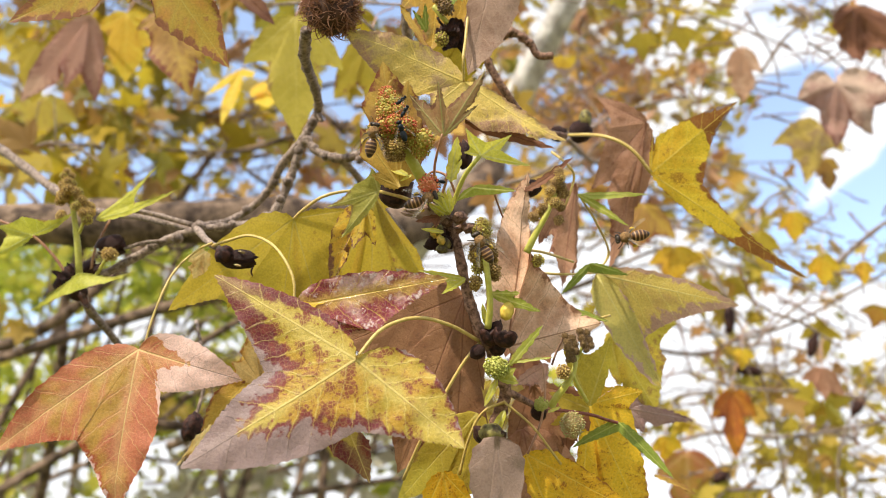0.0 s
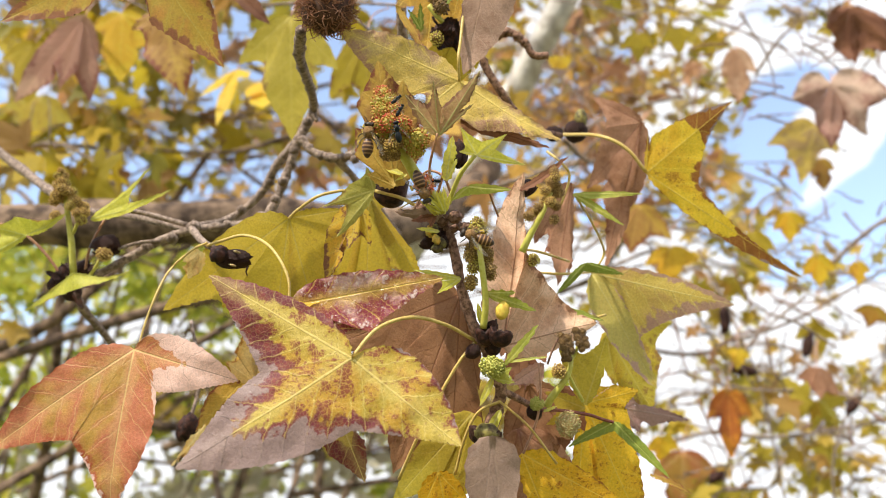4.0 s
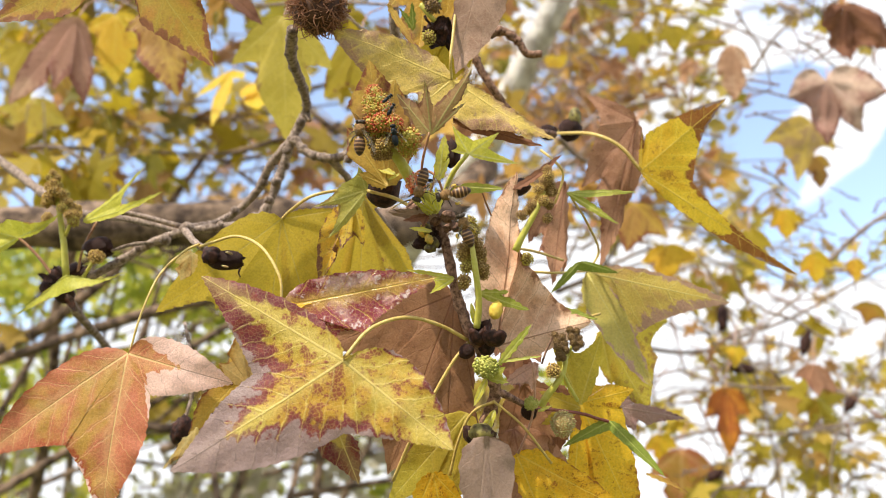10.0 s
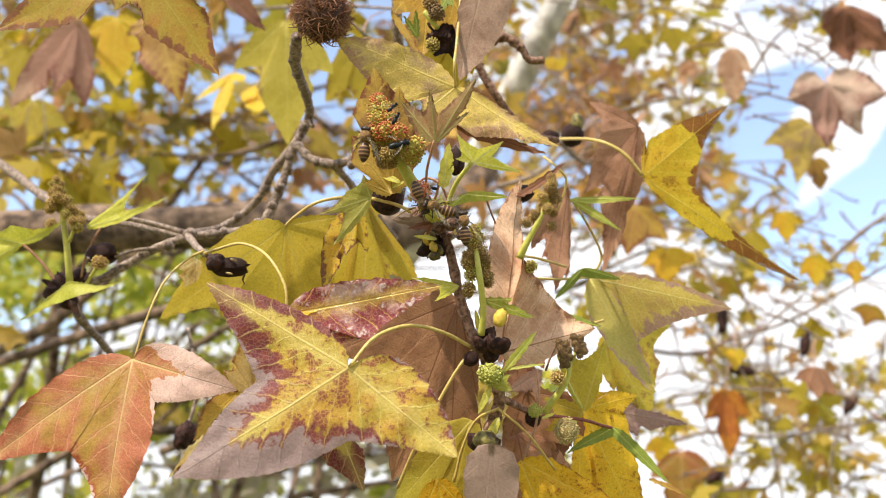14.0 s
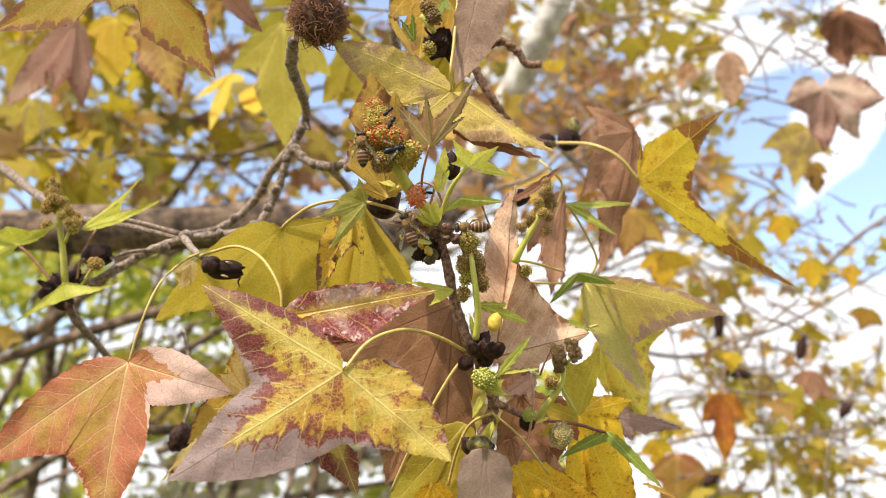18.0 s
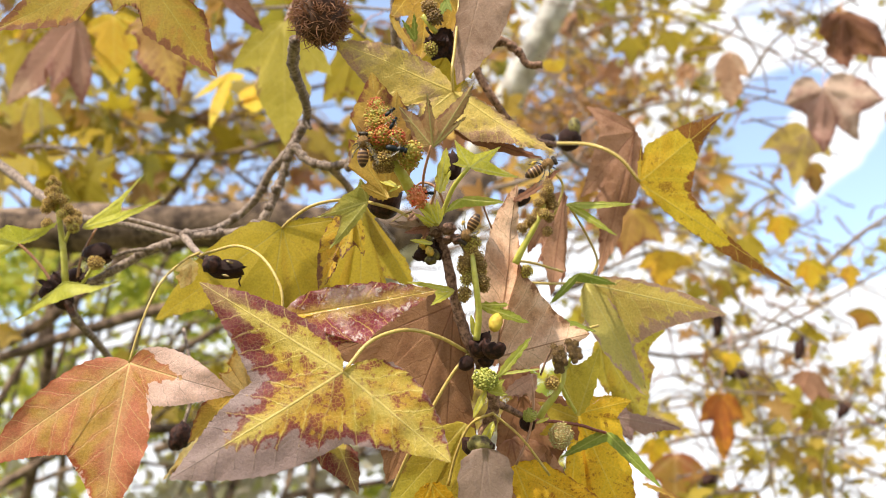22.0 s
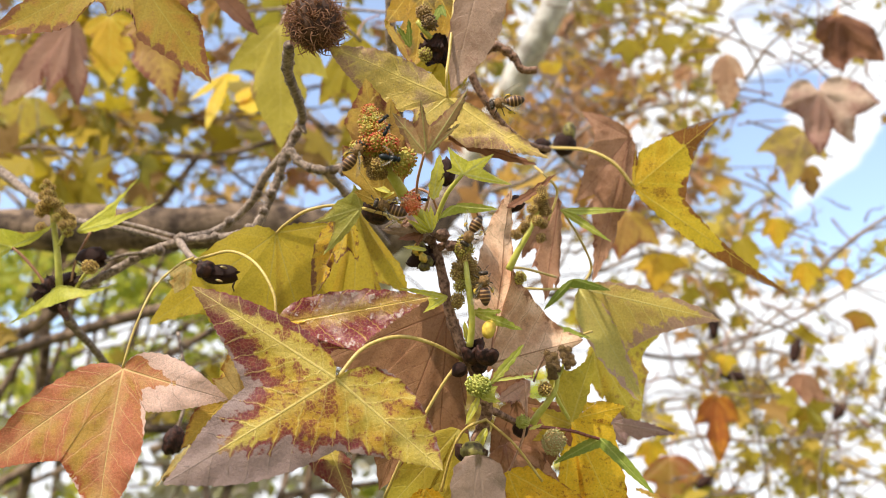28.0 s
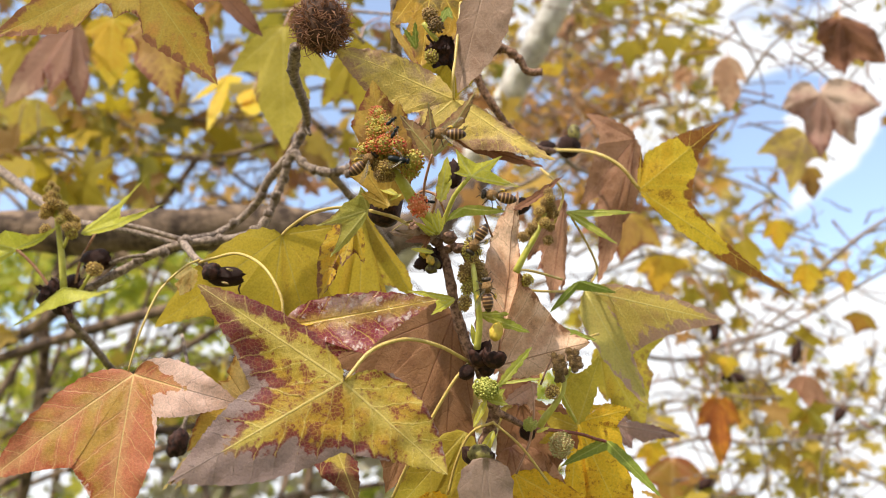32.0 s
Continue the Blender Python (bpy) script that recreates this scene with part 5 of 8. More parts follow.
leaf((-0.0453, 0.3563, 1.7551), [(-0.064, 0.369, 1.7155), (-0.0519, 0.359, 1.7308), (-0.0403, 0.3622, 1.7338)], LEAF["streaked"], front, "leaf", "golden leaf lobe streaked with brown", notch=[(-0.0564, 0.36, 1.7311), (-0.0461, 0.3596, 1.7379)], wide=[(0.3, 0.12), 0.18, 0.16], fine=20, rings=10, ear=1.1, seed=6)
leaf((0.0068, 0.3603, 1.7074), [(-0.0593, 0.365, 1.6805), (-0.0264, 0.382, 1.6207), (0.0016, 0.385, 1.6128), (0.0166, 0.3774, 1.6616)], LEAF["brown"], front, "leaf", "withered brown leaf hanging on the stem", sinus=[0.78, 0.9, 0.85], wide=[0.26, 0.24, 0.24, 0.14], fine=26, rings=10, crease=0.04, wave=0.07, ear=1.0, seed=7)
leaf((0.0269, 0.3469, 1.6776), [(0.0385, 0.3338, 1.7639), (0.0737, 0.3564, 1.692)], LEAF["tan"], front, "leaf", "curled tan dead leaf with dark veins", notch=[(0.0367, 0.3289, 1.7198)], wide=[(0.20, 0.08), (0.42, 0.22)], ear=1.0, full=0.2, fine=34, rings=18, crease=0.20, wave=0.10, seed=8)
leaf((0.036, 0.3353, 1.7543), [(0.0596, 0.3239, 1.7676)], LEAF["umber"], front, "leaf", "curled brown leaf tip", wide=0.1, fine=20, rings=6, crease=0.5, arch=-0.10, seed=91)
leaf((0.0724, 0.39, 1.7849), [(0.0507, 0.4027, 1.7509), (0.0638, 0.4066, 1.7263), (0.0721, 0.4062, 1.7417)], LEAF["rosy"], front, "leaf", "narrow rolled brown leaf", notch=[(0.0554, 0.4034, 1.7435), (0.0698, 0.4096, 1.7324)], wide=[(0.3, 0.1), 0.14, 0.06], fine=20, rings=9, crease=0.2, wave=0.08, seed=9)
leaf((0.0204, 0.3342, 1.6343), [(0.0153, 0.3469, 1.5916), (0.0257, 0.3469, 1.5916)], LEAF["grey"], front, "leaf", "grey-brown dried leaf, felted and rounded", sinus=0.95, crease=0.0, wide=[0.2, 0.2], ear=1.7, fine=18, rings=8, wave=0.05, seed=10)
leaf((0.0359, 0.3628, 1.6294), [(0.0531, 0.3731, 1.5874), (0.0856, 0.365, 1.6034)], LEAF["marigold"], front, "leaf", "bright golden leaf with brown flecks", notch=[(0.065, 0.369, 1.5985)], wide=[(0.14, 0.2), (0.2, 0.17)], ear=1.0, full=0.5, teeth=0.0014, fine=30, rings=12, crease=0.18, wave=0.08, seed=11)
leaf((0.0738, 0.3968, 1.6582), [(0.079, 0.3935, 1.6727), (0.1021, 0.3923, 1.6647), (0.105, 0.4143, 1.5914), (0.0693, 0.4187, 1.5997)], LEAF["marigold"], front, "leaf", "large orange-yellow leaf hanging down", notch=[(0.0883, 0.3934, 1.6673), (0.0956, 0.3958, 1.6552), (0.0835, 0.4129, 1.6039)], wide=[0.25, (0.2, 0.22), (0.16, 0.25), (0.2, 0.08)], full=0.4, teeth=0.0012, fine=34, rings=14, wave=0.05, crease=0.12, ear=1.0, seed=12)
leaf((0.0129, 0.3712, 1.6495), [(-0.0259, 0.3816, 1.6075), (-0.0039, 0.3845, 1.5997), (0.0141, 0.3816, 1.6075)], LEAF["pale"], front, "leaf", "pale yellow leaf below the stem", sinus=0.85, wide=0.25, fine=20, rings=8, seed=13)
leaf((0.0377, 0.3945, 1.6445), [(0.0294, 0.4086, 1.6066), (0.0483, 0.4064, 1.5984), (0.0672, 0.4017, 1.6251)], LEAF["rosy"], front, "leaf", "withered brown leaf low behind the golden one", sinus=0.85, wide=0.28, fine=18, rings=8, wave=0.08, seed=121)
leaf((0.0603, 0.3934, 1.6673), [(0.0522, 0.4008, 1.6476), (0.0615, 0.4042, 1.6328), (0.0738, 0.4019, 1.6447)], LEAF["umber"], front, "leaf", "dark brown dead leaf in the shade", sinus=0.85, wide=0.3, fine=18, rings=8, wave=0.08, seed=122)
leaf((0.0366, 0.3827, 1.7046), [(0.0288, 0.3882, 1.6813), (0.0402, 0.3945, 1.6644), (0.0528, 0.3892, 1.6785)], LEAF["rosy"], front, "leaf", "brown leaf behind the stem", sinus=0.88, wide=0.3, fine=18, rings=8, wave=0.08, seed=123)
leaf((-0.0038, 0.3659, 1.6208), [(-0.0131, 0.3738, 1.5997), (0.0016, 0.3747, 1.5972), (0.0102, 0.371, 1.6072)], LEAF["marigold"], front, "leaf", "golden leaf", sinus=0.85, wide=0.3, fine=18, rings=7, seed=14)
leaf((-0.0491, 0.3356, 1.6447), [(-0.0642, 0.3409, 1.6305), (-0.0353, 0.3364, 1.614), (-0.0389, 0.3374, 1.64)], LEAF["gold"], front, "leaf", "purple-red leaf tip", sinus=0.7, wide=0.22, fine=20, rings=8, seed=15, zones=[(0.35, 0.0), (0.4, 0.0), (0.35, 0.0)])
leaf((0.0474, 0.3577, 1.6716), [(0.0296, 0.3535, 1.6599), (0.0436, 0.3546, 1.6569)], LEAF["clay"], front, "leaf", "curled brown leaf scrap", notch=[(0.0366, 0.3543, 1.6579)], wide=[(0.2, 0.2), (0.2, 0.1)], fine=18, rings=8, wave=0.08, crease=0.25, seed=16)
leaf((0.0436, 0.3914, 1.6669), [(0.0317, 0.4029, 1.6361), (0.0519, 0.4039, 1.619), (0.0667, 0.3967, 1.6384), (0.0601, 0.3924, 1.6641)], LEAF["brown"], front, "leaf", "brown leaf in the shade of the stem", sinus=0.8, wide=0.28, fine=16, rings=7, seed=17)
leaf((0.0708, 0.381, 1.6548), [(0.0546, 0.3571, 1.6844), (0.0783, 0.3528, 1.6845)], LEAF["pale"], front, "leaf", "olive leaf behind the catkins", notch=[(0.0635, 0.3593, 1.6787)], wide=[(0.10, 0.14), (0.16, 0.14)], full=0.4, ear=0.8, fine=24, rings=11, crease=0.12, seed=18)
leaf((0.0723, 0.3895, 1.6549), [(0.0509, 0.3846, 1.6622), (0.052, 0.3906, 1.6463)], LEAF["pale"], front, "leaf", "olive leaf lobe behind the green stalk", notch=[(0.0588, 0.3883, 1.6524)], wide=0.22, fine=18, rings=8, seed=124)
leaf((-0.0248, 0.3129, 1.7454), [(-0.038, 0.3109, 1.7508), (-0.0438, 0.3032, 1.7713), (-0.0332, 0.2922, 1.8007), (-0.0212, 0.2962, 1.7929), (-0.0144, 0.3058, 1.7758)], LEAF["amber"], front, "leaf", "brownish gold leaf behind the red catkin", sinus=[0.92, 0.92, 0.92, 0.85], wide=0.28, fine=20, rings=8, crease=0.05, wave=0.07, seed=19)
leaf((-0.0041, 0.2923, 1.7609), [(-0.0197, 0.2875, 1.7792), (-0.0068, 0.2784, 1.7807), (0.0141, 0.2776, 1.7857), (0.0112, 0.2854, 1.7735)], LEAF["bronze"], front, "young_leaf", "bronze-green young leaf, still folded", notch=[(-0.0107, 0.2875, 1.7736), (-0.0031, 0.2861, 1.7716), (0.0059, 0.2859, 1.7721)], wide=[0.2, 0.07, (0.10, 0.12), 0.06], fine=20, rings=9, crease=0.3, seed=20, zones=[(0.3, 0.1), (-0.1, 0.0), (0.28, 0.0), (-0.1, 0.0)])
tube("petiole", [(-0.0048, 0.2918, 1.7618), (-0.0082, 0.3011, 1.7512), (-0.0083, 0.3097, 1.7425)], 0.0006, 0.0007, PETIOLE_BROWN, front, 6)
leaf((0.0126, 0.2908, 1.7505), [(0.0046, 0.2902, 1.7521), (0.0053, 0.282, 1.7597), (0.0255, 0.2813, 1.7559), (0.0338, 0.2878, 1.7443)], G, front, "young_leaf", "bright lime young star leaf", notch=[(0.0069, 0.2882, 1.7547), (0.0144, 0.2852, 1.7539), (0.0206, 0.2873, 1.7512)], wide=[0.16, 0.13, (0.10, 0.13), 0.10], fine=22, rings=10, crease=0.15, teeth=0.0004, seed=21)
tube("petiole", [(0.012, 0.2907, 1.7504), (0.0053, 0.2984, 1.7442), (0.0003, 0.3102, 1.7356)], 0.001, 0.0012, PETIOLE_GREEN, front, 6)
leaf((0.009, 0.3002, 1.7395), [(0.0015, 0.3071, 1.7354), (0.0278, 0.2935, 1.7348)], LEAF["moss"], front, "young_leaf", "bright green young leaf, drooping at both ends", notch=[(0.0111, 0.3024, 1.7366)], wide=[(0.18, 0.12), (0.12, 0.13)], teeth=0.0004, fine=16, rings=8, seed=22)
leaf((-0.001, 0.3038, 1.744), [(0.0021, 0.2966, 1.7633), (0.0041, 0.3002, 1.7536)], G, front, "young_leaf", "slim young leaf", sinus=0.7, wide=0.2, fine=12, rings=6, seed=23)
tube("petiole", [(-0.0016, 0.3017, 1.7527), (-0.0034, 0.3061, 1.7437), (-0.0069, 0.3124, 1.7355)], 0.0006, 0.0007, PETIOLE_BROWN, front, 6)
tube("petiole", [(0.0015, 0.3086, 1.74), (-0.0022, 0.305, 1.7468), (-0.0084, 0.3068, 1.7506), (-0.0129, 0.3095, 1.749)], 0.0006, 0.0006, PETIOLE_BROWN, front, 6)
tube("petiole", [(0.0187, 0.3029, 1.738), (0.021, 0.3086, 1.7343), (0.0235, 0.3159, 1.7318)], 0.0005, 0.0005, PETIOLE_BROWN, front, 6)
leaf((-0.0352, 0.3192, 1.746), [(-0.0524, 0.3224, 1.7231), (-0.0593, 0.3173, 1.7367), (-0.0388, 0.3133, 1.7559)], LEAF["limp"], front, "young_leaf", "olive-green young leaf, limp", notch=[(-0.048, 0.3189, 1.7382), (-0.0461, 0.3152, 1.748)], wide=[(0.13, 0.08), (0.08, 0.08), (0.14, 0.22)], teeth=0.0005, fine=20, rings=10, crease=0.25, wave=0.06, seed=24)
tube("petiole", [(-0.0346, 0.3191, 1.7459), (-0.0223, 0.3175, 1.7417), (-0.013, 0.3173, 1.7364)], 0.0008, 0.0009, PETIOLE, front, 6)
leaf((0.0061, 0.3194, 1.7024), [(-0.0153, 0.3133, 1.7045), (-0.0046, 0.3123, 1.6931)], LEAF["sprout"], front, "young_leaf", "bright green young leaf", notch=[(-0.0031, 0.3153, 1.6993)], wide=[(0.09, 0.11), (0.11, 0.13)], teeth=0.0005, crease=0.25, wave=0.05, fine=18, rings=8, seed=25)
leaf((0.0169, 0.3216, 1.6964), [(0.0306, 0.3168, 1.695), (0.0397, 0.3177, 1.6868)], LEAF["moss"], front, "young_leaf", "green young leaf", sinus=0.75, wide=0.13, fine=12, rings=6, seed=26)
leaf((0.0261, 0.3262, 1.6643), [(0.0396, 0.3122, 1.679)], LEAF["moss"], front, "young_leaf", "slim toothed young green leaf", wide=(0.10, 0.13), crease=0.3, teeth=0.0008, fine=20, rings=8, seed=27)
leaf((0.0251, 0.3269, 1.6654), [(0.0459, 0.3228, 1.6676)], LEAF["moss"], front, "young_leaf", "slim young green leaf", wide=0.05, crease=0.3, teeth=0.0004, fine=16, rings=7, seed=29)
leaf((0.0211, 0.3293, 1.6588), [(0.03, 0.325, 1.6561), (0.0287, 0.3226, 1.6626)], LEAF["moss"], front, "young_leaf", "small green leaf under the floret ball", sinus=0.8, wide=0.2, teeth=0.0004, fine=14, rings=7, seed=30)
leaf((0.0849, 0.3798, 1.6467), [(0.0608, 0.3802, 1.6341), (0.1089, 0.3752, 1.619)], LEAF["darkgreen"], front, "young_leaf", "dark green two-lobed young leaf", notch=[(0.0844, 0.3794, 1.642)], wide=[(0.13, 0.08), (0.07, 0.11)], ear=0.9, full=0.1, teeth=0.0006, fine=26, rings=10, crease=0.22, seed=28)
tube("petiole", [(0.0841, 0.3788, 1.6463), (0.078, 0.3763, 1.6474), (0.0703, 0.3725, 1.6491), (0.0554, 0.3657, 1.6501), (0.0434, 0.3576, 1.649)], 0.0008, 0.0009, PETIOLE_RED, front, 6)
tube("petiole", [(0.0367, 0.3628, 1.6294), (0.0422, 0.3523, 1.6431), (0.0434, 0.3422, 1.6559), (0.0421, 0.3358, 1.6672)], 0.0006, 0.0006, PETIOLE_PINK, front, 6)
for pts, r in ((((-0.0222, 0.362, 1.617), (-0.0113, 0.3434, 1.6382), (0.0041, 0.3335, 1.6647), (0.0132, 0.3324, 1.6762)), 0.0008), (((0.025, 0.3441, 1.6505), (0.0383, 0.3501, 1.6402), (0.0518, 0.3592, 1.6245)), 0.0006), (((0.025, 0.3439, 1.651), (0.0148, 0.3508, 1.6468), (0.0083, 0.3606, 1.6349), (0.0044, 0.3715, 1.6201)), 0.0007), (((0.0662, 0.3778, 1.7318), (0.0471, 0.348, 1.7259), (0.0359, 0.3287, 1.7203)), 0.0007)):
    tube("petiole", pts, r, r, PETIOLE, front, 6)
for k, (foot, tip) in enumerate((((-0.0041, 0.3121, 1.7303), (-0.0082, 0.3049, 1.7383)), ((-0.0031, 0.311, 1.7304), (-0.0036, 0.3024, 1.7391)), ((-0.0021, 0.312, 1.7307), (0.0015, 0.3049, 1.7383)), ((-0.0052, 0.3121, 1.7303), (-0.0108, 0.3076, 1.7339)), ((-0.0036, 0.3128, 1.7227), (-0.0143, 0.3095, 1.7231)), ((0.0157, 0.3277, 1.6829), (0.0137, 0.3202, 1.6915)), ((0.0249, 0.3433, 1.647), (0.0165, 0.3471, 1.6311)), ((0.0207, 0.3303, 1.659), (0.0147, 0.3347, 1.6471)), ((0.0438, 0.3494, 1.6479), (0.0404, 0.3452, 1.6532)), ((0.0451, 0.3496, 1.6471), (0.0514, 0.3467, 1.6493)), ((-0.0207, 0.3092, 1.7495), (-0.0329, 0.311, 1.7562)), ((-0.0189, 0.3091, 1.75), (-0.0248, 0.312, 1.7479)), ((-0.0026, 0.3077, 1.7306), (-0.0101, 0.3007, 1.7353)), ((-0.0015, 0.3068, 1.7302), (-0.0055, 0.2989, 1.7372)), ((-0.001, 0.3088, 1.7305), (-0.002, 0.3011, 1.7399)), ((-0.0031, 0.3081, 1.7297), (-0.0127, 0.3034, 1.7337)))):
    leaf(foot, [tip], LEAF["green"], front, "young_shoot", "narrow fresh green bract", wide=0.17, fine=10, rings=5, crease=0.3, teeth=0.0003, seed=100 + k)
leaf((-0.0016, 0.3145, 1.7296), [(-0.0243, 0.3105, 1.7318), (-0.0118, 0.3083, 1.7348)], LEAF["grey"], front, "bract", "shrivelled grey-brown bract", sinus=0.6, wide=0.16, fine=12, rings=6, crease=0.4, wave=0.12, seed=92)
leaf((-0.0057, 0.3121, 1.7303), [(-0.0169, 0.3094, 1.7263), (-0.0082, 0.3102, 1.7239)], LEAF["umber"], front, "bract", "dry brown bract under the buds", sinus=0.7, wide=0.2, fine=12, rings=6, crease=0.3, wave=0.1, seed=93)
# dark husks and buds
YELLOW_BUD = plain_material("bud_yellow", (0.62, 0.46, 0.06), (0.52, 0.32, 0.04), 420, 0.6)
POLLEN_BUD = plain_material("bud_orange", (0.62, 0.38, 0.05), (0.30, 0.24, 0.04), 500, 0.6)
cup((-0.0273, 0.3246, 1.7484), 0.0085, 0.0085, front, 11, (8, 6, 0))
husk((0.0051, 0.3129, 1.7625), (0.004, 0.004, 0.008), front, 12, 0)
husk((-0.0068, 0.3178, 1.7236), (0.0030, 0.0030, 0.0052), front, 13, 50)
husk((-0.0026, 0.3199, 1.721), (0.0022, 0.0022, 0.0042), front, 33, -30)
husk((-0.0084, 0.3212, 1.7204), (0.0028, 0.0028, 0.0050), front, 34, 80)
blob("bud", (-0.0078, 0.3145, 1.724), (0.0022, 0.0020, 0.0034), POLLEN_BUD, front, 31, 0.3, 3.0, (0, 20, 0), "orange bud tip")
blob("bud", (-0.0047, 0.3174, 1.7162), (0.0028, 0.0020, 0.0022), BUD_GREEN, front, 32, 0.3, 3.0)
blob("bud", (-0.0052, 0.3141, 1.7194), (0.0018, 0.0016, 0.0026), POLLEN_BUD, front, 35, 0.3, 3.0, (0, -30, 0), "orange bud tip")
leaf((-0.0042, 0.3195, 1.7276), [(-0.011, 0.3191, 1.723), (-0.0083, 0.3198, 1.7154), (-0.0005, 0.3214, 1.7171)], BLACK, front, "bud_scale", "torn black bud scale", sinus=[0.5, 0.6], wide=0.24, fine=14, rings=6, wave=0.3, crease=0.4, seed=101)
cup((0.0178, 0.3294, 1.6784), 0.0050, 0.0050, front, 15, (12, -12, 0))
cup((0.0194, 0.334, 1.6832), 0.0042, 0.0050, front, 25, (5, 10, 0))
cup((0.0242, 0.3267, 1.6772), 0.0055, 0.0050, front, 16, (16, 14, 0))
cup((0.0212, 0.3334, 1.6735), 0.0040, 0.0036, front, 26, (10, -30, 0))
husk((0.0118, 0.331, 1.6714), (0.003, 0.003, 0.004), front, 17, 60)
cup((0.018, 0.3455, 1.6354), 0.0078, 0.0050, front, 18, (14, 8, 0))
husk((0.0418, 0.3557, 1.648), (0.0035, 0.0035, 0.004), front, 19, 70)
husk((0.0432, 0.3638, 1.7691), (0.004, 0.004, 0.006), front, 20, 50)
blob("bud", (0.0184, 0.342, 1.6361), (0.0058, 0.0058, 0.0048), BUD_GREEN, front, 4, 0.15, 2.0)
blob("bud", (-0.0024, 0.3164, 1.7303), (0.0032, 0.003, 0.003), STEM, front, 5, 0.4, 3.0)
blob("bud", (-0.011, 0.3157, 1.7351), (0.0036, 0.003, 0.003), STEM, front, 6, 0.4, 3.0)
blob("bud", (-0.0067, 0.3145, 1.724), (0.0022, 0.0022, 0.003), BUD_GREEN, front, 9, 0.3, 3.0, (0, 30, 0))
blob("bud", (-0.0031, 0.3174, 1.719), (0.0024, 0.0022, 0.003), BUD_GREEN, front, 10, 0.3, 3.0, (0, -40, 0))
blob("bud", (0.008, 0.314, 1.7254), (0.0022, 0.0022, 0.0032), STEM, front, 12, 0.3, 3.0, (0, 60, 0))
# catkins
tube("catkin_stalk", [(0.0164, 0.3262, 1.6812), (0.0173, 0.3202, 1.6915), (0.0157, 0.3134, 1.704), (0.0145, 0.3113, 1.7126), (0.0138, 0.3114, 1.7208)], 0.0017, 0.0011, PETIOLE_GREEN, front, 8, 0.06, 5)
for k, (at, r, key) in enumerate((((0.0133, 0.3096, 1.7256), 0.0034, "olive"), ((0.0122, 0.3089, 1.7218), 0.0036, "olive"), ((0.0151, 0.3119, 1.7224), 0.0034, "olive"), ((0.0138, 0.3109, 1.7192), 0.0032, "gold"), ((0.0166, 0.313, 1.7165), 0.0034, "brown"), ((0.015, 0.3171, 1.7169), 0.0034, "gold"), ((0.011, 0.3127, 1.7145), 0.0034, "brown"), ((0.0102, 0.3147, 1.7119), 0.0033, "gold"), ((0.0182, 0.3153, 1.7132), 0.0033, "brown"), ((0.0124, 0.3173, 1.7107), 0.0032, "olive"), ((0.0183, 0.3183, 1.711), 0.0032, "gold"), ((0.0118, 0.3167, 1.7067), 0.0034, "olive"), ((0.0189, 0.3169, 1.7062), 0.0035, "brown"), ((0.0196, 0.3197, 1.7044), 0.0030, "brown"), ((0.0108, 0.3198, 1.7012), 0.0034, "gold"), ((0.0103, 0.3224, 1.6999), 0.0028, "brown"))):
    floret(at, r * 0.88, key, front)
tube("catkin_stalk", [(0.0349, 0.3244, 1.7174), (0.039, 0.3205, 1.7252), (0.0442, 0.3161, 1.7339), (0.0483, 0.3156, 1.7438)], 0.0018, 0.0011, PETIOLE_GREEN, front, 8, 0.05, 5)
for k, (at, r) in enumerate((((0.0497, 0.3111, 1.753), 0.0026), ((0.0501, 0.3112, 1.7499), 0.0029), ((0.0484, 0.3131, 1.7478), 0.0030), ((0.0512, 0.3145, 1.7468), 0.0028), ((0.0456, 0.3134, 1.7439), 0.0030), ((0.0525, 0.3156, 1.7438), 0.0030), ((0.0496, 0.3176, 1.7441), 0.0028), ((0.0477, 0.3135, 1.7382), 0.0031), ((0.0508, 0.3168, 1.7379), 0.0029), ((0.0424, 0.3161, 1.7368), 0.0031), ((0.0452, 0.3179, 1.7407), 0.0026), ((0.038, 0.3177, 1.7326), 0.0030), ((0.0498, 0.3182, 1.7313), 0.0029), ((0.041, 0.3197, 1.7357), 0.0026))):
    floret(at, r * 0.82, ("brown", "gold", "brown")[k % 3], front)
floret((0.0408, 0.3305, 1.7155), 0.0030, "olive", front)
for at, r in (((0.0541, 0.3431, 1.6819), 0.0017), ((0.0572, 0.3425, 1.6807), 0.0019), ((0.0547, 0.3412, 1.6785), 0.0020), ((0.0583, 0.3426, 1.6777), 0.0019), ((0.0553, 0.3412, 1.6758), 0.0021), ((0.0584, 0.3426, 1.6747), 0.0020), ((0.0559, 0.3422, 1.673), 0.0020), ((0.0572, 0.3429, 1.671), 0.0017), ((0.0551, 0.3431, 1.6705), 0.0014), ((0.0611, 0.3423, 1.6842), 0.0017), ((0.0645, 0.3435, 1.6837), 0.0019), ((0.062, 0.3424, 1.6809), 0.0020), ((0.0654, 0.3437, 1.6804), 0.0018), ((0.0626, 0.3424, 1.6782), 0.0019), ((0.066, 0.3436, 1.6777), 0.0019), ((0.0637, 0.3433, 1.6757), 0.0017)):
    floret(at, r, "dark", front, "withered dark brown floret ball")
tube("catkin_stalk", [(0.0479, 0.3568, 1.651), (0.0504, 0.3532, 1.655), (0.0545, 0.3503, 1.6599), (0.0584, 0.3489, 1.6666), (0.0593, 0.3478, 1.675), (0.0585, 0.3471, 1.6826)], 0.0020, 0.0009, PETIOLE_GREEN, front, 9, 0.05, 5)
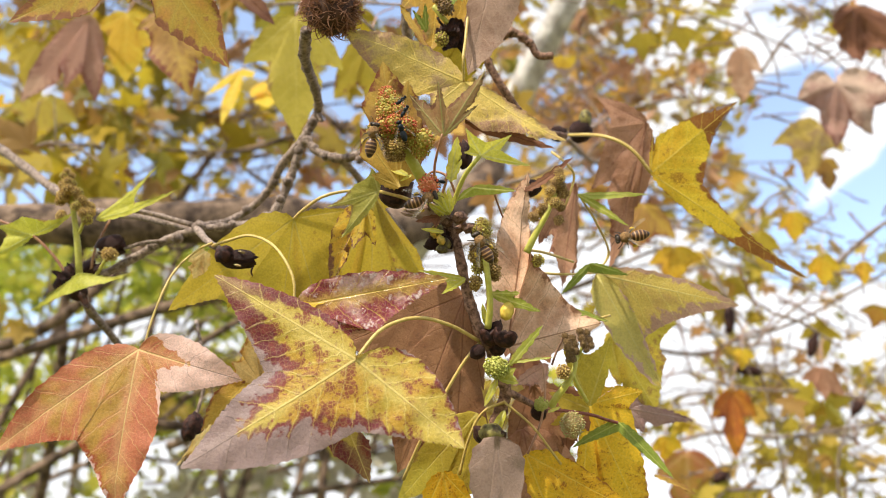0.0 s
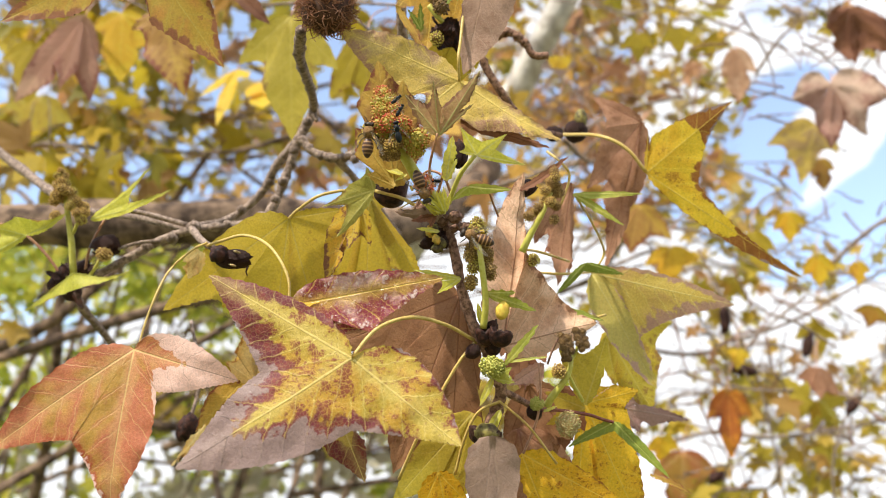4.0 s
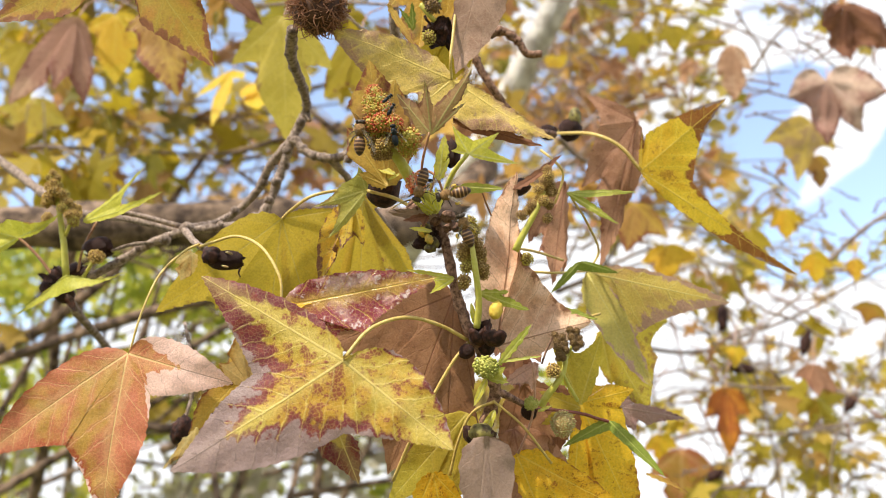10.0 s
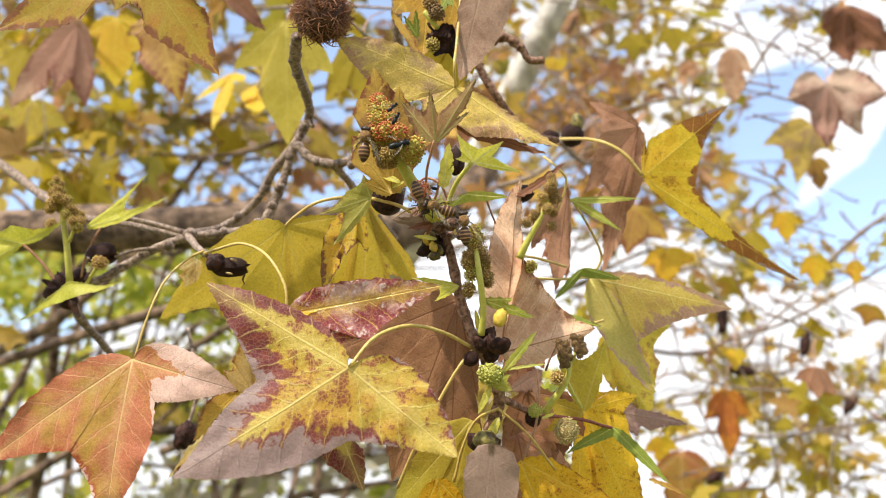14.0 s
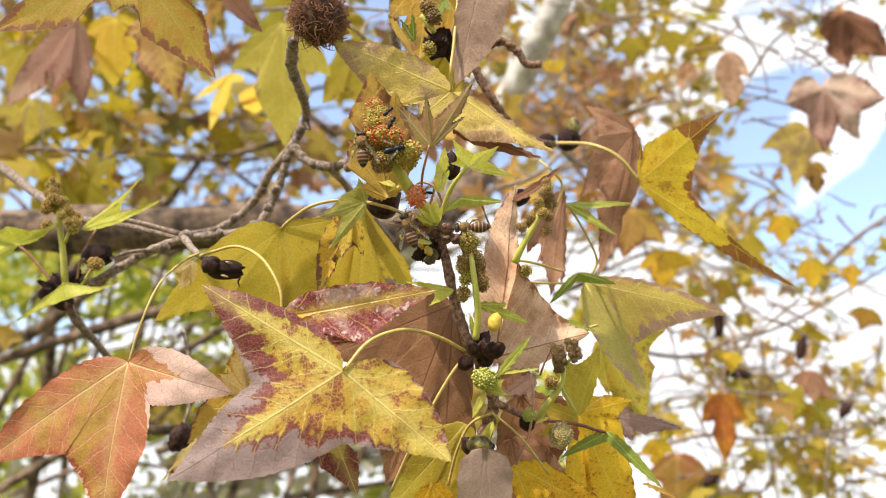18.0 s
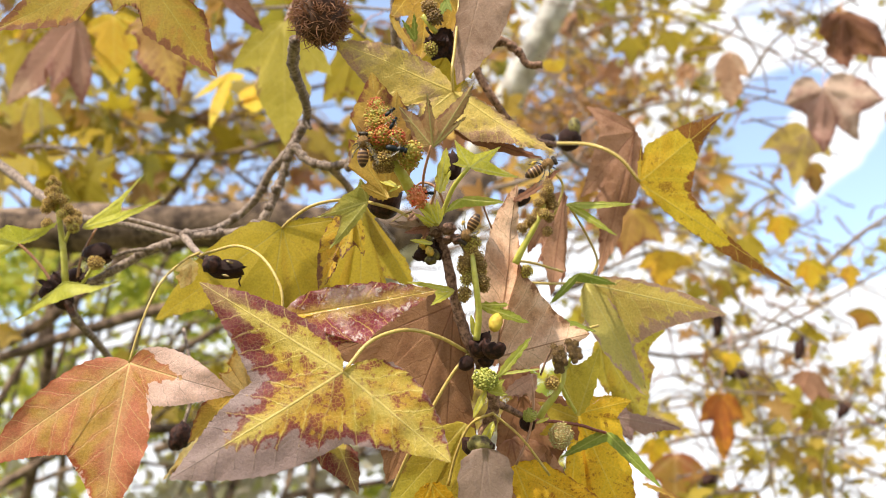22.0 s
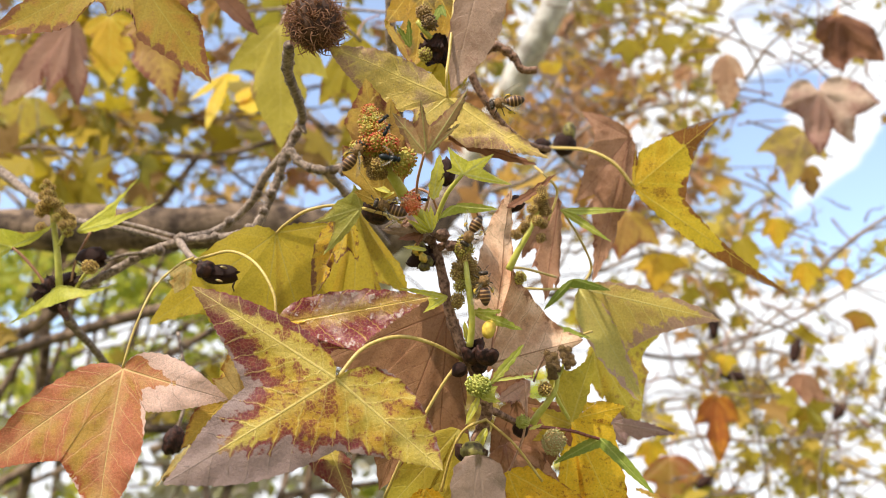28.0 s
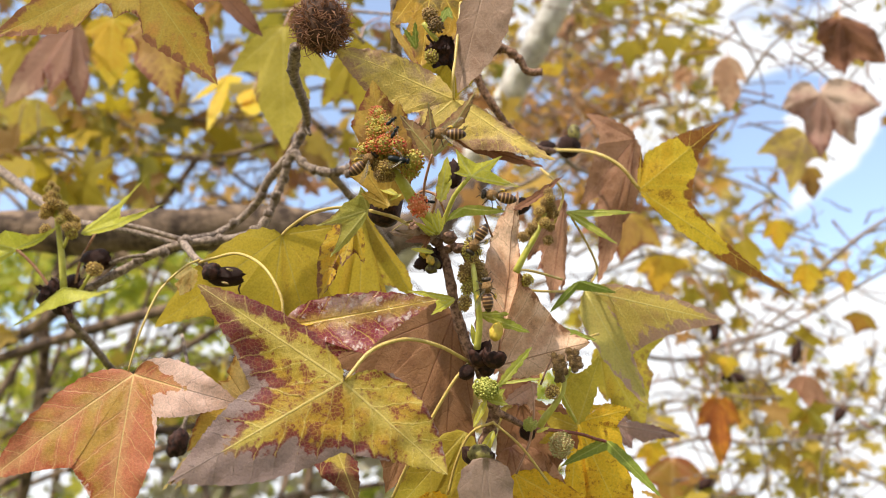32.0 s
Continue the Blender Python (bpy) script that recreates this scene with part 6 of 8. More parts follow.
tube("catkin_stalk", [(0.059, 0.3495, 1.6705), (0.062, 0.3474, 1.6761), (0.0645, 0.3468, 1.6836)], 0.0009, 0.0007, PETIOLE_GREEN, front, 7, 0.05, 5)
tube("petiole", [(0.058, 0.3486, 1.6644), (0.0613, 0.3528, 1.659), (0.0656, 0.3581, 1.6534)], 0.0007, 0.0009, PETIOLE_GREEN, front, 6)
tube("petiole", [(0.0536, 0.3432, 1.6817), (0.0503, 0.3455, 1.6756), (0.0479, 0.3479, 1.6691)], 0.0006, 0.0005, STEM, front, 6)
floret((0.0527, 0.3451, 1.6653), 0.0034, "gold", front)
blob("bud", (0.0248, 0.3196, 1.6874), (0.0031, 0.0031, 0.0042), YELLOW_BUD, front, 37, 0.22, 4.5, (0, 12, 0), "smooth yellow bud")
floret((0.0201, 0.3265, 1.6633), 0.0052, "lime", front, "pale green floret ball")
floret((0.0572, 0.3538, 1.642), 0.0058, "cream", front, "pale cream floret ball")
floret((0.0419, 0.3463, 1.6503), 0.0030, "lime", front)
floret((-0.0107, 0.3008, 1.7406), 0.0047, "scarlet", front, "bright red floret ball")
tube("catkin_stalk", [(-0.0016, 0.3114, 1.7322), (-0.0057, 0.308, 1.7358), (-0.0089, 0.3037, 1.7386)], 0.0024, 0.0026, PETIOLE_GREEN, front, 9, 0.12, 4)
tube("bract_thread", [(-0.0133, 0.3059, 1.7354), (-0.0176, 0.3056, 1.7336), (-0.0226, 0.3057, 1.7303)], 0.0005, 0.0002, HUSK_EDGE, front, 5)
blob("bud", (0.0034, 0.3133, 1.7302), (0.0034, 0.0034, 0.0032), STEM, front, 36, 0.35, 3.0)
for at, r, key in (((-0.0292, 0.2822, 1.7762), 0.0041, "red"), ((-0.0306, 0.2827, 1.7719), 0.0042, "yellow"), ((-0.0263, 0.2817, 1.7718), 0.0040, "yellow"), ((-0.0297, 0.2823, 1.7671), 0.0045, "yellow"), ((-0.0242, 0.2812, 1.7673), 0.0042, "red"), ((-0.0296, 0.2835, 1.7611), 0.0047, "red"), ((-0.0254, 0.2806, 1.7605), 0.0048, "red"), ((-0.02, 0.2809, 1.7596), 0.0049, "red"), ((-0.0288, 0.2867, 1.7584), 0.0044, "yellow"), ((-0.0128, 0.2849, 1.7546), 0.0054, "yellow"), ((-0.0174, 0.2874, 1.7565), 0.0048, "yellow"), ((-0.0144, 0.2891, 1.7518), 0.0042, "yellow"), ((-0.0288, 0.2879, 1.7551), 0.0038, "brown"), ((-0.0247, 0.284, 1.7513), 0.0036, "gold"), ((-0.0223, 0.2879, 1.7551), 0.0036, "brown"), ((-0.0349, 0.2895, 1.7622), 0.0038, "yellow"), ((-0.0271, 0.288, 1.7491), 0.0034, "brown"), ((-0.0238, 0.2898, 1.75), 0.0032, "brown")):
    floret(at, r * 0.88, key, front)
tube("catkin_stalk", [(-0.0108, 0.3071, 1.741), (-0.0175, 0.2966, 1.749), (-0.0236, 0.2913, 1.7575), (-0.0283, 0.2869, 1.775)], 0.0030, 0.0016, PETIOLE_GREEN, front, 8, 0.1)

# ---- the sprig above ----
upper = thing("sweetgum_sprig", (0.0202, 0.3209, 1.8839), "overhanging sprig with mottled, brown and yellow leaves", "branch")
leaf((0.0057, 0.3222, 1.8092), [(0.0543, 0.3259, 1.7737), (-0.0121, 0.3249, 1.7936), (-0.0554, 0.3071, 1.8296)], LEAF["mottled"], upper, "leaf", "long mottled olive and brown leaf", notch=[(0.0152, 0.3265, 1.7835), (-0.0223, 0.3229, 1.7989)], wide=[(0.09, 0.10), 0.25, (0.24, 0.17)], full=0.55, ear=1.0, fine=36, rings=16, crease=0.06, wave=0.07, seed=31, zones=[(0.14, 0.0), (0.1, 0.0), (0.04, 0.0)], curls=[(0.002, -0.004, 0.002), (0, 0, 0), (0, 0, 0)])
leaf((0.0063, 0.331, 1.7913), [(0.0155, 0.3283, 1.7957), (0.0515, 0.3314, 1.776)], LEAF["umber"], upper, "leaf_curl", "brown rolled leaf edge", notch=[(0.0223, 0.3302, 1.785)], wide=[(0.2, 0.2), (0.08, 0.10)], fine=18, rings=8, crease=0.2, wave=0.06, seed=94)
tube("petiole", [(0.0056, 0.3214, 1.8086), (0.005, 0.3138, 1.8175), (0.0063, 0.317, 1.8317), (0.0092, 0.3187, 1.867)], 0.0007, 0.0009, PETIOLE, upper, 6)
leaf((0.0241, 0.306, 1.8811), [(0.0075, 0.3257, 1.8141)], LEAF["fawn"], upper, "leaf", "pinkish brown dried leaf hanging down", crease=0.05, wide=(0.16, 0.29), full=0.5, ear=1.0, fine=30, rings=14, wave=0.05, seed=32)
leaf((-0.0061, 0.3279, 1.894), [(-0.0296, 0.3382, 1.8664), (-0.0122, 0.3421, 1.8416), (0.0154, 0.3382, 1.8521)], LEAF["brindle"], upper, "leaf", "golden leaf with green and brown blotches", notch=[(-0.0226, 0.3407, 1.8539), (0.0018, 0.3387, 1.8509)], wide=0.27, full=0.3, fine=24, rings=10, wave=0.06, seed=33)
leaf((0.0024, 0.3235, 1.8483), [(-0.0102, 0.326, 1.8416), (-0.0053, 0.3258, 1.828), (0.0048, 0.3277, 1.8314)], BLACK, upper, "bud_scale", "ragged black dried bud scale", sinus=[0.6, 0.7], wide=0.3, fine=16, rings=7, wave=0.3, crease=0.3, seed=98)
leaf((0, 0.3254, 1.8319), [(-0.0059, 0.3202, 1.8401), (0.0024, 0.3196, 1.8417)], BLACK, upper, "bud_scale", "ragged black dried bud scale", sinus=0.7, wide=0.3, fine=14, rings=6, wave=0.3, crease=0.3, seed=99)
leaf((0.009, 0.3493, 1.865), [(-0.0135, 0.3559, 1.8475), (0.0026, 0.3626, 1.8294), (0.0164, 0.3583, 1.8409)], LEAF["olive"], upper, "leaf", "green-olive leaf between the larger ones", sinus=0.85, wide=0.3, fine=18, rings=7, seed=95)
leaf((-0.014, 0.3217, 1.8391), [(-0.0216, 0.3176, 1.8501), (-0.015, 0.3139, 1.8515)], LEAF["darkgreen"], upper, "young_leaf", "small fresh green leaf over the golden one", notch=[(-0.0163, 0.3186, 1.8445)], wide=[(0.13, 0.12), (0.12, 0.13)], fine=14, rings=7, crease=0.25, seed=96)
leaf((-0.029, 0.331, 1.8629), [(-0.0125, 0.3348, 1.8357)], LEAF["amber"], upper, "leaf_curl", "curled leaf strip streaked brown and gold", wide=(0.10, 0.11), crease=0.35, wave=0.06, fine=20, rings=8, seed=131)
floret((-0.0042, 0.318, 1.8519), 0.0042, "dark", upper, "withered dark brown floret ball")
floret((-0.0072, 0.3178, 1.8582), 0.0040, "brown", upper, "brown floret ball")
floret((-0.006, 0.3222, 1.8349), 0.0036, "olive", upper, "pale green floret ball")
tube("catkin_stalk", [(-0.0102, 0.3195, 1.8537), (-0.0072, 0.3201, 1.8492), (-0.0031, 0.3226, 1.8454)], 0.0016, 0.0013, PETIOLE_GREEN, upper, 7, 0.06, 4)
tube("petiole", [(-0.0083, 0.3182, 1.8456), (-0.0072, 0.319, 1.8434), (-0.0048, 0.3215, 1.8425)], 0.0008, 0.0006, BLACK, upper, 6)
leaf((0.0018, 0.3138, 1.86), [(-0.0035, 0.3177, 1.8495), (0.0047, 0.3136, 1.852)], LEAF["darkgreen"], upper, "young_leaf", "small fresh green leaf over the golden one", sinus=0.6, wide=0.2, fine=12, rings=6, seed=97)
tube("twig", [(-0.029, 0.3646, 1.9097), (-0.0289, 0.3838, 1.8869), (-0.0254, 0.4108, 1.8718), (-0.0245, 0.444, 1.8401)], 0.0035, 0.0028, TWIG, upper, 8, 0.15)
tube("twig", [(0.0181, 0.371, 1.8644), (0.0228, 0.3752, 1.853), (0.0323, 0.3804, 1.8391), (0.0412, 0.3887, 1.8313), (0.0561, 0.4012, 1.8263), (0.0723, 0.4157, 1.8304)], 0.0026, 0.0018, STEM, upper, 9, 0.18, 6, 0.4)
tube("twig", [(0.0289, 0.3768, 1.8775), (0.0375, 0.376, 1.8794), (0.0468, 0.3782, 1.8736), (0.0523, 0.3809, 1.8665), (0.0613, 0.3809, 1.8665)], 0.0026, 0.0022, STEM, upper, 9, 0.2, 6, 0.5)
corner = thing("sweetgum_sprig", (-0.1687, 0.3347, 1.9042), "overhanging sprig with red-edged yellow leaves", "branch")
leaf((-0.1501, 0.2873, 1.8594), [(-0.2135, 0.2913, 1.8203), (-0.1589, 0.2919, 1.8329), (-0.1098, 0.3073, 1.8059), (-0.1059, 0.2927, 1.8452)], LEAF["rusty"], corner, "leaf", "yellow-olive leaf edged with rusty red", sinus=[0.75, 0.75, 0.7], wide=[0.2, 0.3, 0.2, 0.2], fine=28, rings=10, seed=34)
leaf((-0.1548, 0.4038, 1.9478), [(-0.1211, 0.4161, 1.9147), (-0.1318, 0.4051, 1.9442)], LEAF["umber"], corner, "leaf", "rusty leaf tip", wide=0.18, fine=16, rings=7, seed=35)
tube("petiole", [(-0.1501, 0.2873, 1.8594), (-0.1446, 0.2811, 1.8762)], 0.0012, 0.0014, PETIOLE, corner, 6)

# ---- the sprig to the right ----
right = thing("sweetgum_sprig", (0.077, 0.442, 1.8455), "side sprig with a bright yellow leaf and olive leaves", "branch")
leaf((0.12, 0.4015, 1.7971), [(0.1202, 0.3906, 1.8177), (0.166, 0.3732, 1.83), (0.2111, 0.4149, 1.7355)], LEAF["yellow"], right, "leaf", "bright yellow leaf folded along its midrib, tip browned", notch=[(0.1225, 0.3911, 1.8164), (0.15, 0.3994, 1.7882)], wide=[(0.10, 0.05), (0.18, 0.08), (0.0, 0.115)], full=0.4, fine=38, rings=14, crease=0.1, wave=0.03, ear=0.42, teeth=0.0010, seed=41, zones=[(-0.3, -0.5), (-0.16, -0.5), (0.04, -0.5)], hems=[(-0.4, -0.5), (0.14, -0.5)])
tube("petiole", [(0.12, 0.4012, 1.7977), (0.1077, 0.3962, 1.8111), (0.0927, 0.4024, 1.8231), (0.0769, 0.442, 1.8459)], 0.0011, 0.0011, PETIOLE, right, 8)
leaf((0.1238, 0.4127, 1.8385), [(0.0921, 0.4071, 1.8534), (0.0893, 0.4276, 1.7987), (0.1004, 0.4407, 1.7492), (0.1191, 0.4353, 1.7895)], LEAF["rosy"], right, "leaf", "dark brown withered leaf", notch=[(0.0996, 0.4122, 1.8342), (0.0961, 0.4272, 1.7938), (0.1116, 0.4351, 1.7785)], wide=[0.2, 0.2, (0.08, 0.12), 0.2], fine=24, rings=11, crease=0.16, wave=0.08, seed=42)
husk((0.0874, 0.4411, 1.848), (0.007, 0.007, 0.008), right, 22, 30)
husk((0.0749, 0.4593, 1.8564), (0.006, 0.006, 0.006), right, 23, 0)
blob("bud", (0.0904, 0.438, 1.8562), (0.0045, 0.0045, 0.007), BUD_GREEN, right, 8, 0.1)
low = thing("sweetgum_sprig", (0.0728, 0.4167, 1.7418), "side sprig with olive leaves edged with brown", "branch")
leaf((0.0843, 0.4085, 1.7355), [(0.168, 0.4148, 1.7185), (0.1217, 0.4268, 1.6723)], LEAF["sage"], low, "leaf", "olive leaf with reddish brown edges", notch=[(0.1172, 0.4207, 1.7028)], wide=[(0.15, 0.16), (0.02, 0.14)], full=0.2, fine=34, rings=14, crease=0.1, seed=43, zones=[(0.12, 0.0), (-0.04, 0.0)])
leaf((0.0845, 0.4062, 1.7344), [(0.1217, 0.4245, 1.6713)], LEAF["celadon"], low, "leaf", "pale green underside of a folded lobe, pink-edged", wide=(0.20, 0.14), ear=1.0, full=0.2, crease=0.12, wave=0.06, fine=28, rings=12, seed=132)
leaf((0.1015, 0.4593, 1.7137), [(0.1444, 0.4572, 1.7194), (0.1304, 0.4723, 1.6647), (0.1084, 0.4717, 1.6806)], LEAF["speckled"], low, "leaf", "olive-gold leaf speckled brown behind another", notch=[(0.1377, 0.4634, 1.6971), (0.1133, 0.471, 1.6769)], wide=[0.25, (0.3, 0.25), 0.25], full=0.3, fine=26, rings=11, seed=44)
leaf((0.1058, 0.4461, 1.6635), [(0.1112, 0.4428, 1.6723), (0.1459, 0.4486, 1.6568), (0.1159, 0.4511, 1.6502)], LEAF["heather"], low, "leaf", "grey-purple leaf tip", notch=[(0.1153, 0.4454, 1.6654), (0.1234, 0.4501, 1.6527)], wide=[0.3, (0.10, 0.09), 0.3], full=0.2, fine=22, rings=9, crease=0.15, wave=0.06, seed=45)
leaf((0.0744, 0.3734, 1.7293), [(0.0962, 0.3803, 1.7252), (0.0579, 0.3746, 1.712)], LEAF["darkgreen"], low, "young_leaf", "arching green young leaf", notch=[(0.0732, 0.3749, 1.7253)], wide=[(0.10, 0.12), (0.12, 0.12)], teeth=0.0004, fine=18, rings=8, crease=0.25, seed=46)
leaf((0.0697, 0.3741, 1.7704), [(0.1066, 0.3649, 1.7665), (0.0962, 0.371, 1.7502)], LEAF["moss"], low, "young_leaf", "green young leaf", notch=[(0.0777, 0.3713, 1.7664)], crease=0.35, wide=[(0.05, 0.07), (0.07, 0.08)], teeth=0.0005, fine=18, rings=8, seed=47)
for pts in (((0.0716, 0.3746, 1.7689), (0.0824, 0.3888, 1.7594), (0.0916, 0.4038, 1.7478), (0.0877, 0.4073, 1.7386)), ((0.0616, 0.367, 1.7605), (0.0662, 0.3617, 1.7748), (0.0616, 0.359, 1.782), (0.0567, 0.3747, 1.7971)), ((0.0478, 0.3799, 1.726), (0.0647, 0.3896, 1.7286), (0.085, 0.4082, 1.7361)), ((0.057, 0.3584, 1.698), (0.0669, 0.3599, 1.694), (0.0818, 0.3686, 1.6993))):
    tube("petiole", pts, 0.0007, 0.0008, PETIOLE, low, 6)
leaf((0.057, 0.3579, 1.6993), [(0.066, 0.356, 1.6901), (0.0778, 0.355, 1.6927)], LEAF["darkgreen"], low, "young_leaf", "small dark young leaf", sinus=0.7, wide=0.14, fine=12, rings=6, seed=48)
leaf((0.1192, 0.4496, 1.6256), [(0.1426, 0.4482, 1.6149)], LEAF["amber"], low, "leaf_curl", "curled orange-brown leaf rim", wide=(0.05, 0.12), crease=0.4, wave=0.08, fine=18, rings=7, seed=127)

# ---- single leaves further back ----


def hung_leaf(base, tips, material, label, reach=1.0, **shape):
    top = thing("hanging_leaf", base, label, "leaf", "leaves behind")
    leaf(base, tips, material, top, "blade", **shape)
    end = Vector(base) + Vector((0.02, 0.02, 0.045))
    tube("petiole", [base, Vector(base) + Vector((0.006, 0.006, 0.025)), end], 0.0008, 0.0009, PETIOLE_PINK, top, 6)
    rng = random.Random(shape["seed"])
    way = Vector((rng.uniform(0.6, 1.0) * rng.choice((-1, 1)), rng.uniform(-0.2, 0.6), rng.uniform(0.1, 0.7))) * (0.11 * reach)
    tube("twig", [end - way * 0.6, end + Vector((0, 0, 0.004)), end + way * 0.7 + Vector((0, 0, 0.008)), end + way * 1.6], 0.0013, 0.0022, TWIG, top, 6, 0.15, 4, 0.4)


hung_leaf((-0.1326, 0.5132, 1.9978), [(-0.1768, 0.5273, 1.96), (-0.129, 0.5409, 1.8951), (-0.0922, 0.529, 1.9555)], LEAF["pale"], "pale yellow-olive leaf hanging from the twig", sinus=0.7, wide=0.24, seed=51, crease=0.05)
hung_leaf((-0.0828, 0.6258, 2.0678), [(-0.1201, 0.65, 2.0032), (-0.0828, 0.652, 1.9978), (-0.054, 0.6379, 2.0355)], LEAF["olive"], "green-olive leaf behind the seed ball", sinus=0.75, wide=0.25, seed=52)
hung_leaf((-0.4195, 0.7035, 2.1454), [(-0.501, 0.7389, 2.0508), (-0.4436, 0.7246, 2.0606), (-0.413, 0.7389, 2.0508), (-0.408, 0.7291, 2.1055)], LEAF["clay"], "pinkish brown dead leaf", sinus=0.7, wide=0.2, seed=53)
hung_leaf((-0.4216, 0.785, 2.213), [(-0.4616, 0.7927, 2.1925), (-0.4171, 0.8083, 2.1222), (-0.3757, 0.8016, 2.1687), (-0.3888, 0.7876, 2.2062)], LEAF["lemon"], "clear yellow leaf beside a brown one", sinus=0.7, wide=0.3, seed=54)
hung_leaf((0.5732, 0.9438, 2.2167), [(0.5125, 0.9521, 2.1946), (0.5733, 0.9775, 2.1266), (0.6306, 0.9704, 2.1456), (0.6643, 0.9491, 2.2025)], LEAF["dusk"], "large brown dead leaf against the sky", notch=[(0.5496, 0.958, 2.1788), (0.5935, 0.9592, 2.1756), (0.6272, 0.9556, 2.1851)], wide=[(0.5, 0.35), 0.22, 0.22, (0.3, 0.4)], full=0.6, ear=1.1, seed=55, crease=-0.4, wave=0.16, reach=0.4)
hung_leaf((0.6246, 1.0974, 2.2343), [(0.5422, 1.1094, 2.202), (0.5978, 1.1329, 2.1392), (0.6649, 1.1141, 2.1895)], LEAF["mottled"], "ochre leaf against the sky", notch=[(0.5748, 1.1175, 2.1805), (0.6284, 1.1148, 2.1877)], wide=[(0.3, 0.12), 0.2, (0.12, 0.3)], ear=1.1, seed=56)
hung_leaf((0.6434, 1.1347, 2.1915), [(0.6288, 1.1466, 2.1596), (0.6502, 1.1545, 2.1387), (0.6677, 1.1415, 2.1733)], LEAF["amber"], "small golden-brown leaf against the sky", sinus=0.8, wide=0.35, seed=57)
hung_leaf((0.47, 1.0093, 2.3269), [(0.447, 1.0271, 2.2795), (0.4746, 1.0416, 2.2408), (0.5021, 1.0238, 2.2882)], LEAF["tan"], "curled tan dead leaf", sinus=0.8, wide=0.3, seed=58)
hung_leaf((0.4407, 1.1547, 1.7956), [(0.409, 1.1701, 1.7543), (0.4421, 1.182, 1.6941), (0.4777, 1.1689, 1.7576)], LEAF["orange"], "orange leaf hanging from a thin twig", notch=[(0.4234, 1.171, 1.7406), (0.4602, 1.1716, 1.739)], wide=[0.28, (0.16, 0.2), 0.28], full=0.4, ear=1.1, crease=0.3, seed=59)
hung_leaf((0.5456, 0.8221, 2.2568), [(0.5104, 0.8323, 2.2295), (0.5502, 0.8494, 2.1836), (0.6085, 0.843, 2.2008)], LEAF["umber"], "dark brown dead leaf", notch=[(0.5288, 0.8403, 2.208), (0.5794, 0.843, 2.2008)], wide=[(0.45, 0.3), 0.25, (0.3, 0.4)], full=0.5, seed=60, crease=-0.35, wave=0.2, reach=0.4)
hung_leaf((0.3881, 1.2397, 1.7111), [(0.3366, 1.2545, 1.6714), (0.3872, 1.2799, 1.6034), (0.4452, 1.2551, 1.6697)], LEAF["red"], "dull red leaf among the low twigs", sinus=0.75, wide=0.3, seed=61)
hung_leaf((0.3826, 1.3332, 1.7464), [(0.3547, 1.3437, 1.7184), (0.3836, 1.343, 1.6916), (0.4145, 1.3416, 1.724)], LEAF["lemon"], "yellow leaf low against the sky", sinus=0.75, wide=0.32, seed=126, reach=0.4)
hung_leaf((-0.3079, 0.9209, 2.2209), [(-0.3465, 0.8915, 2.1567), (-0.3111, 0.8707, 2.0981), (-0.2806, 0.8907, 2.1874), (-0.2963, 0.9215, 2.2193)], LEAF["lemon"], "glowing orange-yellow leaf in the sun", sinus=[0.35, 0.35, 0.8], wide=[0.16, 0.12, 0.25, 0.25], seed=81)
hung_leaf((-0.2395, 0.8156, 2.1312), [(-0.2442, 0.7795, 2.0851), (-0.2199, 0.7669, 2.0617), (-0.2083, 0.778, 2.089)], LEAF["lemon"], "small glowing yellow leaf", sinus=0.75, wide=0.3, seed=82)
hung_leaf((0.2003, 1.1001, 2.3698), [(0.1634, 1.1064, 2.353), (0.2003, 1.1133, 2.3343), (0.2311, 1.105, 2.3567)], LEAF["yellow"], "bright yellow leaf before the pale limb", sinus=0.75, wide=0.32, seed=83)
hung_leaf((0.3476, 1.1265, 2.442), [(0.3166, 1.1373, 2.4129), (0.3497, 1.1453, 2.3916), (0.3787, 1.1355, 2.4178)], LEAF["olive"], "yellow-green leaf on a high twig", sinus=0.7, wide=0.3, seed=84)
hung_leaf((0.4356, 1.1644, 2.4833), [(0.4034, 1.1749, 2.4551), (0.441, 1.1832, 2.433), (0.47, 1.1704, 2.4672)], LEAF["olive"], "yellow-green leaf on a high twig", sinus=0.7, wide=0.3, seed=85)
hung_leaf((0.6839, 1.3112, 1.9478), [(0.6373, 1.3221, 1.9187), (0.6663, 1.3076, 1.9575), (0.718, 1.3221, 1.9187), (0.6891, 1.333, 1.8896)], LEAF["olive"], "green-yellow leaf against white sky", sinus=0.6, wide=0.26, seed=86)
hung_leaf((0.8112, 1.3485, 1.9908), [(0.7736, 1.3523, 1.9807), (0.8004, 1.3636, 1.9506), (0.8434, 1.3598, 1.9606)], LEAF["rusty"], "yellow-brown leaf against white sky", sinus=0.7, wide=0.3, seed=87)
hung_leaf((0.2482, 0.8705, 1.9846), [(0.2068, 0.8794, 1.9607), (0.2334, 0.8833, 1.9218), (0.2898, 0.8858, 1.9437)], LEAF["amber"], "golden leaf behind the bright yellow one", sinus=0.7, wide=0.3, seed=111, reach=0.4)
hung_leaf((0.3187, 0.9833, 1.9685), [(0.2824, 0.9917, 1.9459), (0.3092, 0.994, 1.9113), (0.3589, 0.9895, 1.9519)], LEAF["marigold"], "yellow leaf behind the side sprig", sinus=0.7, wide=0.3, seed=112, reach=0.4)
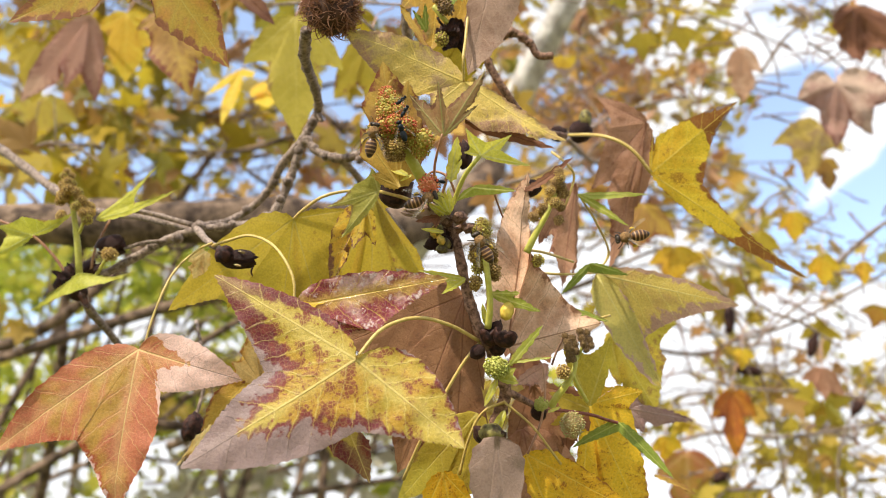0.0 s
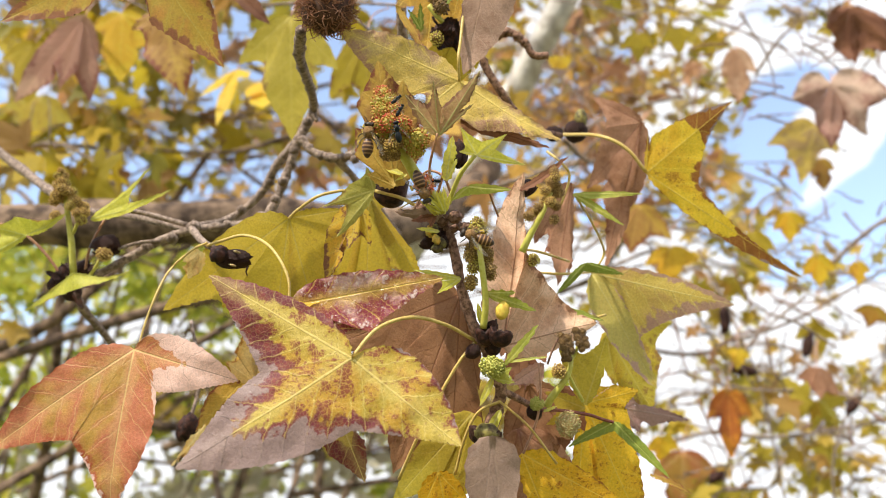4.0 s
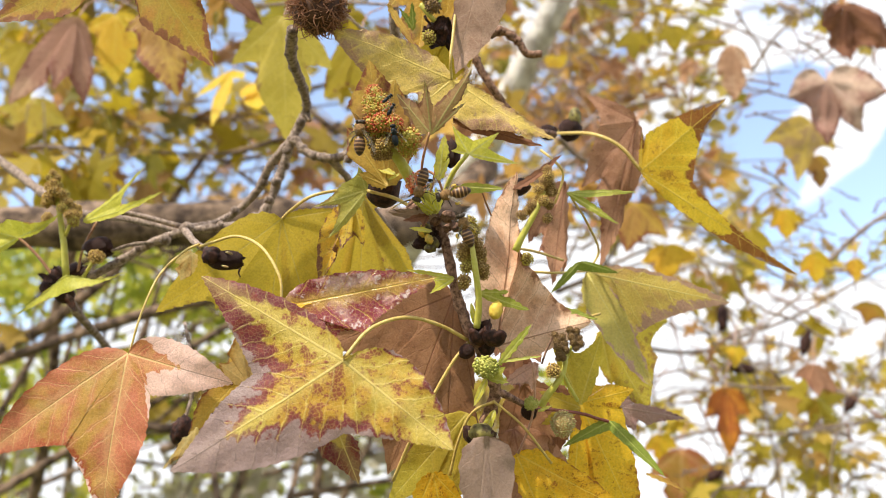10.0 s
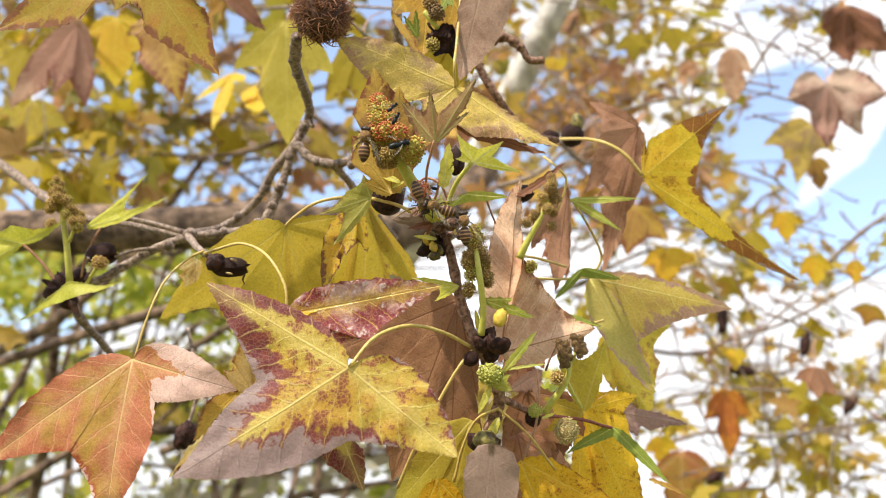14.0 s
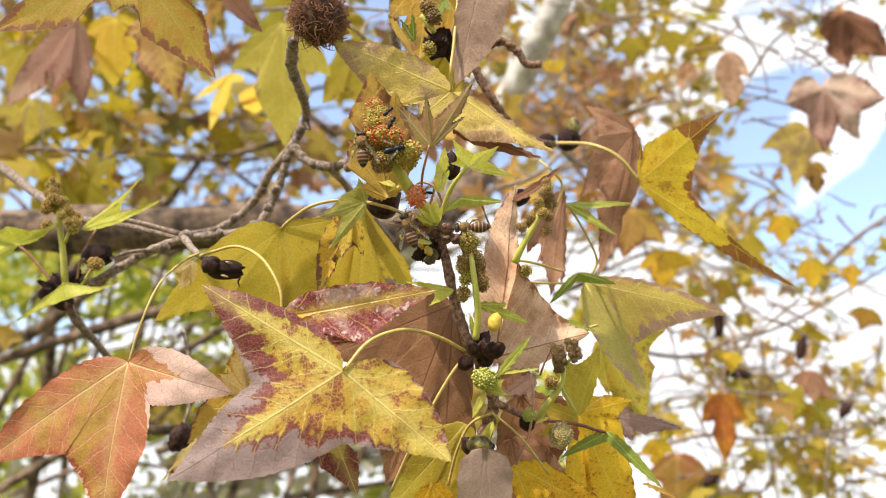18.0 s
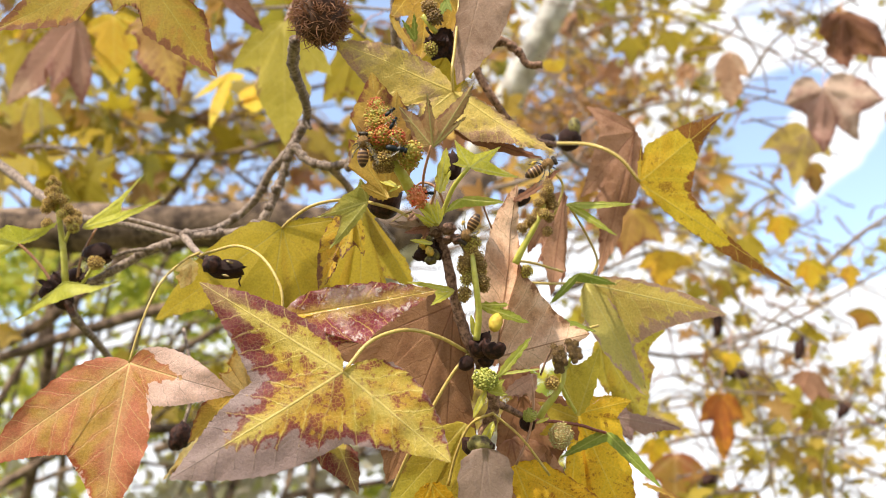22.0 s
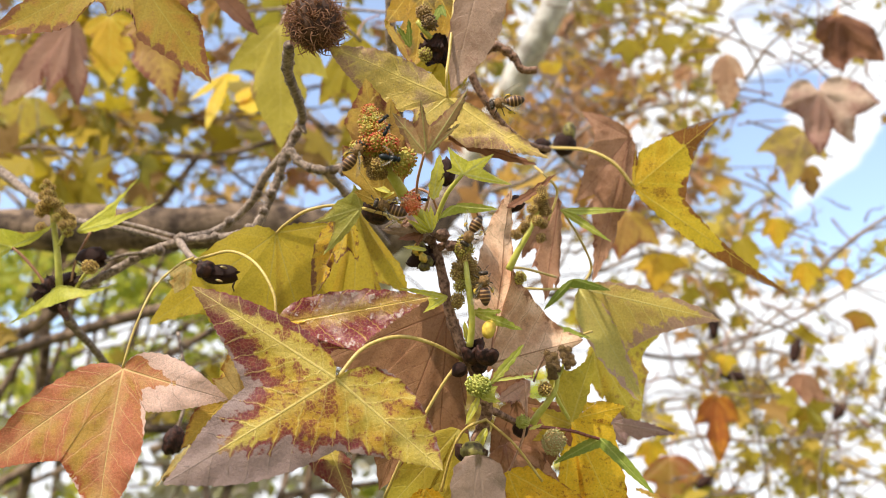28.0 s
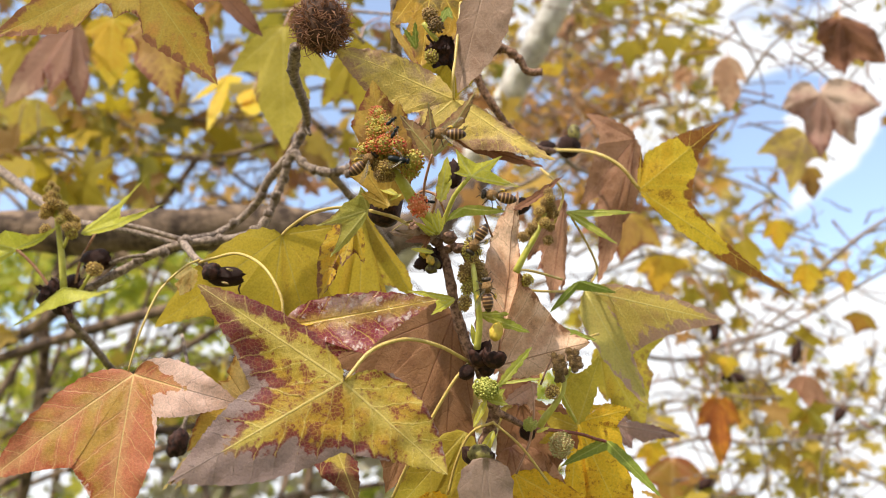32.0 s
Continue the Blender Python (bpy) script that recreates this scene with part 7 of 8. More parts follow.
hung_leaf((0.4561, 1.0218, 2.0082), [(0.4392, 1.0345, 1.9742), (0.4745, 1.0342, 1.9466), (0.4906, 1.0301, 1.9861)], LEAF["olive"], "olive-gold leaf on a thin twig", sinus=0.75, wide=0.32, seed=113, reach=0.4)
hung_leaf((0.5555, 1.1024, 2.078), [(0.5316, 1.1134, 2.0487), (0.5545, 1.1111, 2.0262), (0.5831, 1.1121, 2.0522)], LEAF["lemon"], "sunlit yellow leaf on a thin twig", sinus=0.75, wide=0.34, seed=114, reach=0.4)
hung_leaf((0.5782, 1.0806, 1.9937), [(0.5561, 1.0917, 1.964), (0.5775, 1.0883, 1.9445), (0.6081, 1.0886, 1.9723)], LEAF["lemon"], "yellow leaf below the bare branch", sinus=0.75, wide=0.34, seed=115, reach=0.4)
hung_leaf((0.6695, 1.1308, 2.0022), [(0.653, 1.1378, 1.9833), (0.6658, 1.1348, 1.963), (0.6898, 1.1372, 1.985)], LEAF["marigold"], "small golden leaf against the sky", sinus=0.8, wide=0.34, seed=116, reach=0.4)
hung_leaf((0.435, 1.0826, 1.8455), [(0.4165, 1.0856, 1.8376), (0.4311, 1.0839, 1.8136), (0.4552, 1.0873, 1.8329)], LEAF["lemon"], "yellow leaf with a dark pod behind it", sinus=0.75, wide=0.34, seed=117, reach=0.4)
hung_leaf((0.5028, 0.9928, 1.8002), [(0.4759, 0.9987, 1.7844), (0.5038, 0.9983, 1.757), (0.5334, 1.0062, 1.7643)], LEAF["rosy"], "red-brown leaf on a thin twig", sinus=0.7, wide=0.3, seed=118, reach=0.4)
hung_leaf((-0.2731, 0.5776, 2.0542), [(-0.3016, 0.5842, 2.0366), (-0.2465, 0.5977, 1.9719), (-0.2356, 0.5955, 2.0065)], LEAF["amber"], "brownish leaf behind the red-edged one", sinus=0.75, wide=0.26, seed=119, reach=0.4, wave=0.08)
hung_leaf((0.4033, 1.1336, 2.1374), [(0.3794, 1.1437, 2.1105), (0.4096, 1.1412, 2.0886), (0.4369, 1.141, 2.1177)], LEAF["clay"], "withered leaf among thin twigs", sinus=0.75, wide=0.32, seed=120, reach=0.4)
hung_leaf((-0.6171, 0.9245, 2.2687), [(-0.6677, 0.9334, 2.245), (-0.6232, 0.9483, 2.1766), (-0.5666, 0.9446, 2.215)], LEAF["olive"], "olive leaf at the edge of the crown", sinus=0.75, wide=0.3, seed=125, reach=0.4)
hung_leaf((-0.6936, 1.0828, 2.2738), [(-0.7549, 1.0888, 2.2576), (-0.6995, 1.1021, 2.1936), (-0.6342, 1.0989, 2.2307)], LEAF["speckled"], "olive leaf hanging behind the brown one", sinus=0.75, wide=0.3, seed=129, reach=0.4)


def hung_pod(at, size, turn, seed):
    top = thing("dry_pod", at, "dark dry seed pod dangling from a thin twig", "seed pod", "dark pods")
    blob("shell", at, size, BLACK, top, seed, 0.3, 2.5, (0, turn, 0))
    tube("stalk", [at, Vector(at) + Vector((0.004, 0.0, 0.03)), Vector(at) + Vector((-0.01, 0.01, 0.07))], 0.0012, 0.0012, TWIG, top, 5)


hung_pod((0.4922, 1.2609, 1.9395), (0.009, 0.009, 0.026), 5, 1)
hung_pod((0.6632, 1.3239, 1.9138), (0.009, 0.009, 0.03), 20, 2)
hung_pod((0.5261, 1.2923, 1.8556), (0.022, 0.01, 0.010), 10, 3)
hung_pod((0.7184, 1.3133, 1.7996), (0.02, 0.009, 0.009), -50, 4)
hung_pod((0.4396, 1.2541, 1.6722), (0.02, 0.009, 0.009), -20, 5)
hung_pod((-0.1583, 0.461, 1.652), (0.006, 0.006, 0.0085), 10, 8)

# ---- bees and flies ----
CHITIN = plain_material("bee_dark", (0.02, 0.014, 0.010), (0.07, 0.045, 0.025), 700, 0.45)
FUZZ = plain_material("bee_fuzz", (0.32, 0.18, 0.065), (0.15, 0.08, 0.03), 1400, 0.9, 0.1, 0.001)
POLLEN = plain_material("pollen_yellow", (0.66, 0.46, 0.05), (0.55, 0.36, 0.04), 1500, 0.8)
FLY_BLACK = plain_material("fly_black", (0.005, 0.006, 0.007), (0.013, 0.018, 0.020), 500, 0.4, 0.0, 0.0006, 0.2)


def stripe_material():
    m, nt = start("bee_stripes")
    y = node(nt, "ShaderNodeSeparateXYZ", i0=node(nt, "ShaderNodeTexCoord").outputs[3]).outputs[1]
    w = calc(nt, "SINE", calc(nt, "MULTIPLY", y, math.tau / 0.00145))
    c = blend(nt, ease(nt, w, 0.2, 0.7), (0.075, 0.034, 0.016), (0.38, 0.21, 0.085))
    c = blend(nt, ease(nt, y, -0.0085, -0.005, 0.75, 0.0), c, (0.03, 0.018, 0.012))
    finish(nt, c, 0.4, 0.08)
    return m


def wing_material():
    m, nt = start("wing_film")
    glass = node(nt, "ShaderNodeBsdfPrincipled")
    glass.inputs["Base Color"].default_value = (0.55, 0.48, 0.38, 1)
    glass.inputs["Roughness"].default_value = 0.25
    clear = node(nt, "ShaderNodeBsdfTransparent", i0=(0.9, 0.87, 0.8, 1))
    out = node(nt, "ShaderNodeOutputMaterial")
    nt.links.new(node(nt, "ShaderNodeMixShader", i0=0.22, i1=clear.outputs[0], i2=glass.outputs[0]).outputs[0], out.inputs[0])
    return m


STRIPES, WING = stripe_material(), wing_material()


def insect_pose(at, angle):
    """At a place, heading by the angle from the right, counter-clockwise, back towards the open side."""
    a = radians(angle)
    ahead = Vector((math.cos(a), -0.309 * math.sin(a), 0.951 * math.sin(a)))
    back = Vector((0.10, -0.951, -0.15)).normalized()
    side = ahead.cross(back).normalized()
    back = side.cross(ahead)
    m = Matrix((side, ahead, back)).transposed().to_4x4()
    m.translation = at
    return m


def wing_shape(length, width, out):
    n = 12
    verts, faces = [(0, 0, 0)], []
    for i in range(n + 1):
        t = i / n * math.pi
        verts.append((out * (0.15 + math.sin(t) * 0.5) * width * (1 if i else 0.3) + out * (1 - math.cos(t)) * length * 0.22, -(1 - math.cos(t)) * 0.5 * length, 0.0004 * math.sin(t * 2)))
        if i:
            faces.append((0, i, i + 1))
    return verts, faces


def make_bee(at, angle, label):
    top = thing("bee", (0, 0, 0), label, "bee", "honey bees")

    def ell(name, c, size, mat, seed, bump=0.05):
        ob = blob(name, c, size, mat, top, seed, bump, 3.0)
        return ob

    ell("thorax", (0, 0.0012, 0.0003), (0.0021, 0.0023, 0.0020), FUZZ, 1, 0.2)
    v, f = blob_data(0.0022, 0.0040, 0.0020, 2, 0.02, 2.0, 3)
    v = [Vector((p.x * (1 - 0.25 * (p.y < -0.001) * min(1, (-p.y - 0.001) / 0.003)), p.y - 0.0046, p.z - 0.0003)) for p in v]
    mesh_object("abdomen", v, f, STRIPES, top)
    ell("head", (0, 0.0041, -0.0004), (0.0017, 0.0011, 0.0015), CHITIN, 3)
    for q in (-1, 1):
        ell("eye", (q * 0.0013, 0.0043, -0.0002), (0.0006, 0.0008, 0.0011), CHITIN, 4, 0.0)
        tube("antenna", [(q * 0.0005, 0.005, 0), (q * 0.0013, 0.0063, 0.0004), (q * 0.0022, 0.0071, 0)], 0.00012, 0.00014, CHITIN, top, 5)
        v, f = wing_shape(0.0088, 0.0034, q)
        w = mesh_object("wing", v, f, WING, top, "clear brownish wing")
        w.matrix_basis = pose(q * 0.0006, 0.0008, 0.0021, 4, q * -4, q * 3)
        for k, (y, reach, back) in enumerate(((0.0022, 0.0034, 0.0018), (0.0009, 0.004, -0.001), (-0.0004, 0.004, -0.004))):
            leg = tube("leg", [(q * 0.001, y, -0.001), (q * reach * 0.7, y + back * 0.4, -0.0010), (q * reach, y + back, -0.0034)], 0.00028, 0.00016, CHITIN, top, 5)
        ell("pollen_basket", (q * 0.0034, -0.0026, -0.0022), (0.0007, 0.0011, 0.0007), POLLEN, 5, 0.2)
    top.matrix_basis = insect_pose(at, angle) @ Matrix.Scale(1.15, 4)
    return top


def make_fly(at, angle, scale, label):
    top = thing("fly", (0, 0, 0), label, "fly", "black flies")
    blob("thorax", (0, 0.001, 0), (0.0013, 0.0017, 0.0012), FLY_BLACK, top, 1, 0.08)
    blob("abdomen", (0, -0.0025, -0.0002), (0.0013, 0.0025, 0.0011), FLY_BLACK, top, 2, 0.05)
    blob("head", (0, 0.0032, 0), (0.0013, 0.0008, 0.0011), FLY_BLACK, top, 3, 0.05)
    for q in (-1, 1):
        v, f = wing_shape(0.0058, 0.002, q)
        w = mesh_object("wing", v, f, WING, top)
        w.matrix_basis = pose(q * 0.0006, 0.001, 0.0012, 6, 0, q * 8)
        for y in (0.0016, 0.0006, -0.0006):
            tube("leg", [(q * 0.0007, y, -0.0006), (q * 0.002, y * 1.5, -0.0004), (q * 0.0027, y * 2.2, -0.0018)], 0.00016, 0.0001, FLY_BLACK, top, 4)
    top.matrix_basis = insect_pose(at, angle) @ Matrix.Scale(scale, 4)
    return top


bee_red = make_bee((-0.0085, 0.296, 1.7362), 0, "honey bee with amber stripes on a red floret ball")
bee_catkin = make_bee((0.0115, 0.3017, 1.721), 0, "honey bee feeding on a golden catkin")
bee_late = make_bee((0.0824, 0.3072, 1.7205), 0, "honey bee with yellow pollen baskets in flight, then on a catkin")
bee_visit = make_bee((0.2317, 0.2984, 1.7442), 0, "honey bee hovering round the stem tip")
bee_far = make_bee((0.2808, 0.3617, 1.7748), 0, "honey bee flying past the leaves")
bee_side = make_bee((-0.0339, 0.2811, 1.7561), 80, "honey bee half hidden behind the red catkin")
fly_big = make_fly((-0.0187, 0.2734, 1.751), 20, 1.05, "blue-black fly on the red catkin")
make_fly((-0.022, 0.2709, 1.7664), 40, 0.62, "small black fly on the red catkin")
make_fly((-0.0205, 0.2716, 1.7616), 60, 0.66, "small black fly on the red catkin")
make_fly((-0.0061, 0.2993, 1.7419), 175, 0.6, "small black fly above the red floret ball")


def motions():
    walk(bee_red, [(0, insect_pose((-0.0122, 0.2962, 1.7319), 20)), (0.8, insect_pose((-0.0134, 0.2956, 1.7337), 45)), (1.6, insect_pose((-0.0099, 0.2953, 1.7344), 10)), (2.4, insect_pose((-0.0105, 0.2954, 1.7347), -10)), (3.5, insect_pose((-0.0109, 0.2957, 1.7349), -50)), (4.5, insect_pose((-0.011, 0.2952, 1.7356), -85)), (5.5, insect_pose((-0.0105, 0.2945, 1.7368), -100)), (6.2, insect_pose((-0.009, 0.2939, 1.7377), -95)), (7.5, insect_pose((-0.0093, 0.2946, 1.7372), -105)), (9, insect_pose((-0.008, 0.2967, 1.7362), -115)), (10.2, insect_pose((-0.0092, 0.2969, 1.7364), -100)), (10.6, insect_pose((-0.0108, 0.2998, 1.7285), -30)), (11, insect_pose((-0.0178, 0.2976, 1.7346), 20)), (11.8, insect_pose((-0.0167, 0.2972, 1.7349), 30)), (12.2, insect_pose((-0.0155, 0.297, 1.7351), 0)), (13, insect_pose((-0.0128, 0.2972, 1.7334), -60)), (14, insect_pose((-0.0103, 0.2967, 1.7342), -70)), (14.5, insect_pose((-0.0112, 0.2976, 1.7318), -20)), (16.5, insect_pose((-0.0135, 0.2972, 1.7315), 30)), (17.5, insect_pose((-0.0123, 0.2973, 1.732), 60)), (18, insect_pose((-0.0141, 0.2996, 1.7252), 110)), (18.5, insect_pose((-0.0119, 0.3008, 1.7218), 130)), (19, insect_pose((-0.0144, 0.3021, 1.7185), 100)), (19.5, insect_pose((-0.0203, 0.2998, 1.7248), 60)), (20, insect_pose((-0.0109, 0.2951, 1.7226), 10)), (20.5, insect_pose((0.0174, 0.2939, 1.7252), 10)), (21, insect_pose((0.0191, 0.2951, 1.7219), 50)), (21.5, insect_pose((0.025, 0.2946, 1.7231), 60)), (22, insect_pose((0.0447, 0.2849, 1.7485), 30)), (22.5, insect_pose((0.0635, 0.2898, 1.7642), 90)), (23, insect_pose((0.0579, 0.2898, 1.7788), 130)), (23.3, insect_pose((0.05, 0.2851, 1.7914), 140)), (23.6, insect_pose((0.0446, 0.2826, 1.798), 160)), (24, insect_pose((0.0373, 0.2778, 1.7958), 180)), (24.3, insect_pose((0.0347, 0.2797, 1.7907), 190)), (24.6, insect_pose((0.0298, 0.2797, 1.7767), 190)), (25, insect_pose((0.0221, 0.2775, 1.7687), 180)), (25.3, insect_pose((0.015, 0.2784, 1.7666), 175)), (25.5, insect_pose((0.0142, 0.2796, 1.7634), 180)), (26.5, insect_pose((0.0191, 0.2801, 1.7619), 180)), (27.5, insect_pose((0.0238, 0.2791, 1.7642), 185)), (27.8, insect_pose((0.0284, 0.2773, 1.7685), 190)), (28, insect_pose((0.0295, 0.2784, 1.7795), 190)), (28.2, insect_pose((0.0295, 0.2756, 1.7868), 185)), (28.5, insect_pose((0.0276, 0.2745, 1.7894), 180)), (28.9, insect_pose((0.0187, 0.2729, 1.779), 180)), (29.2, insect_pose((0.0133, 0.2757, 1.7714), 180)), (29.8, insect_pose((0.0078, 0.2756, 1.766), 180)), (30.2, insect_pose((0.0106, 0.2764, 1.7587), 185)), (30.6, insect_pose((0.0123, 0.2792, 1.7518), 185)), (31, insect_pose((0.0027, 0.2723, 1.7709), 175)), (31.4, insect_pose((-0.0018, 0.2726, 1.771), 180)), (31.8, insect_pose((-0.0034, 0.2748, 1.7657), 180)), (32, insect_pose((0, 0.2758, 1.7632), 180))])
    walk(bee_catkin, [(0, insect_pose((0.0128, 0.3033, 1.7135), 120)), (1.5, insect_pose((0.0125, 0.3022, 1.716), 100)), (3.5, insect_pose((0.0116, 0.3027, 1.7164), 150)), (5.5, insect_pose((0.011, 0.3018, 1.7173), 170)), (7, insect_pose((0.0112, 0.3017, 1.7175), 160)), (8, insect_pose((0.0102, 0.3023, 1.7188), 130)), (9, insect_pose((0.0099, 0.3025, 1.7208), 100)), (11, insect_pose((0.0113, 0.3027, 1.721), 120)), (12.2, insect_pose((0.0094, 0.3013, 1.7237), 95)), (13, insect_pose((0.0094, 0.3007, 1.7239), 80)), (14.5, insect_pose((0.0082, 0.3001, 1.7252), 110)), (16.5, insect_pose((0.0105, 0.2999, 1.7242), 160)), (17.5, insect_pose((0.0132, 0.2997, 1.7255), 175)), (19, insect_pose((0.01, 0.2999, 1.7242), 200)), (20, insect_pose((0.0122, 0.3021, 1.7237), 225)), (22, insect_pose((0.0119, 0.3046, 1.7249), 240)), (25.5, insect_pose((0.0138, 0.3041, 1.7265), 245)), (28, insect_pose((0.0159, 0.3035, 1.7269), 240)), (30, insect_pose((0.0152, 0.3034, 1.726), 235)), (32, insect_pose((0.0151, 0.3051, 1.7246), 240))])
    walk(bee_late, [(0, insect_pose((0.0788, 0.3073, 1.7188), 190)), (0.4, insect_pose((0.0616, 0.3107, 1.7096), 220)), (0.8, insect_pose((0.0605, 0.3237, 1.7029), 260)), (1.2, insect_pose((0.0797, 0.411, 1.6978), 280)), (1.8, insect_pose((0.1172, 0.4995, 1.5761), 300)), (8, insect_pose((0.1807, 0.5129, 1.5413), 340)), (16, insect_pose((0.1901, 0.433, 1.5816), 380)), (22.2, insect_pose((0.2268, 0.3607, 1.6575), 440)), (22.6, insect_pose((0.1201, 0.3268, 1.6929), 470)), (23, insect_pose((0.08, 0.3106, 1.7085), 500)), (23.3, insect_pose((0.0682, 0.3018, 1.7175), 510)), (23.6, insect_pose((0.0588, 0.2946, 1.7225), 520)), (24, insect_pose((0.0472, 0.2967, 1.7163), 510)), (24.3, insect_pose((0.0507, 0.3016, 1.7033), 510)), (24.6, insect_pose((0.0482, 0.3002, 1.7072), 520)), (25, insect_pose((0.0386, 0.2964, 1.7178), 530)), (25.5, insect_pose((0.0273, 0.2935, 1.7119), 500)), (26.5, insect_pose((0.0236, 0.3005, 1.7072), 480)), (27.5, insect_pose((0.0233, 0.3063, 1.7056), 465)), (28, insect_pose((0.0222, 0.3074, 1.7049), 455)), (30, insect_pose((0.0208, 0.307, 1.7049), 450)), (32, insect_pose((0.0201, 0.3087, 1.7035), 455))])
    walk(bee_visit, [(0, insect_pose((0.2399, 0.2977, 1.7487), 180)), (6.6, insect_pose((0.2296, 0.2958, 1.7479), 180)), (7.1, insect_pose((0.0537, 0.2896, 1.7359), 180)), (7.4, insect_pose((0.0254, 0.2909, 1.7329), 175)), (7.8, insect_pose((0.016, 0.2913, 1.7331), 165)), (8.2, insect_pose((0.0182, 0.2923, 1.7318), 160)), (8.6, insect_pose((0.013, 0.2922, 1.7333), 160)), (9, insect_pose((0.0098, 0.2927, 1.7327), 160)), (9.4, insect_pose((0.0077, 0.2925, 1.7338), 170)), (9.8, insect_pose((0.0026, 0.2924, 1.7343), 180)), (10.2, insect_pose((0.0051, 0.2946, 1.7282), 200)), (10.6, insect_pose((-0.0027, 0.2963, 1.7235), 160)), (11, insect_pose((-0.0011, 0.3008, 1.7118), 120)), (11.4, insect_pose((-0.0078, 0.2978, 1.7051), 90)), (11.8, insect_pose((-0.0055, 0.297, 1.707), 60)), (12.2, insect_pose((-0.0169, 0.2949, 1.7122), 40)), (12.6, insect_pose((-0.0057, 0.295, 1.7258), 100)), (13, insect_pose((0.0004, 0.2954, 1.7297), 165)), (13.5, insect_pose((-0.0003, 0.2953, 1.7292), 170)), (14, insect_pose((-0.0038, 0.2947, 1.7308), 160)), (14.5, insect_pose((-0.0096, 0.2972, 1.7243), 130)), (15.5, insect_pose((-0.0104, 0.2976, 1.7226), 90)), (16.5, insect_pose((-0.0119, 0.3162, 1.7234), 100)), (17.1, insect_pose((-0.0241, 0.3235, 1.7336), 140)), (17.4, insect_pose((-0.1227, 0.3535, 1.7967), 155)), (17.7, insect_pose((-0.3382, 0.3828, 1.8625), 165)), (32, insect_pose((-0.4912, 0.4259, 1.9007), 175))])
    walk(bee_far, [(0, insect_pose((0.3383, 0.4254, 1.6089), 180)), (5.2, insect_pose((0.2509, 0.381, 1.6071), 180)), (6, insect_pose((0.014, 0.3066, 1.661), 170)), (6.6, insect_pose((-0.0455, 0.3359, 1.5825), 200)), (8, insect_pose((0.031, 0.4207, 1.5018), 270)), (12, insect_pose((0.3428, 0.3925, 1.6941), 200)), (18.3, insect_pose((0.313, 0.3564, 1.7842), 180)), (19, insect_pose((0.2242, 0.3823, 1.7727), 178)), (19.5, insect_pose((0.2389, 0.3971, 1.7328), 100)), (20, insect_pose((0.3124, 0.3851, 1.7635), 30)), (22.8, insect_pose((0.1351, 0.286, 1.9164), 130)), (23.3, insect_pose((0.0624, 0.2858, 1.818), 170)), (23.6, insect_pose((0.0325, 0.2835, 1.7814), 200)), (24, insect_pose((0.0317, 0.2828, 1.7683), 210)), (24.5, insect_pose((0.0247, 0.285, 1.7541), 200)), (25, insect_pose((0.019, 0.2874, 1.7423), 190)), (25.5, insect_pose((0.0132, 0.2892, 1.7235), 220)), (26.5, insect_pose((-0.0031, 0.2905, 1.7288), 190)), (27.5, insect_pose((-0.0201, 0.2984, 1.7364), 170)), (28, insect_pose((-0.0216, 0.2978, 1.7375), 160)), (28.7, insect_pose((-0.0179, 0.2941, 1.7379), 120)), (29.2, insect_pose((0.0039, 0.2876, 1.7398), 60)), (29.5, insect_pose((0.0129, 0.2867, 1.7418), 60)), (29.9, insect_pose((0.1319, 0.5088, 1.8586), 60)), (31.2, insect_pose((0.1308, 0.5097, 1.8579), 120)), (31.6, insect_pose((0.0196, 0.2901, 1.7413), 180)), (32, insect_pose((0.0228, 0.2903, 1.7409), 170))])
    walk(bee_side, [(0, insect_pose((-0.0346, 0.2802, 1.7544), 80)), (8, insect_pose((-0.0344, 0.2813, 1.7549), 90)), (13, insect_pose((-0.0345, 0.2811, 1.7564), 85)), (19, insect_pose((-0.0338, 0.2808, 1.7556), 95)), (24, insect_pose((-0.0342, 0.2805, 1.7556), 80)), (27, insect_pose((-0.0343, 0.2816, 1.756), 60)), (32, insect_pose((-0.0335, 0.2848, 1.7544), 40))])
    walk(fly_big, [(0, insect_pose((-0.0216, 0.2715, 1.7523), 110)), (6, insect_pose((-0.0208, 0.2718, 1.7512), 100)), (9, insect_pose((-0.0194, 0.2742, 1.7507), 110)), (11.5, insect_pose((-0.019, 0.2739, 1.752), 60)), (13, insect_pose((-0.0186, 0.2736, 1.7508), 20)), (16.5, insect_pose((-0.0194, 0.2734, 1.7495), 10)), (19, insect_pose((-0.0186, 0.2733, 1.7498), 15)), (23, insect_pose((-0.0185, 0.2733, 1.7499), -15)), (28, insect_pose((-0.0186, 0.2732, 1.7489), -10)), (32, insect_pose((-0.0182, 0.2737, 1.7494), -10))])

    # the large yellow leaf tips on its stalk: seconds, degrees about x, y and z, millimetres along x, y and z
    rest = gold_leaf.location.copy()
    walk(gold_leaf, [(t, Matrix.Translation(rest + Vector(move) / 1000) @ pose(0, 0, 0, *turn)) for t, turn, move in TIPPING])

    # the red leaf swings a little on its stalk: seconds, millimetres across and up, degrees
    hang = red_leaf.location.copy()
    walk(red_leaf, [(t, Matrix.Translation(hang + Vector((x, -0.35 * z, 0.94 * z)) / 1000) @ Matrix.Rotation(radians(-turn), 4, Vector((0, 0.94, 0.35)))) for t, x, z, turn in SWING])


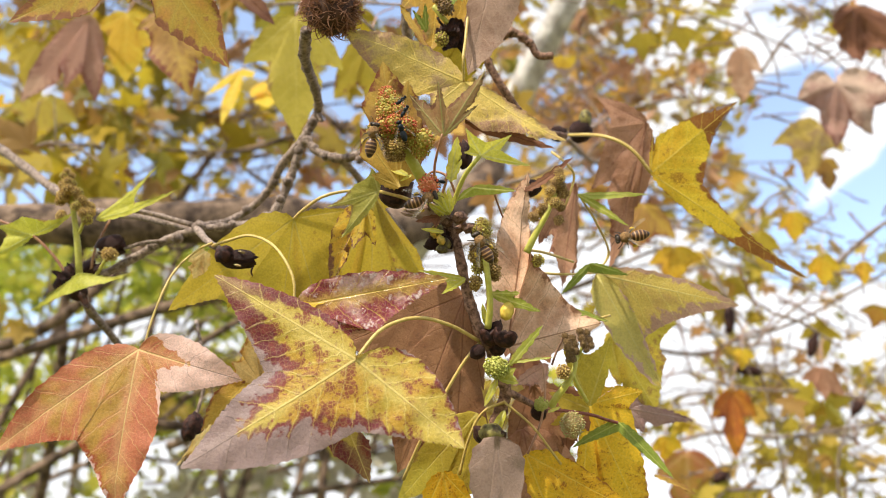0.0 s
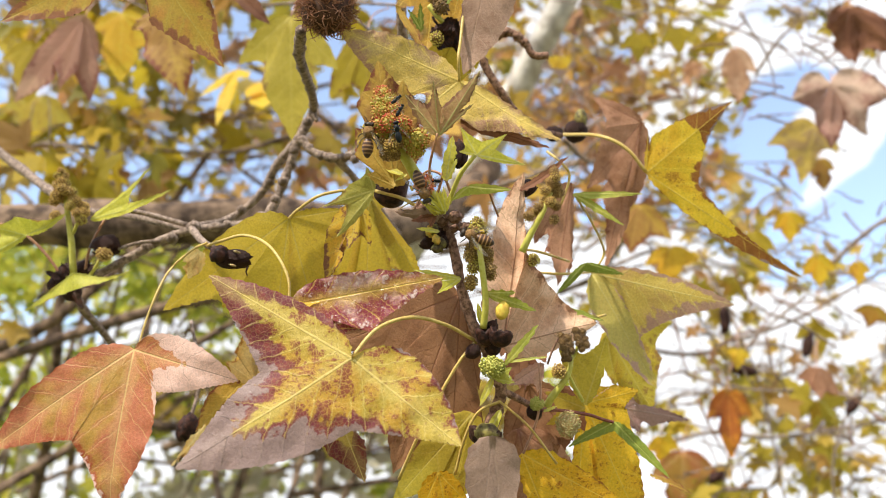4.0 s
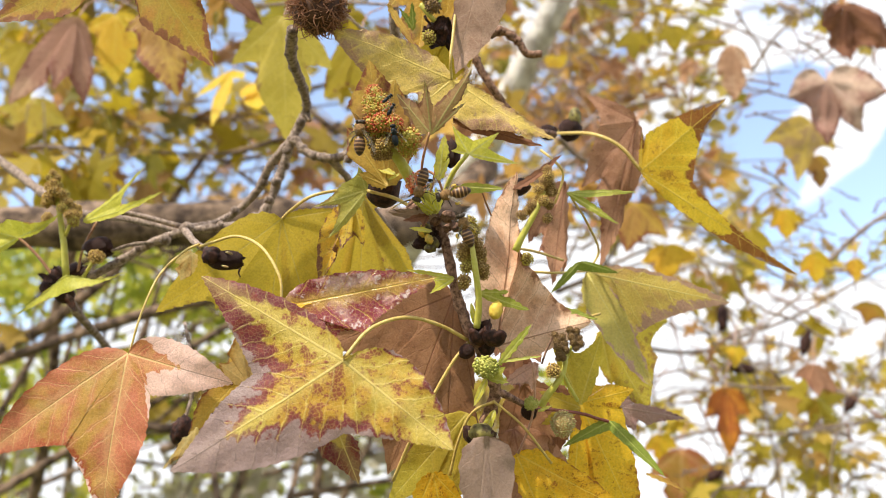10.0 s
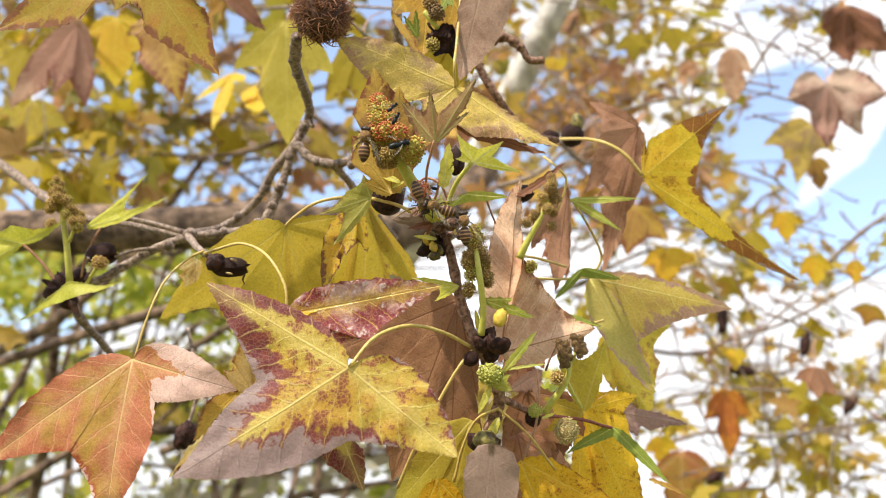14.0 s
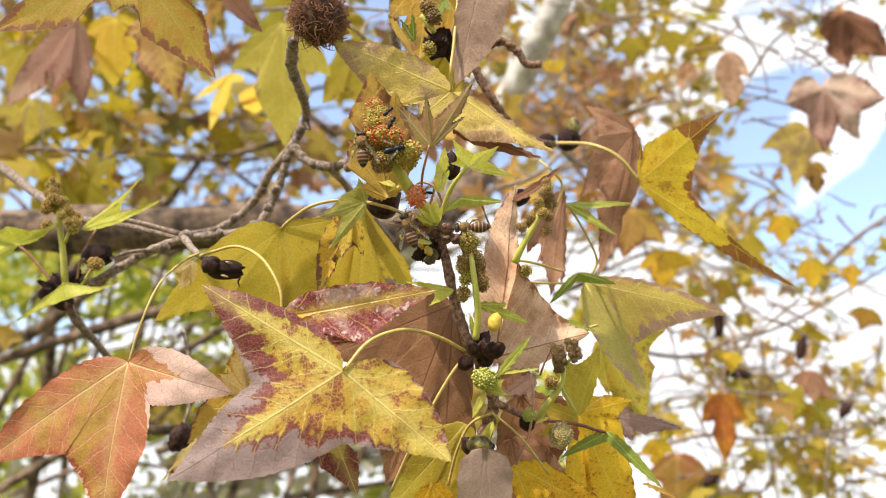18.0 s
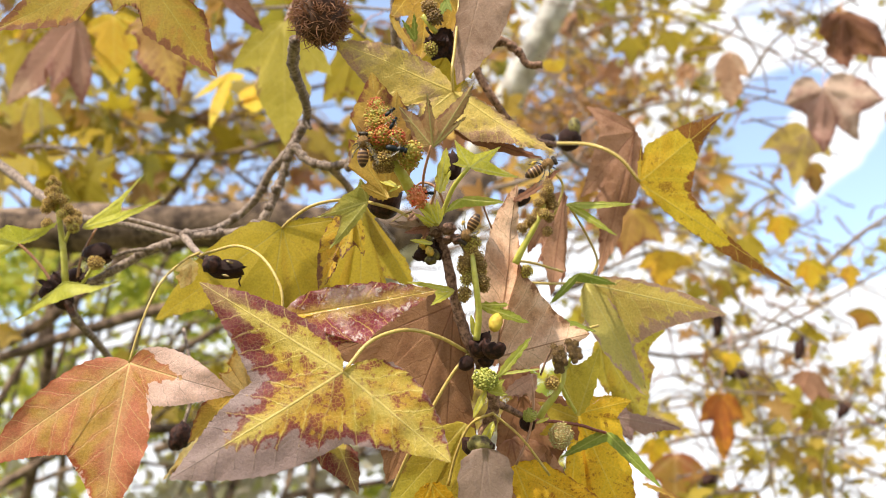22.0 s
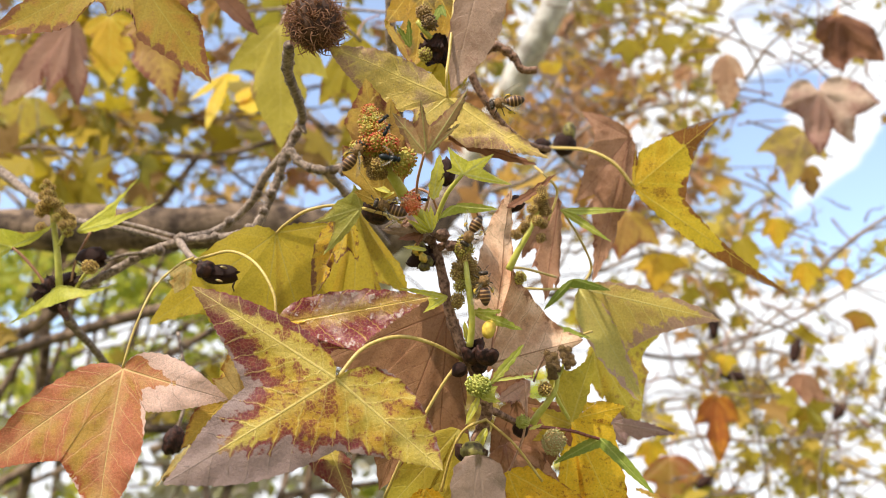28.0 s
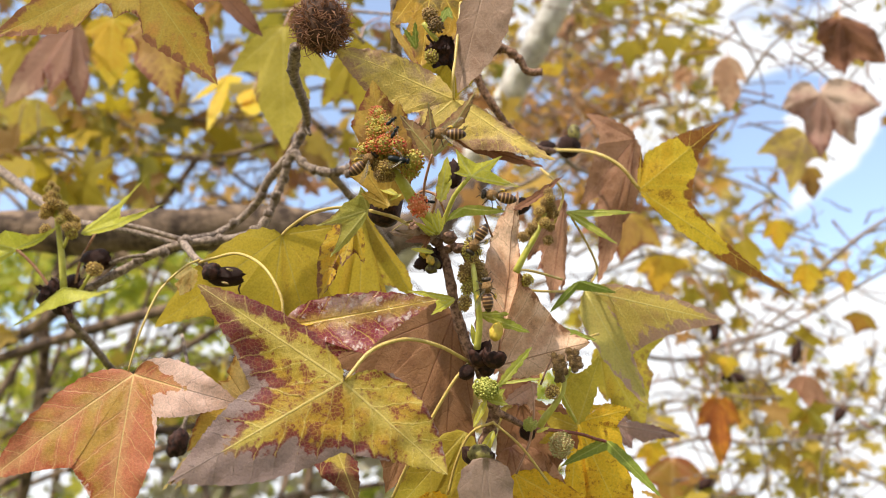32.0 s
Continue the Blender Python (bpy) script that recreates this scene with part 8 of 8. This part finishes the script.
TIPPING = [(0, (-1.6, -0.5, 1.4), (0.1, -0.2, -0.1)), (2, (-0.8, -0.8, 0.9), (0.3, -0.4, -0.1)), (3.5, (-1.8, -1.0, 1.5), (0.4, -0.3, 0.2)), (5.5, (-3.0, -0.6, 2.2), (0, -0.1, 0.1)), (6.5, (-2.6, -0.5, 2.0), (0.1, -0.2, 0.1)), (8, (-0.9, -0.5, 1.2), (0.3, -0.2, -0.2)), (9.5, (1.2, -0.3, -0.6), (0.1, -0.2, -0.4)), (11, (1.6, -0.2, -0.5), (0.2, 0, -0.5)), (13, (0, 0, 0), (0, 0, 0)), (14.5, (-0.4, -0.1, 1.2), (-0.1, 0.1, 0.1)), (16.5, (-0.2, 0, 0.6), (0.1, 0.1, 0.5)), (18, (0.5, 0, 0.3), (0, 0.1, 0.4)), (20, (3.4, 0.1, 1.1), (-0.2, 0.1, -0.1)), (22, (3.8, -0.1, 1.5), (-0.3, 0.2, 0.2)), (24, (5.0, -0.1, 1.1), (-0.2, 0.2, 0.1)), (25.5, (5.4, -0.1, 1.3), (-0.3, 0.1, 0)), (27.5, (7.0, 0.1, 1.3), (-0.2, 0.2, 0.2)), (28.5, (7.9, 0.3, 1.5), (-0.4, 0.3, 0.2)), (29.5, (8.6, 0.4, 2.2), (-0.8, 0.6, 0.2)), (30.5, (9.4, 0.6, 3.3), (-0.8, 0.7, 0.2)), (32, (11.2, 1.0, 3.8), (-0.7, 0.9, 0.2))]
SWING = [(0, -2.0, 0.9, -0.1), (1, -1.7, 0.9, -0.5), (2, -1.6, 1.0, -0.8), (3.5, -1.5, 1.1, -0.3), (5.5, -0.9, 0.4, -0.6), (6.5, -0.9, 0.9, -1.0), (7.5, -0.6, 0.6, -0.8), (8.5, -0.9, 0.6, -0.2), (10.5, -0.5, 0.3, -0.1), (12.5, -0.4, 0.4, -0.2), (14.5, -0.8, 1.0, -0.5), (16.5, -0.3, 0.4, -0.2), (19.5, -0.2, 0.6, -0.4), (20.5, 0.5, -0.6, 0.4), (21.2, 0.8, -0.6, 0.2), (22, 0.2, -0.1, -0.2), (25, 0, 0.1, -0.1), (27.5, 0.3, 0, 0), (29.2, 0.9, -1.0, 0.6), (31, 1.8, -0.5, 0.5), (32, 2.6, -1.7, 0.8)]
motions()
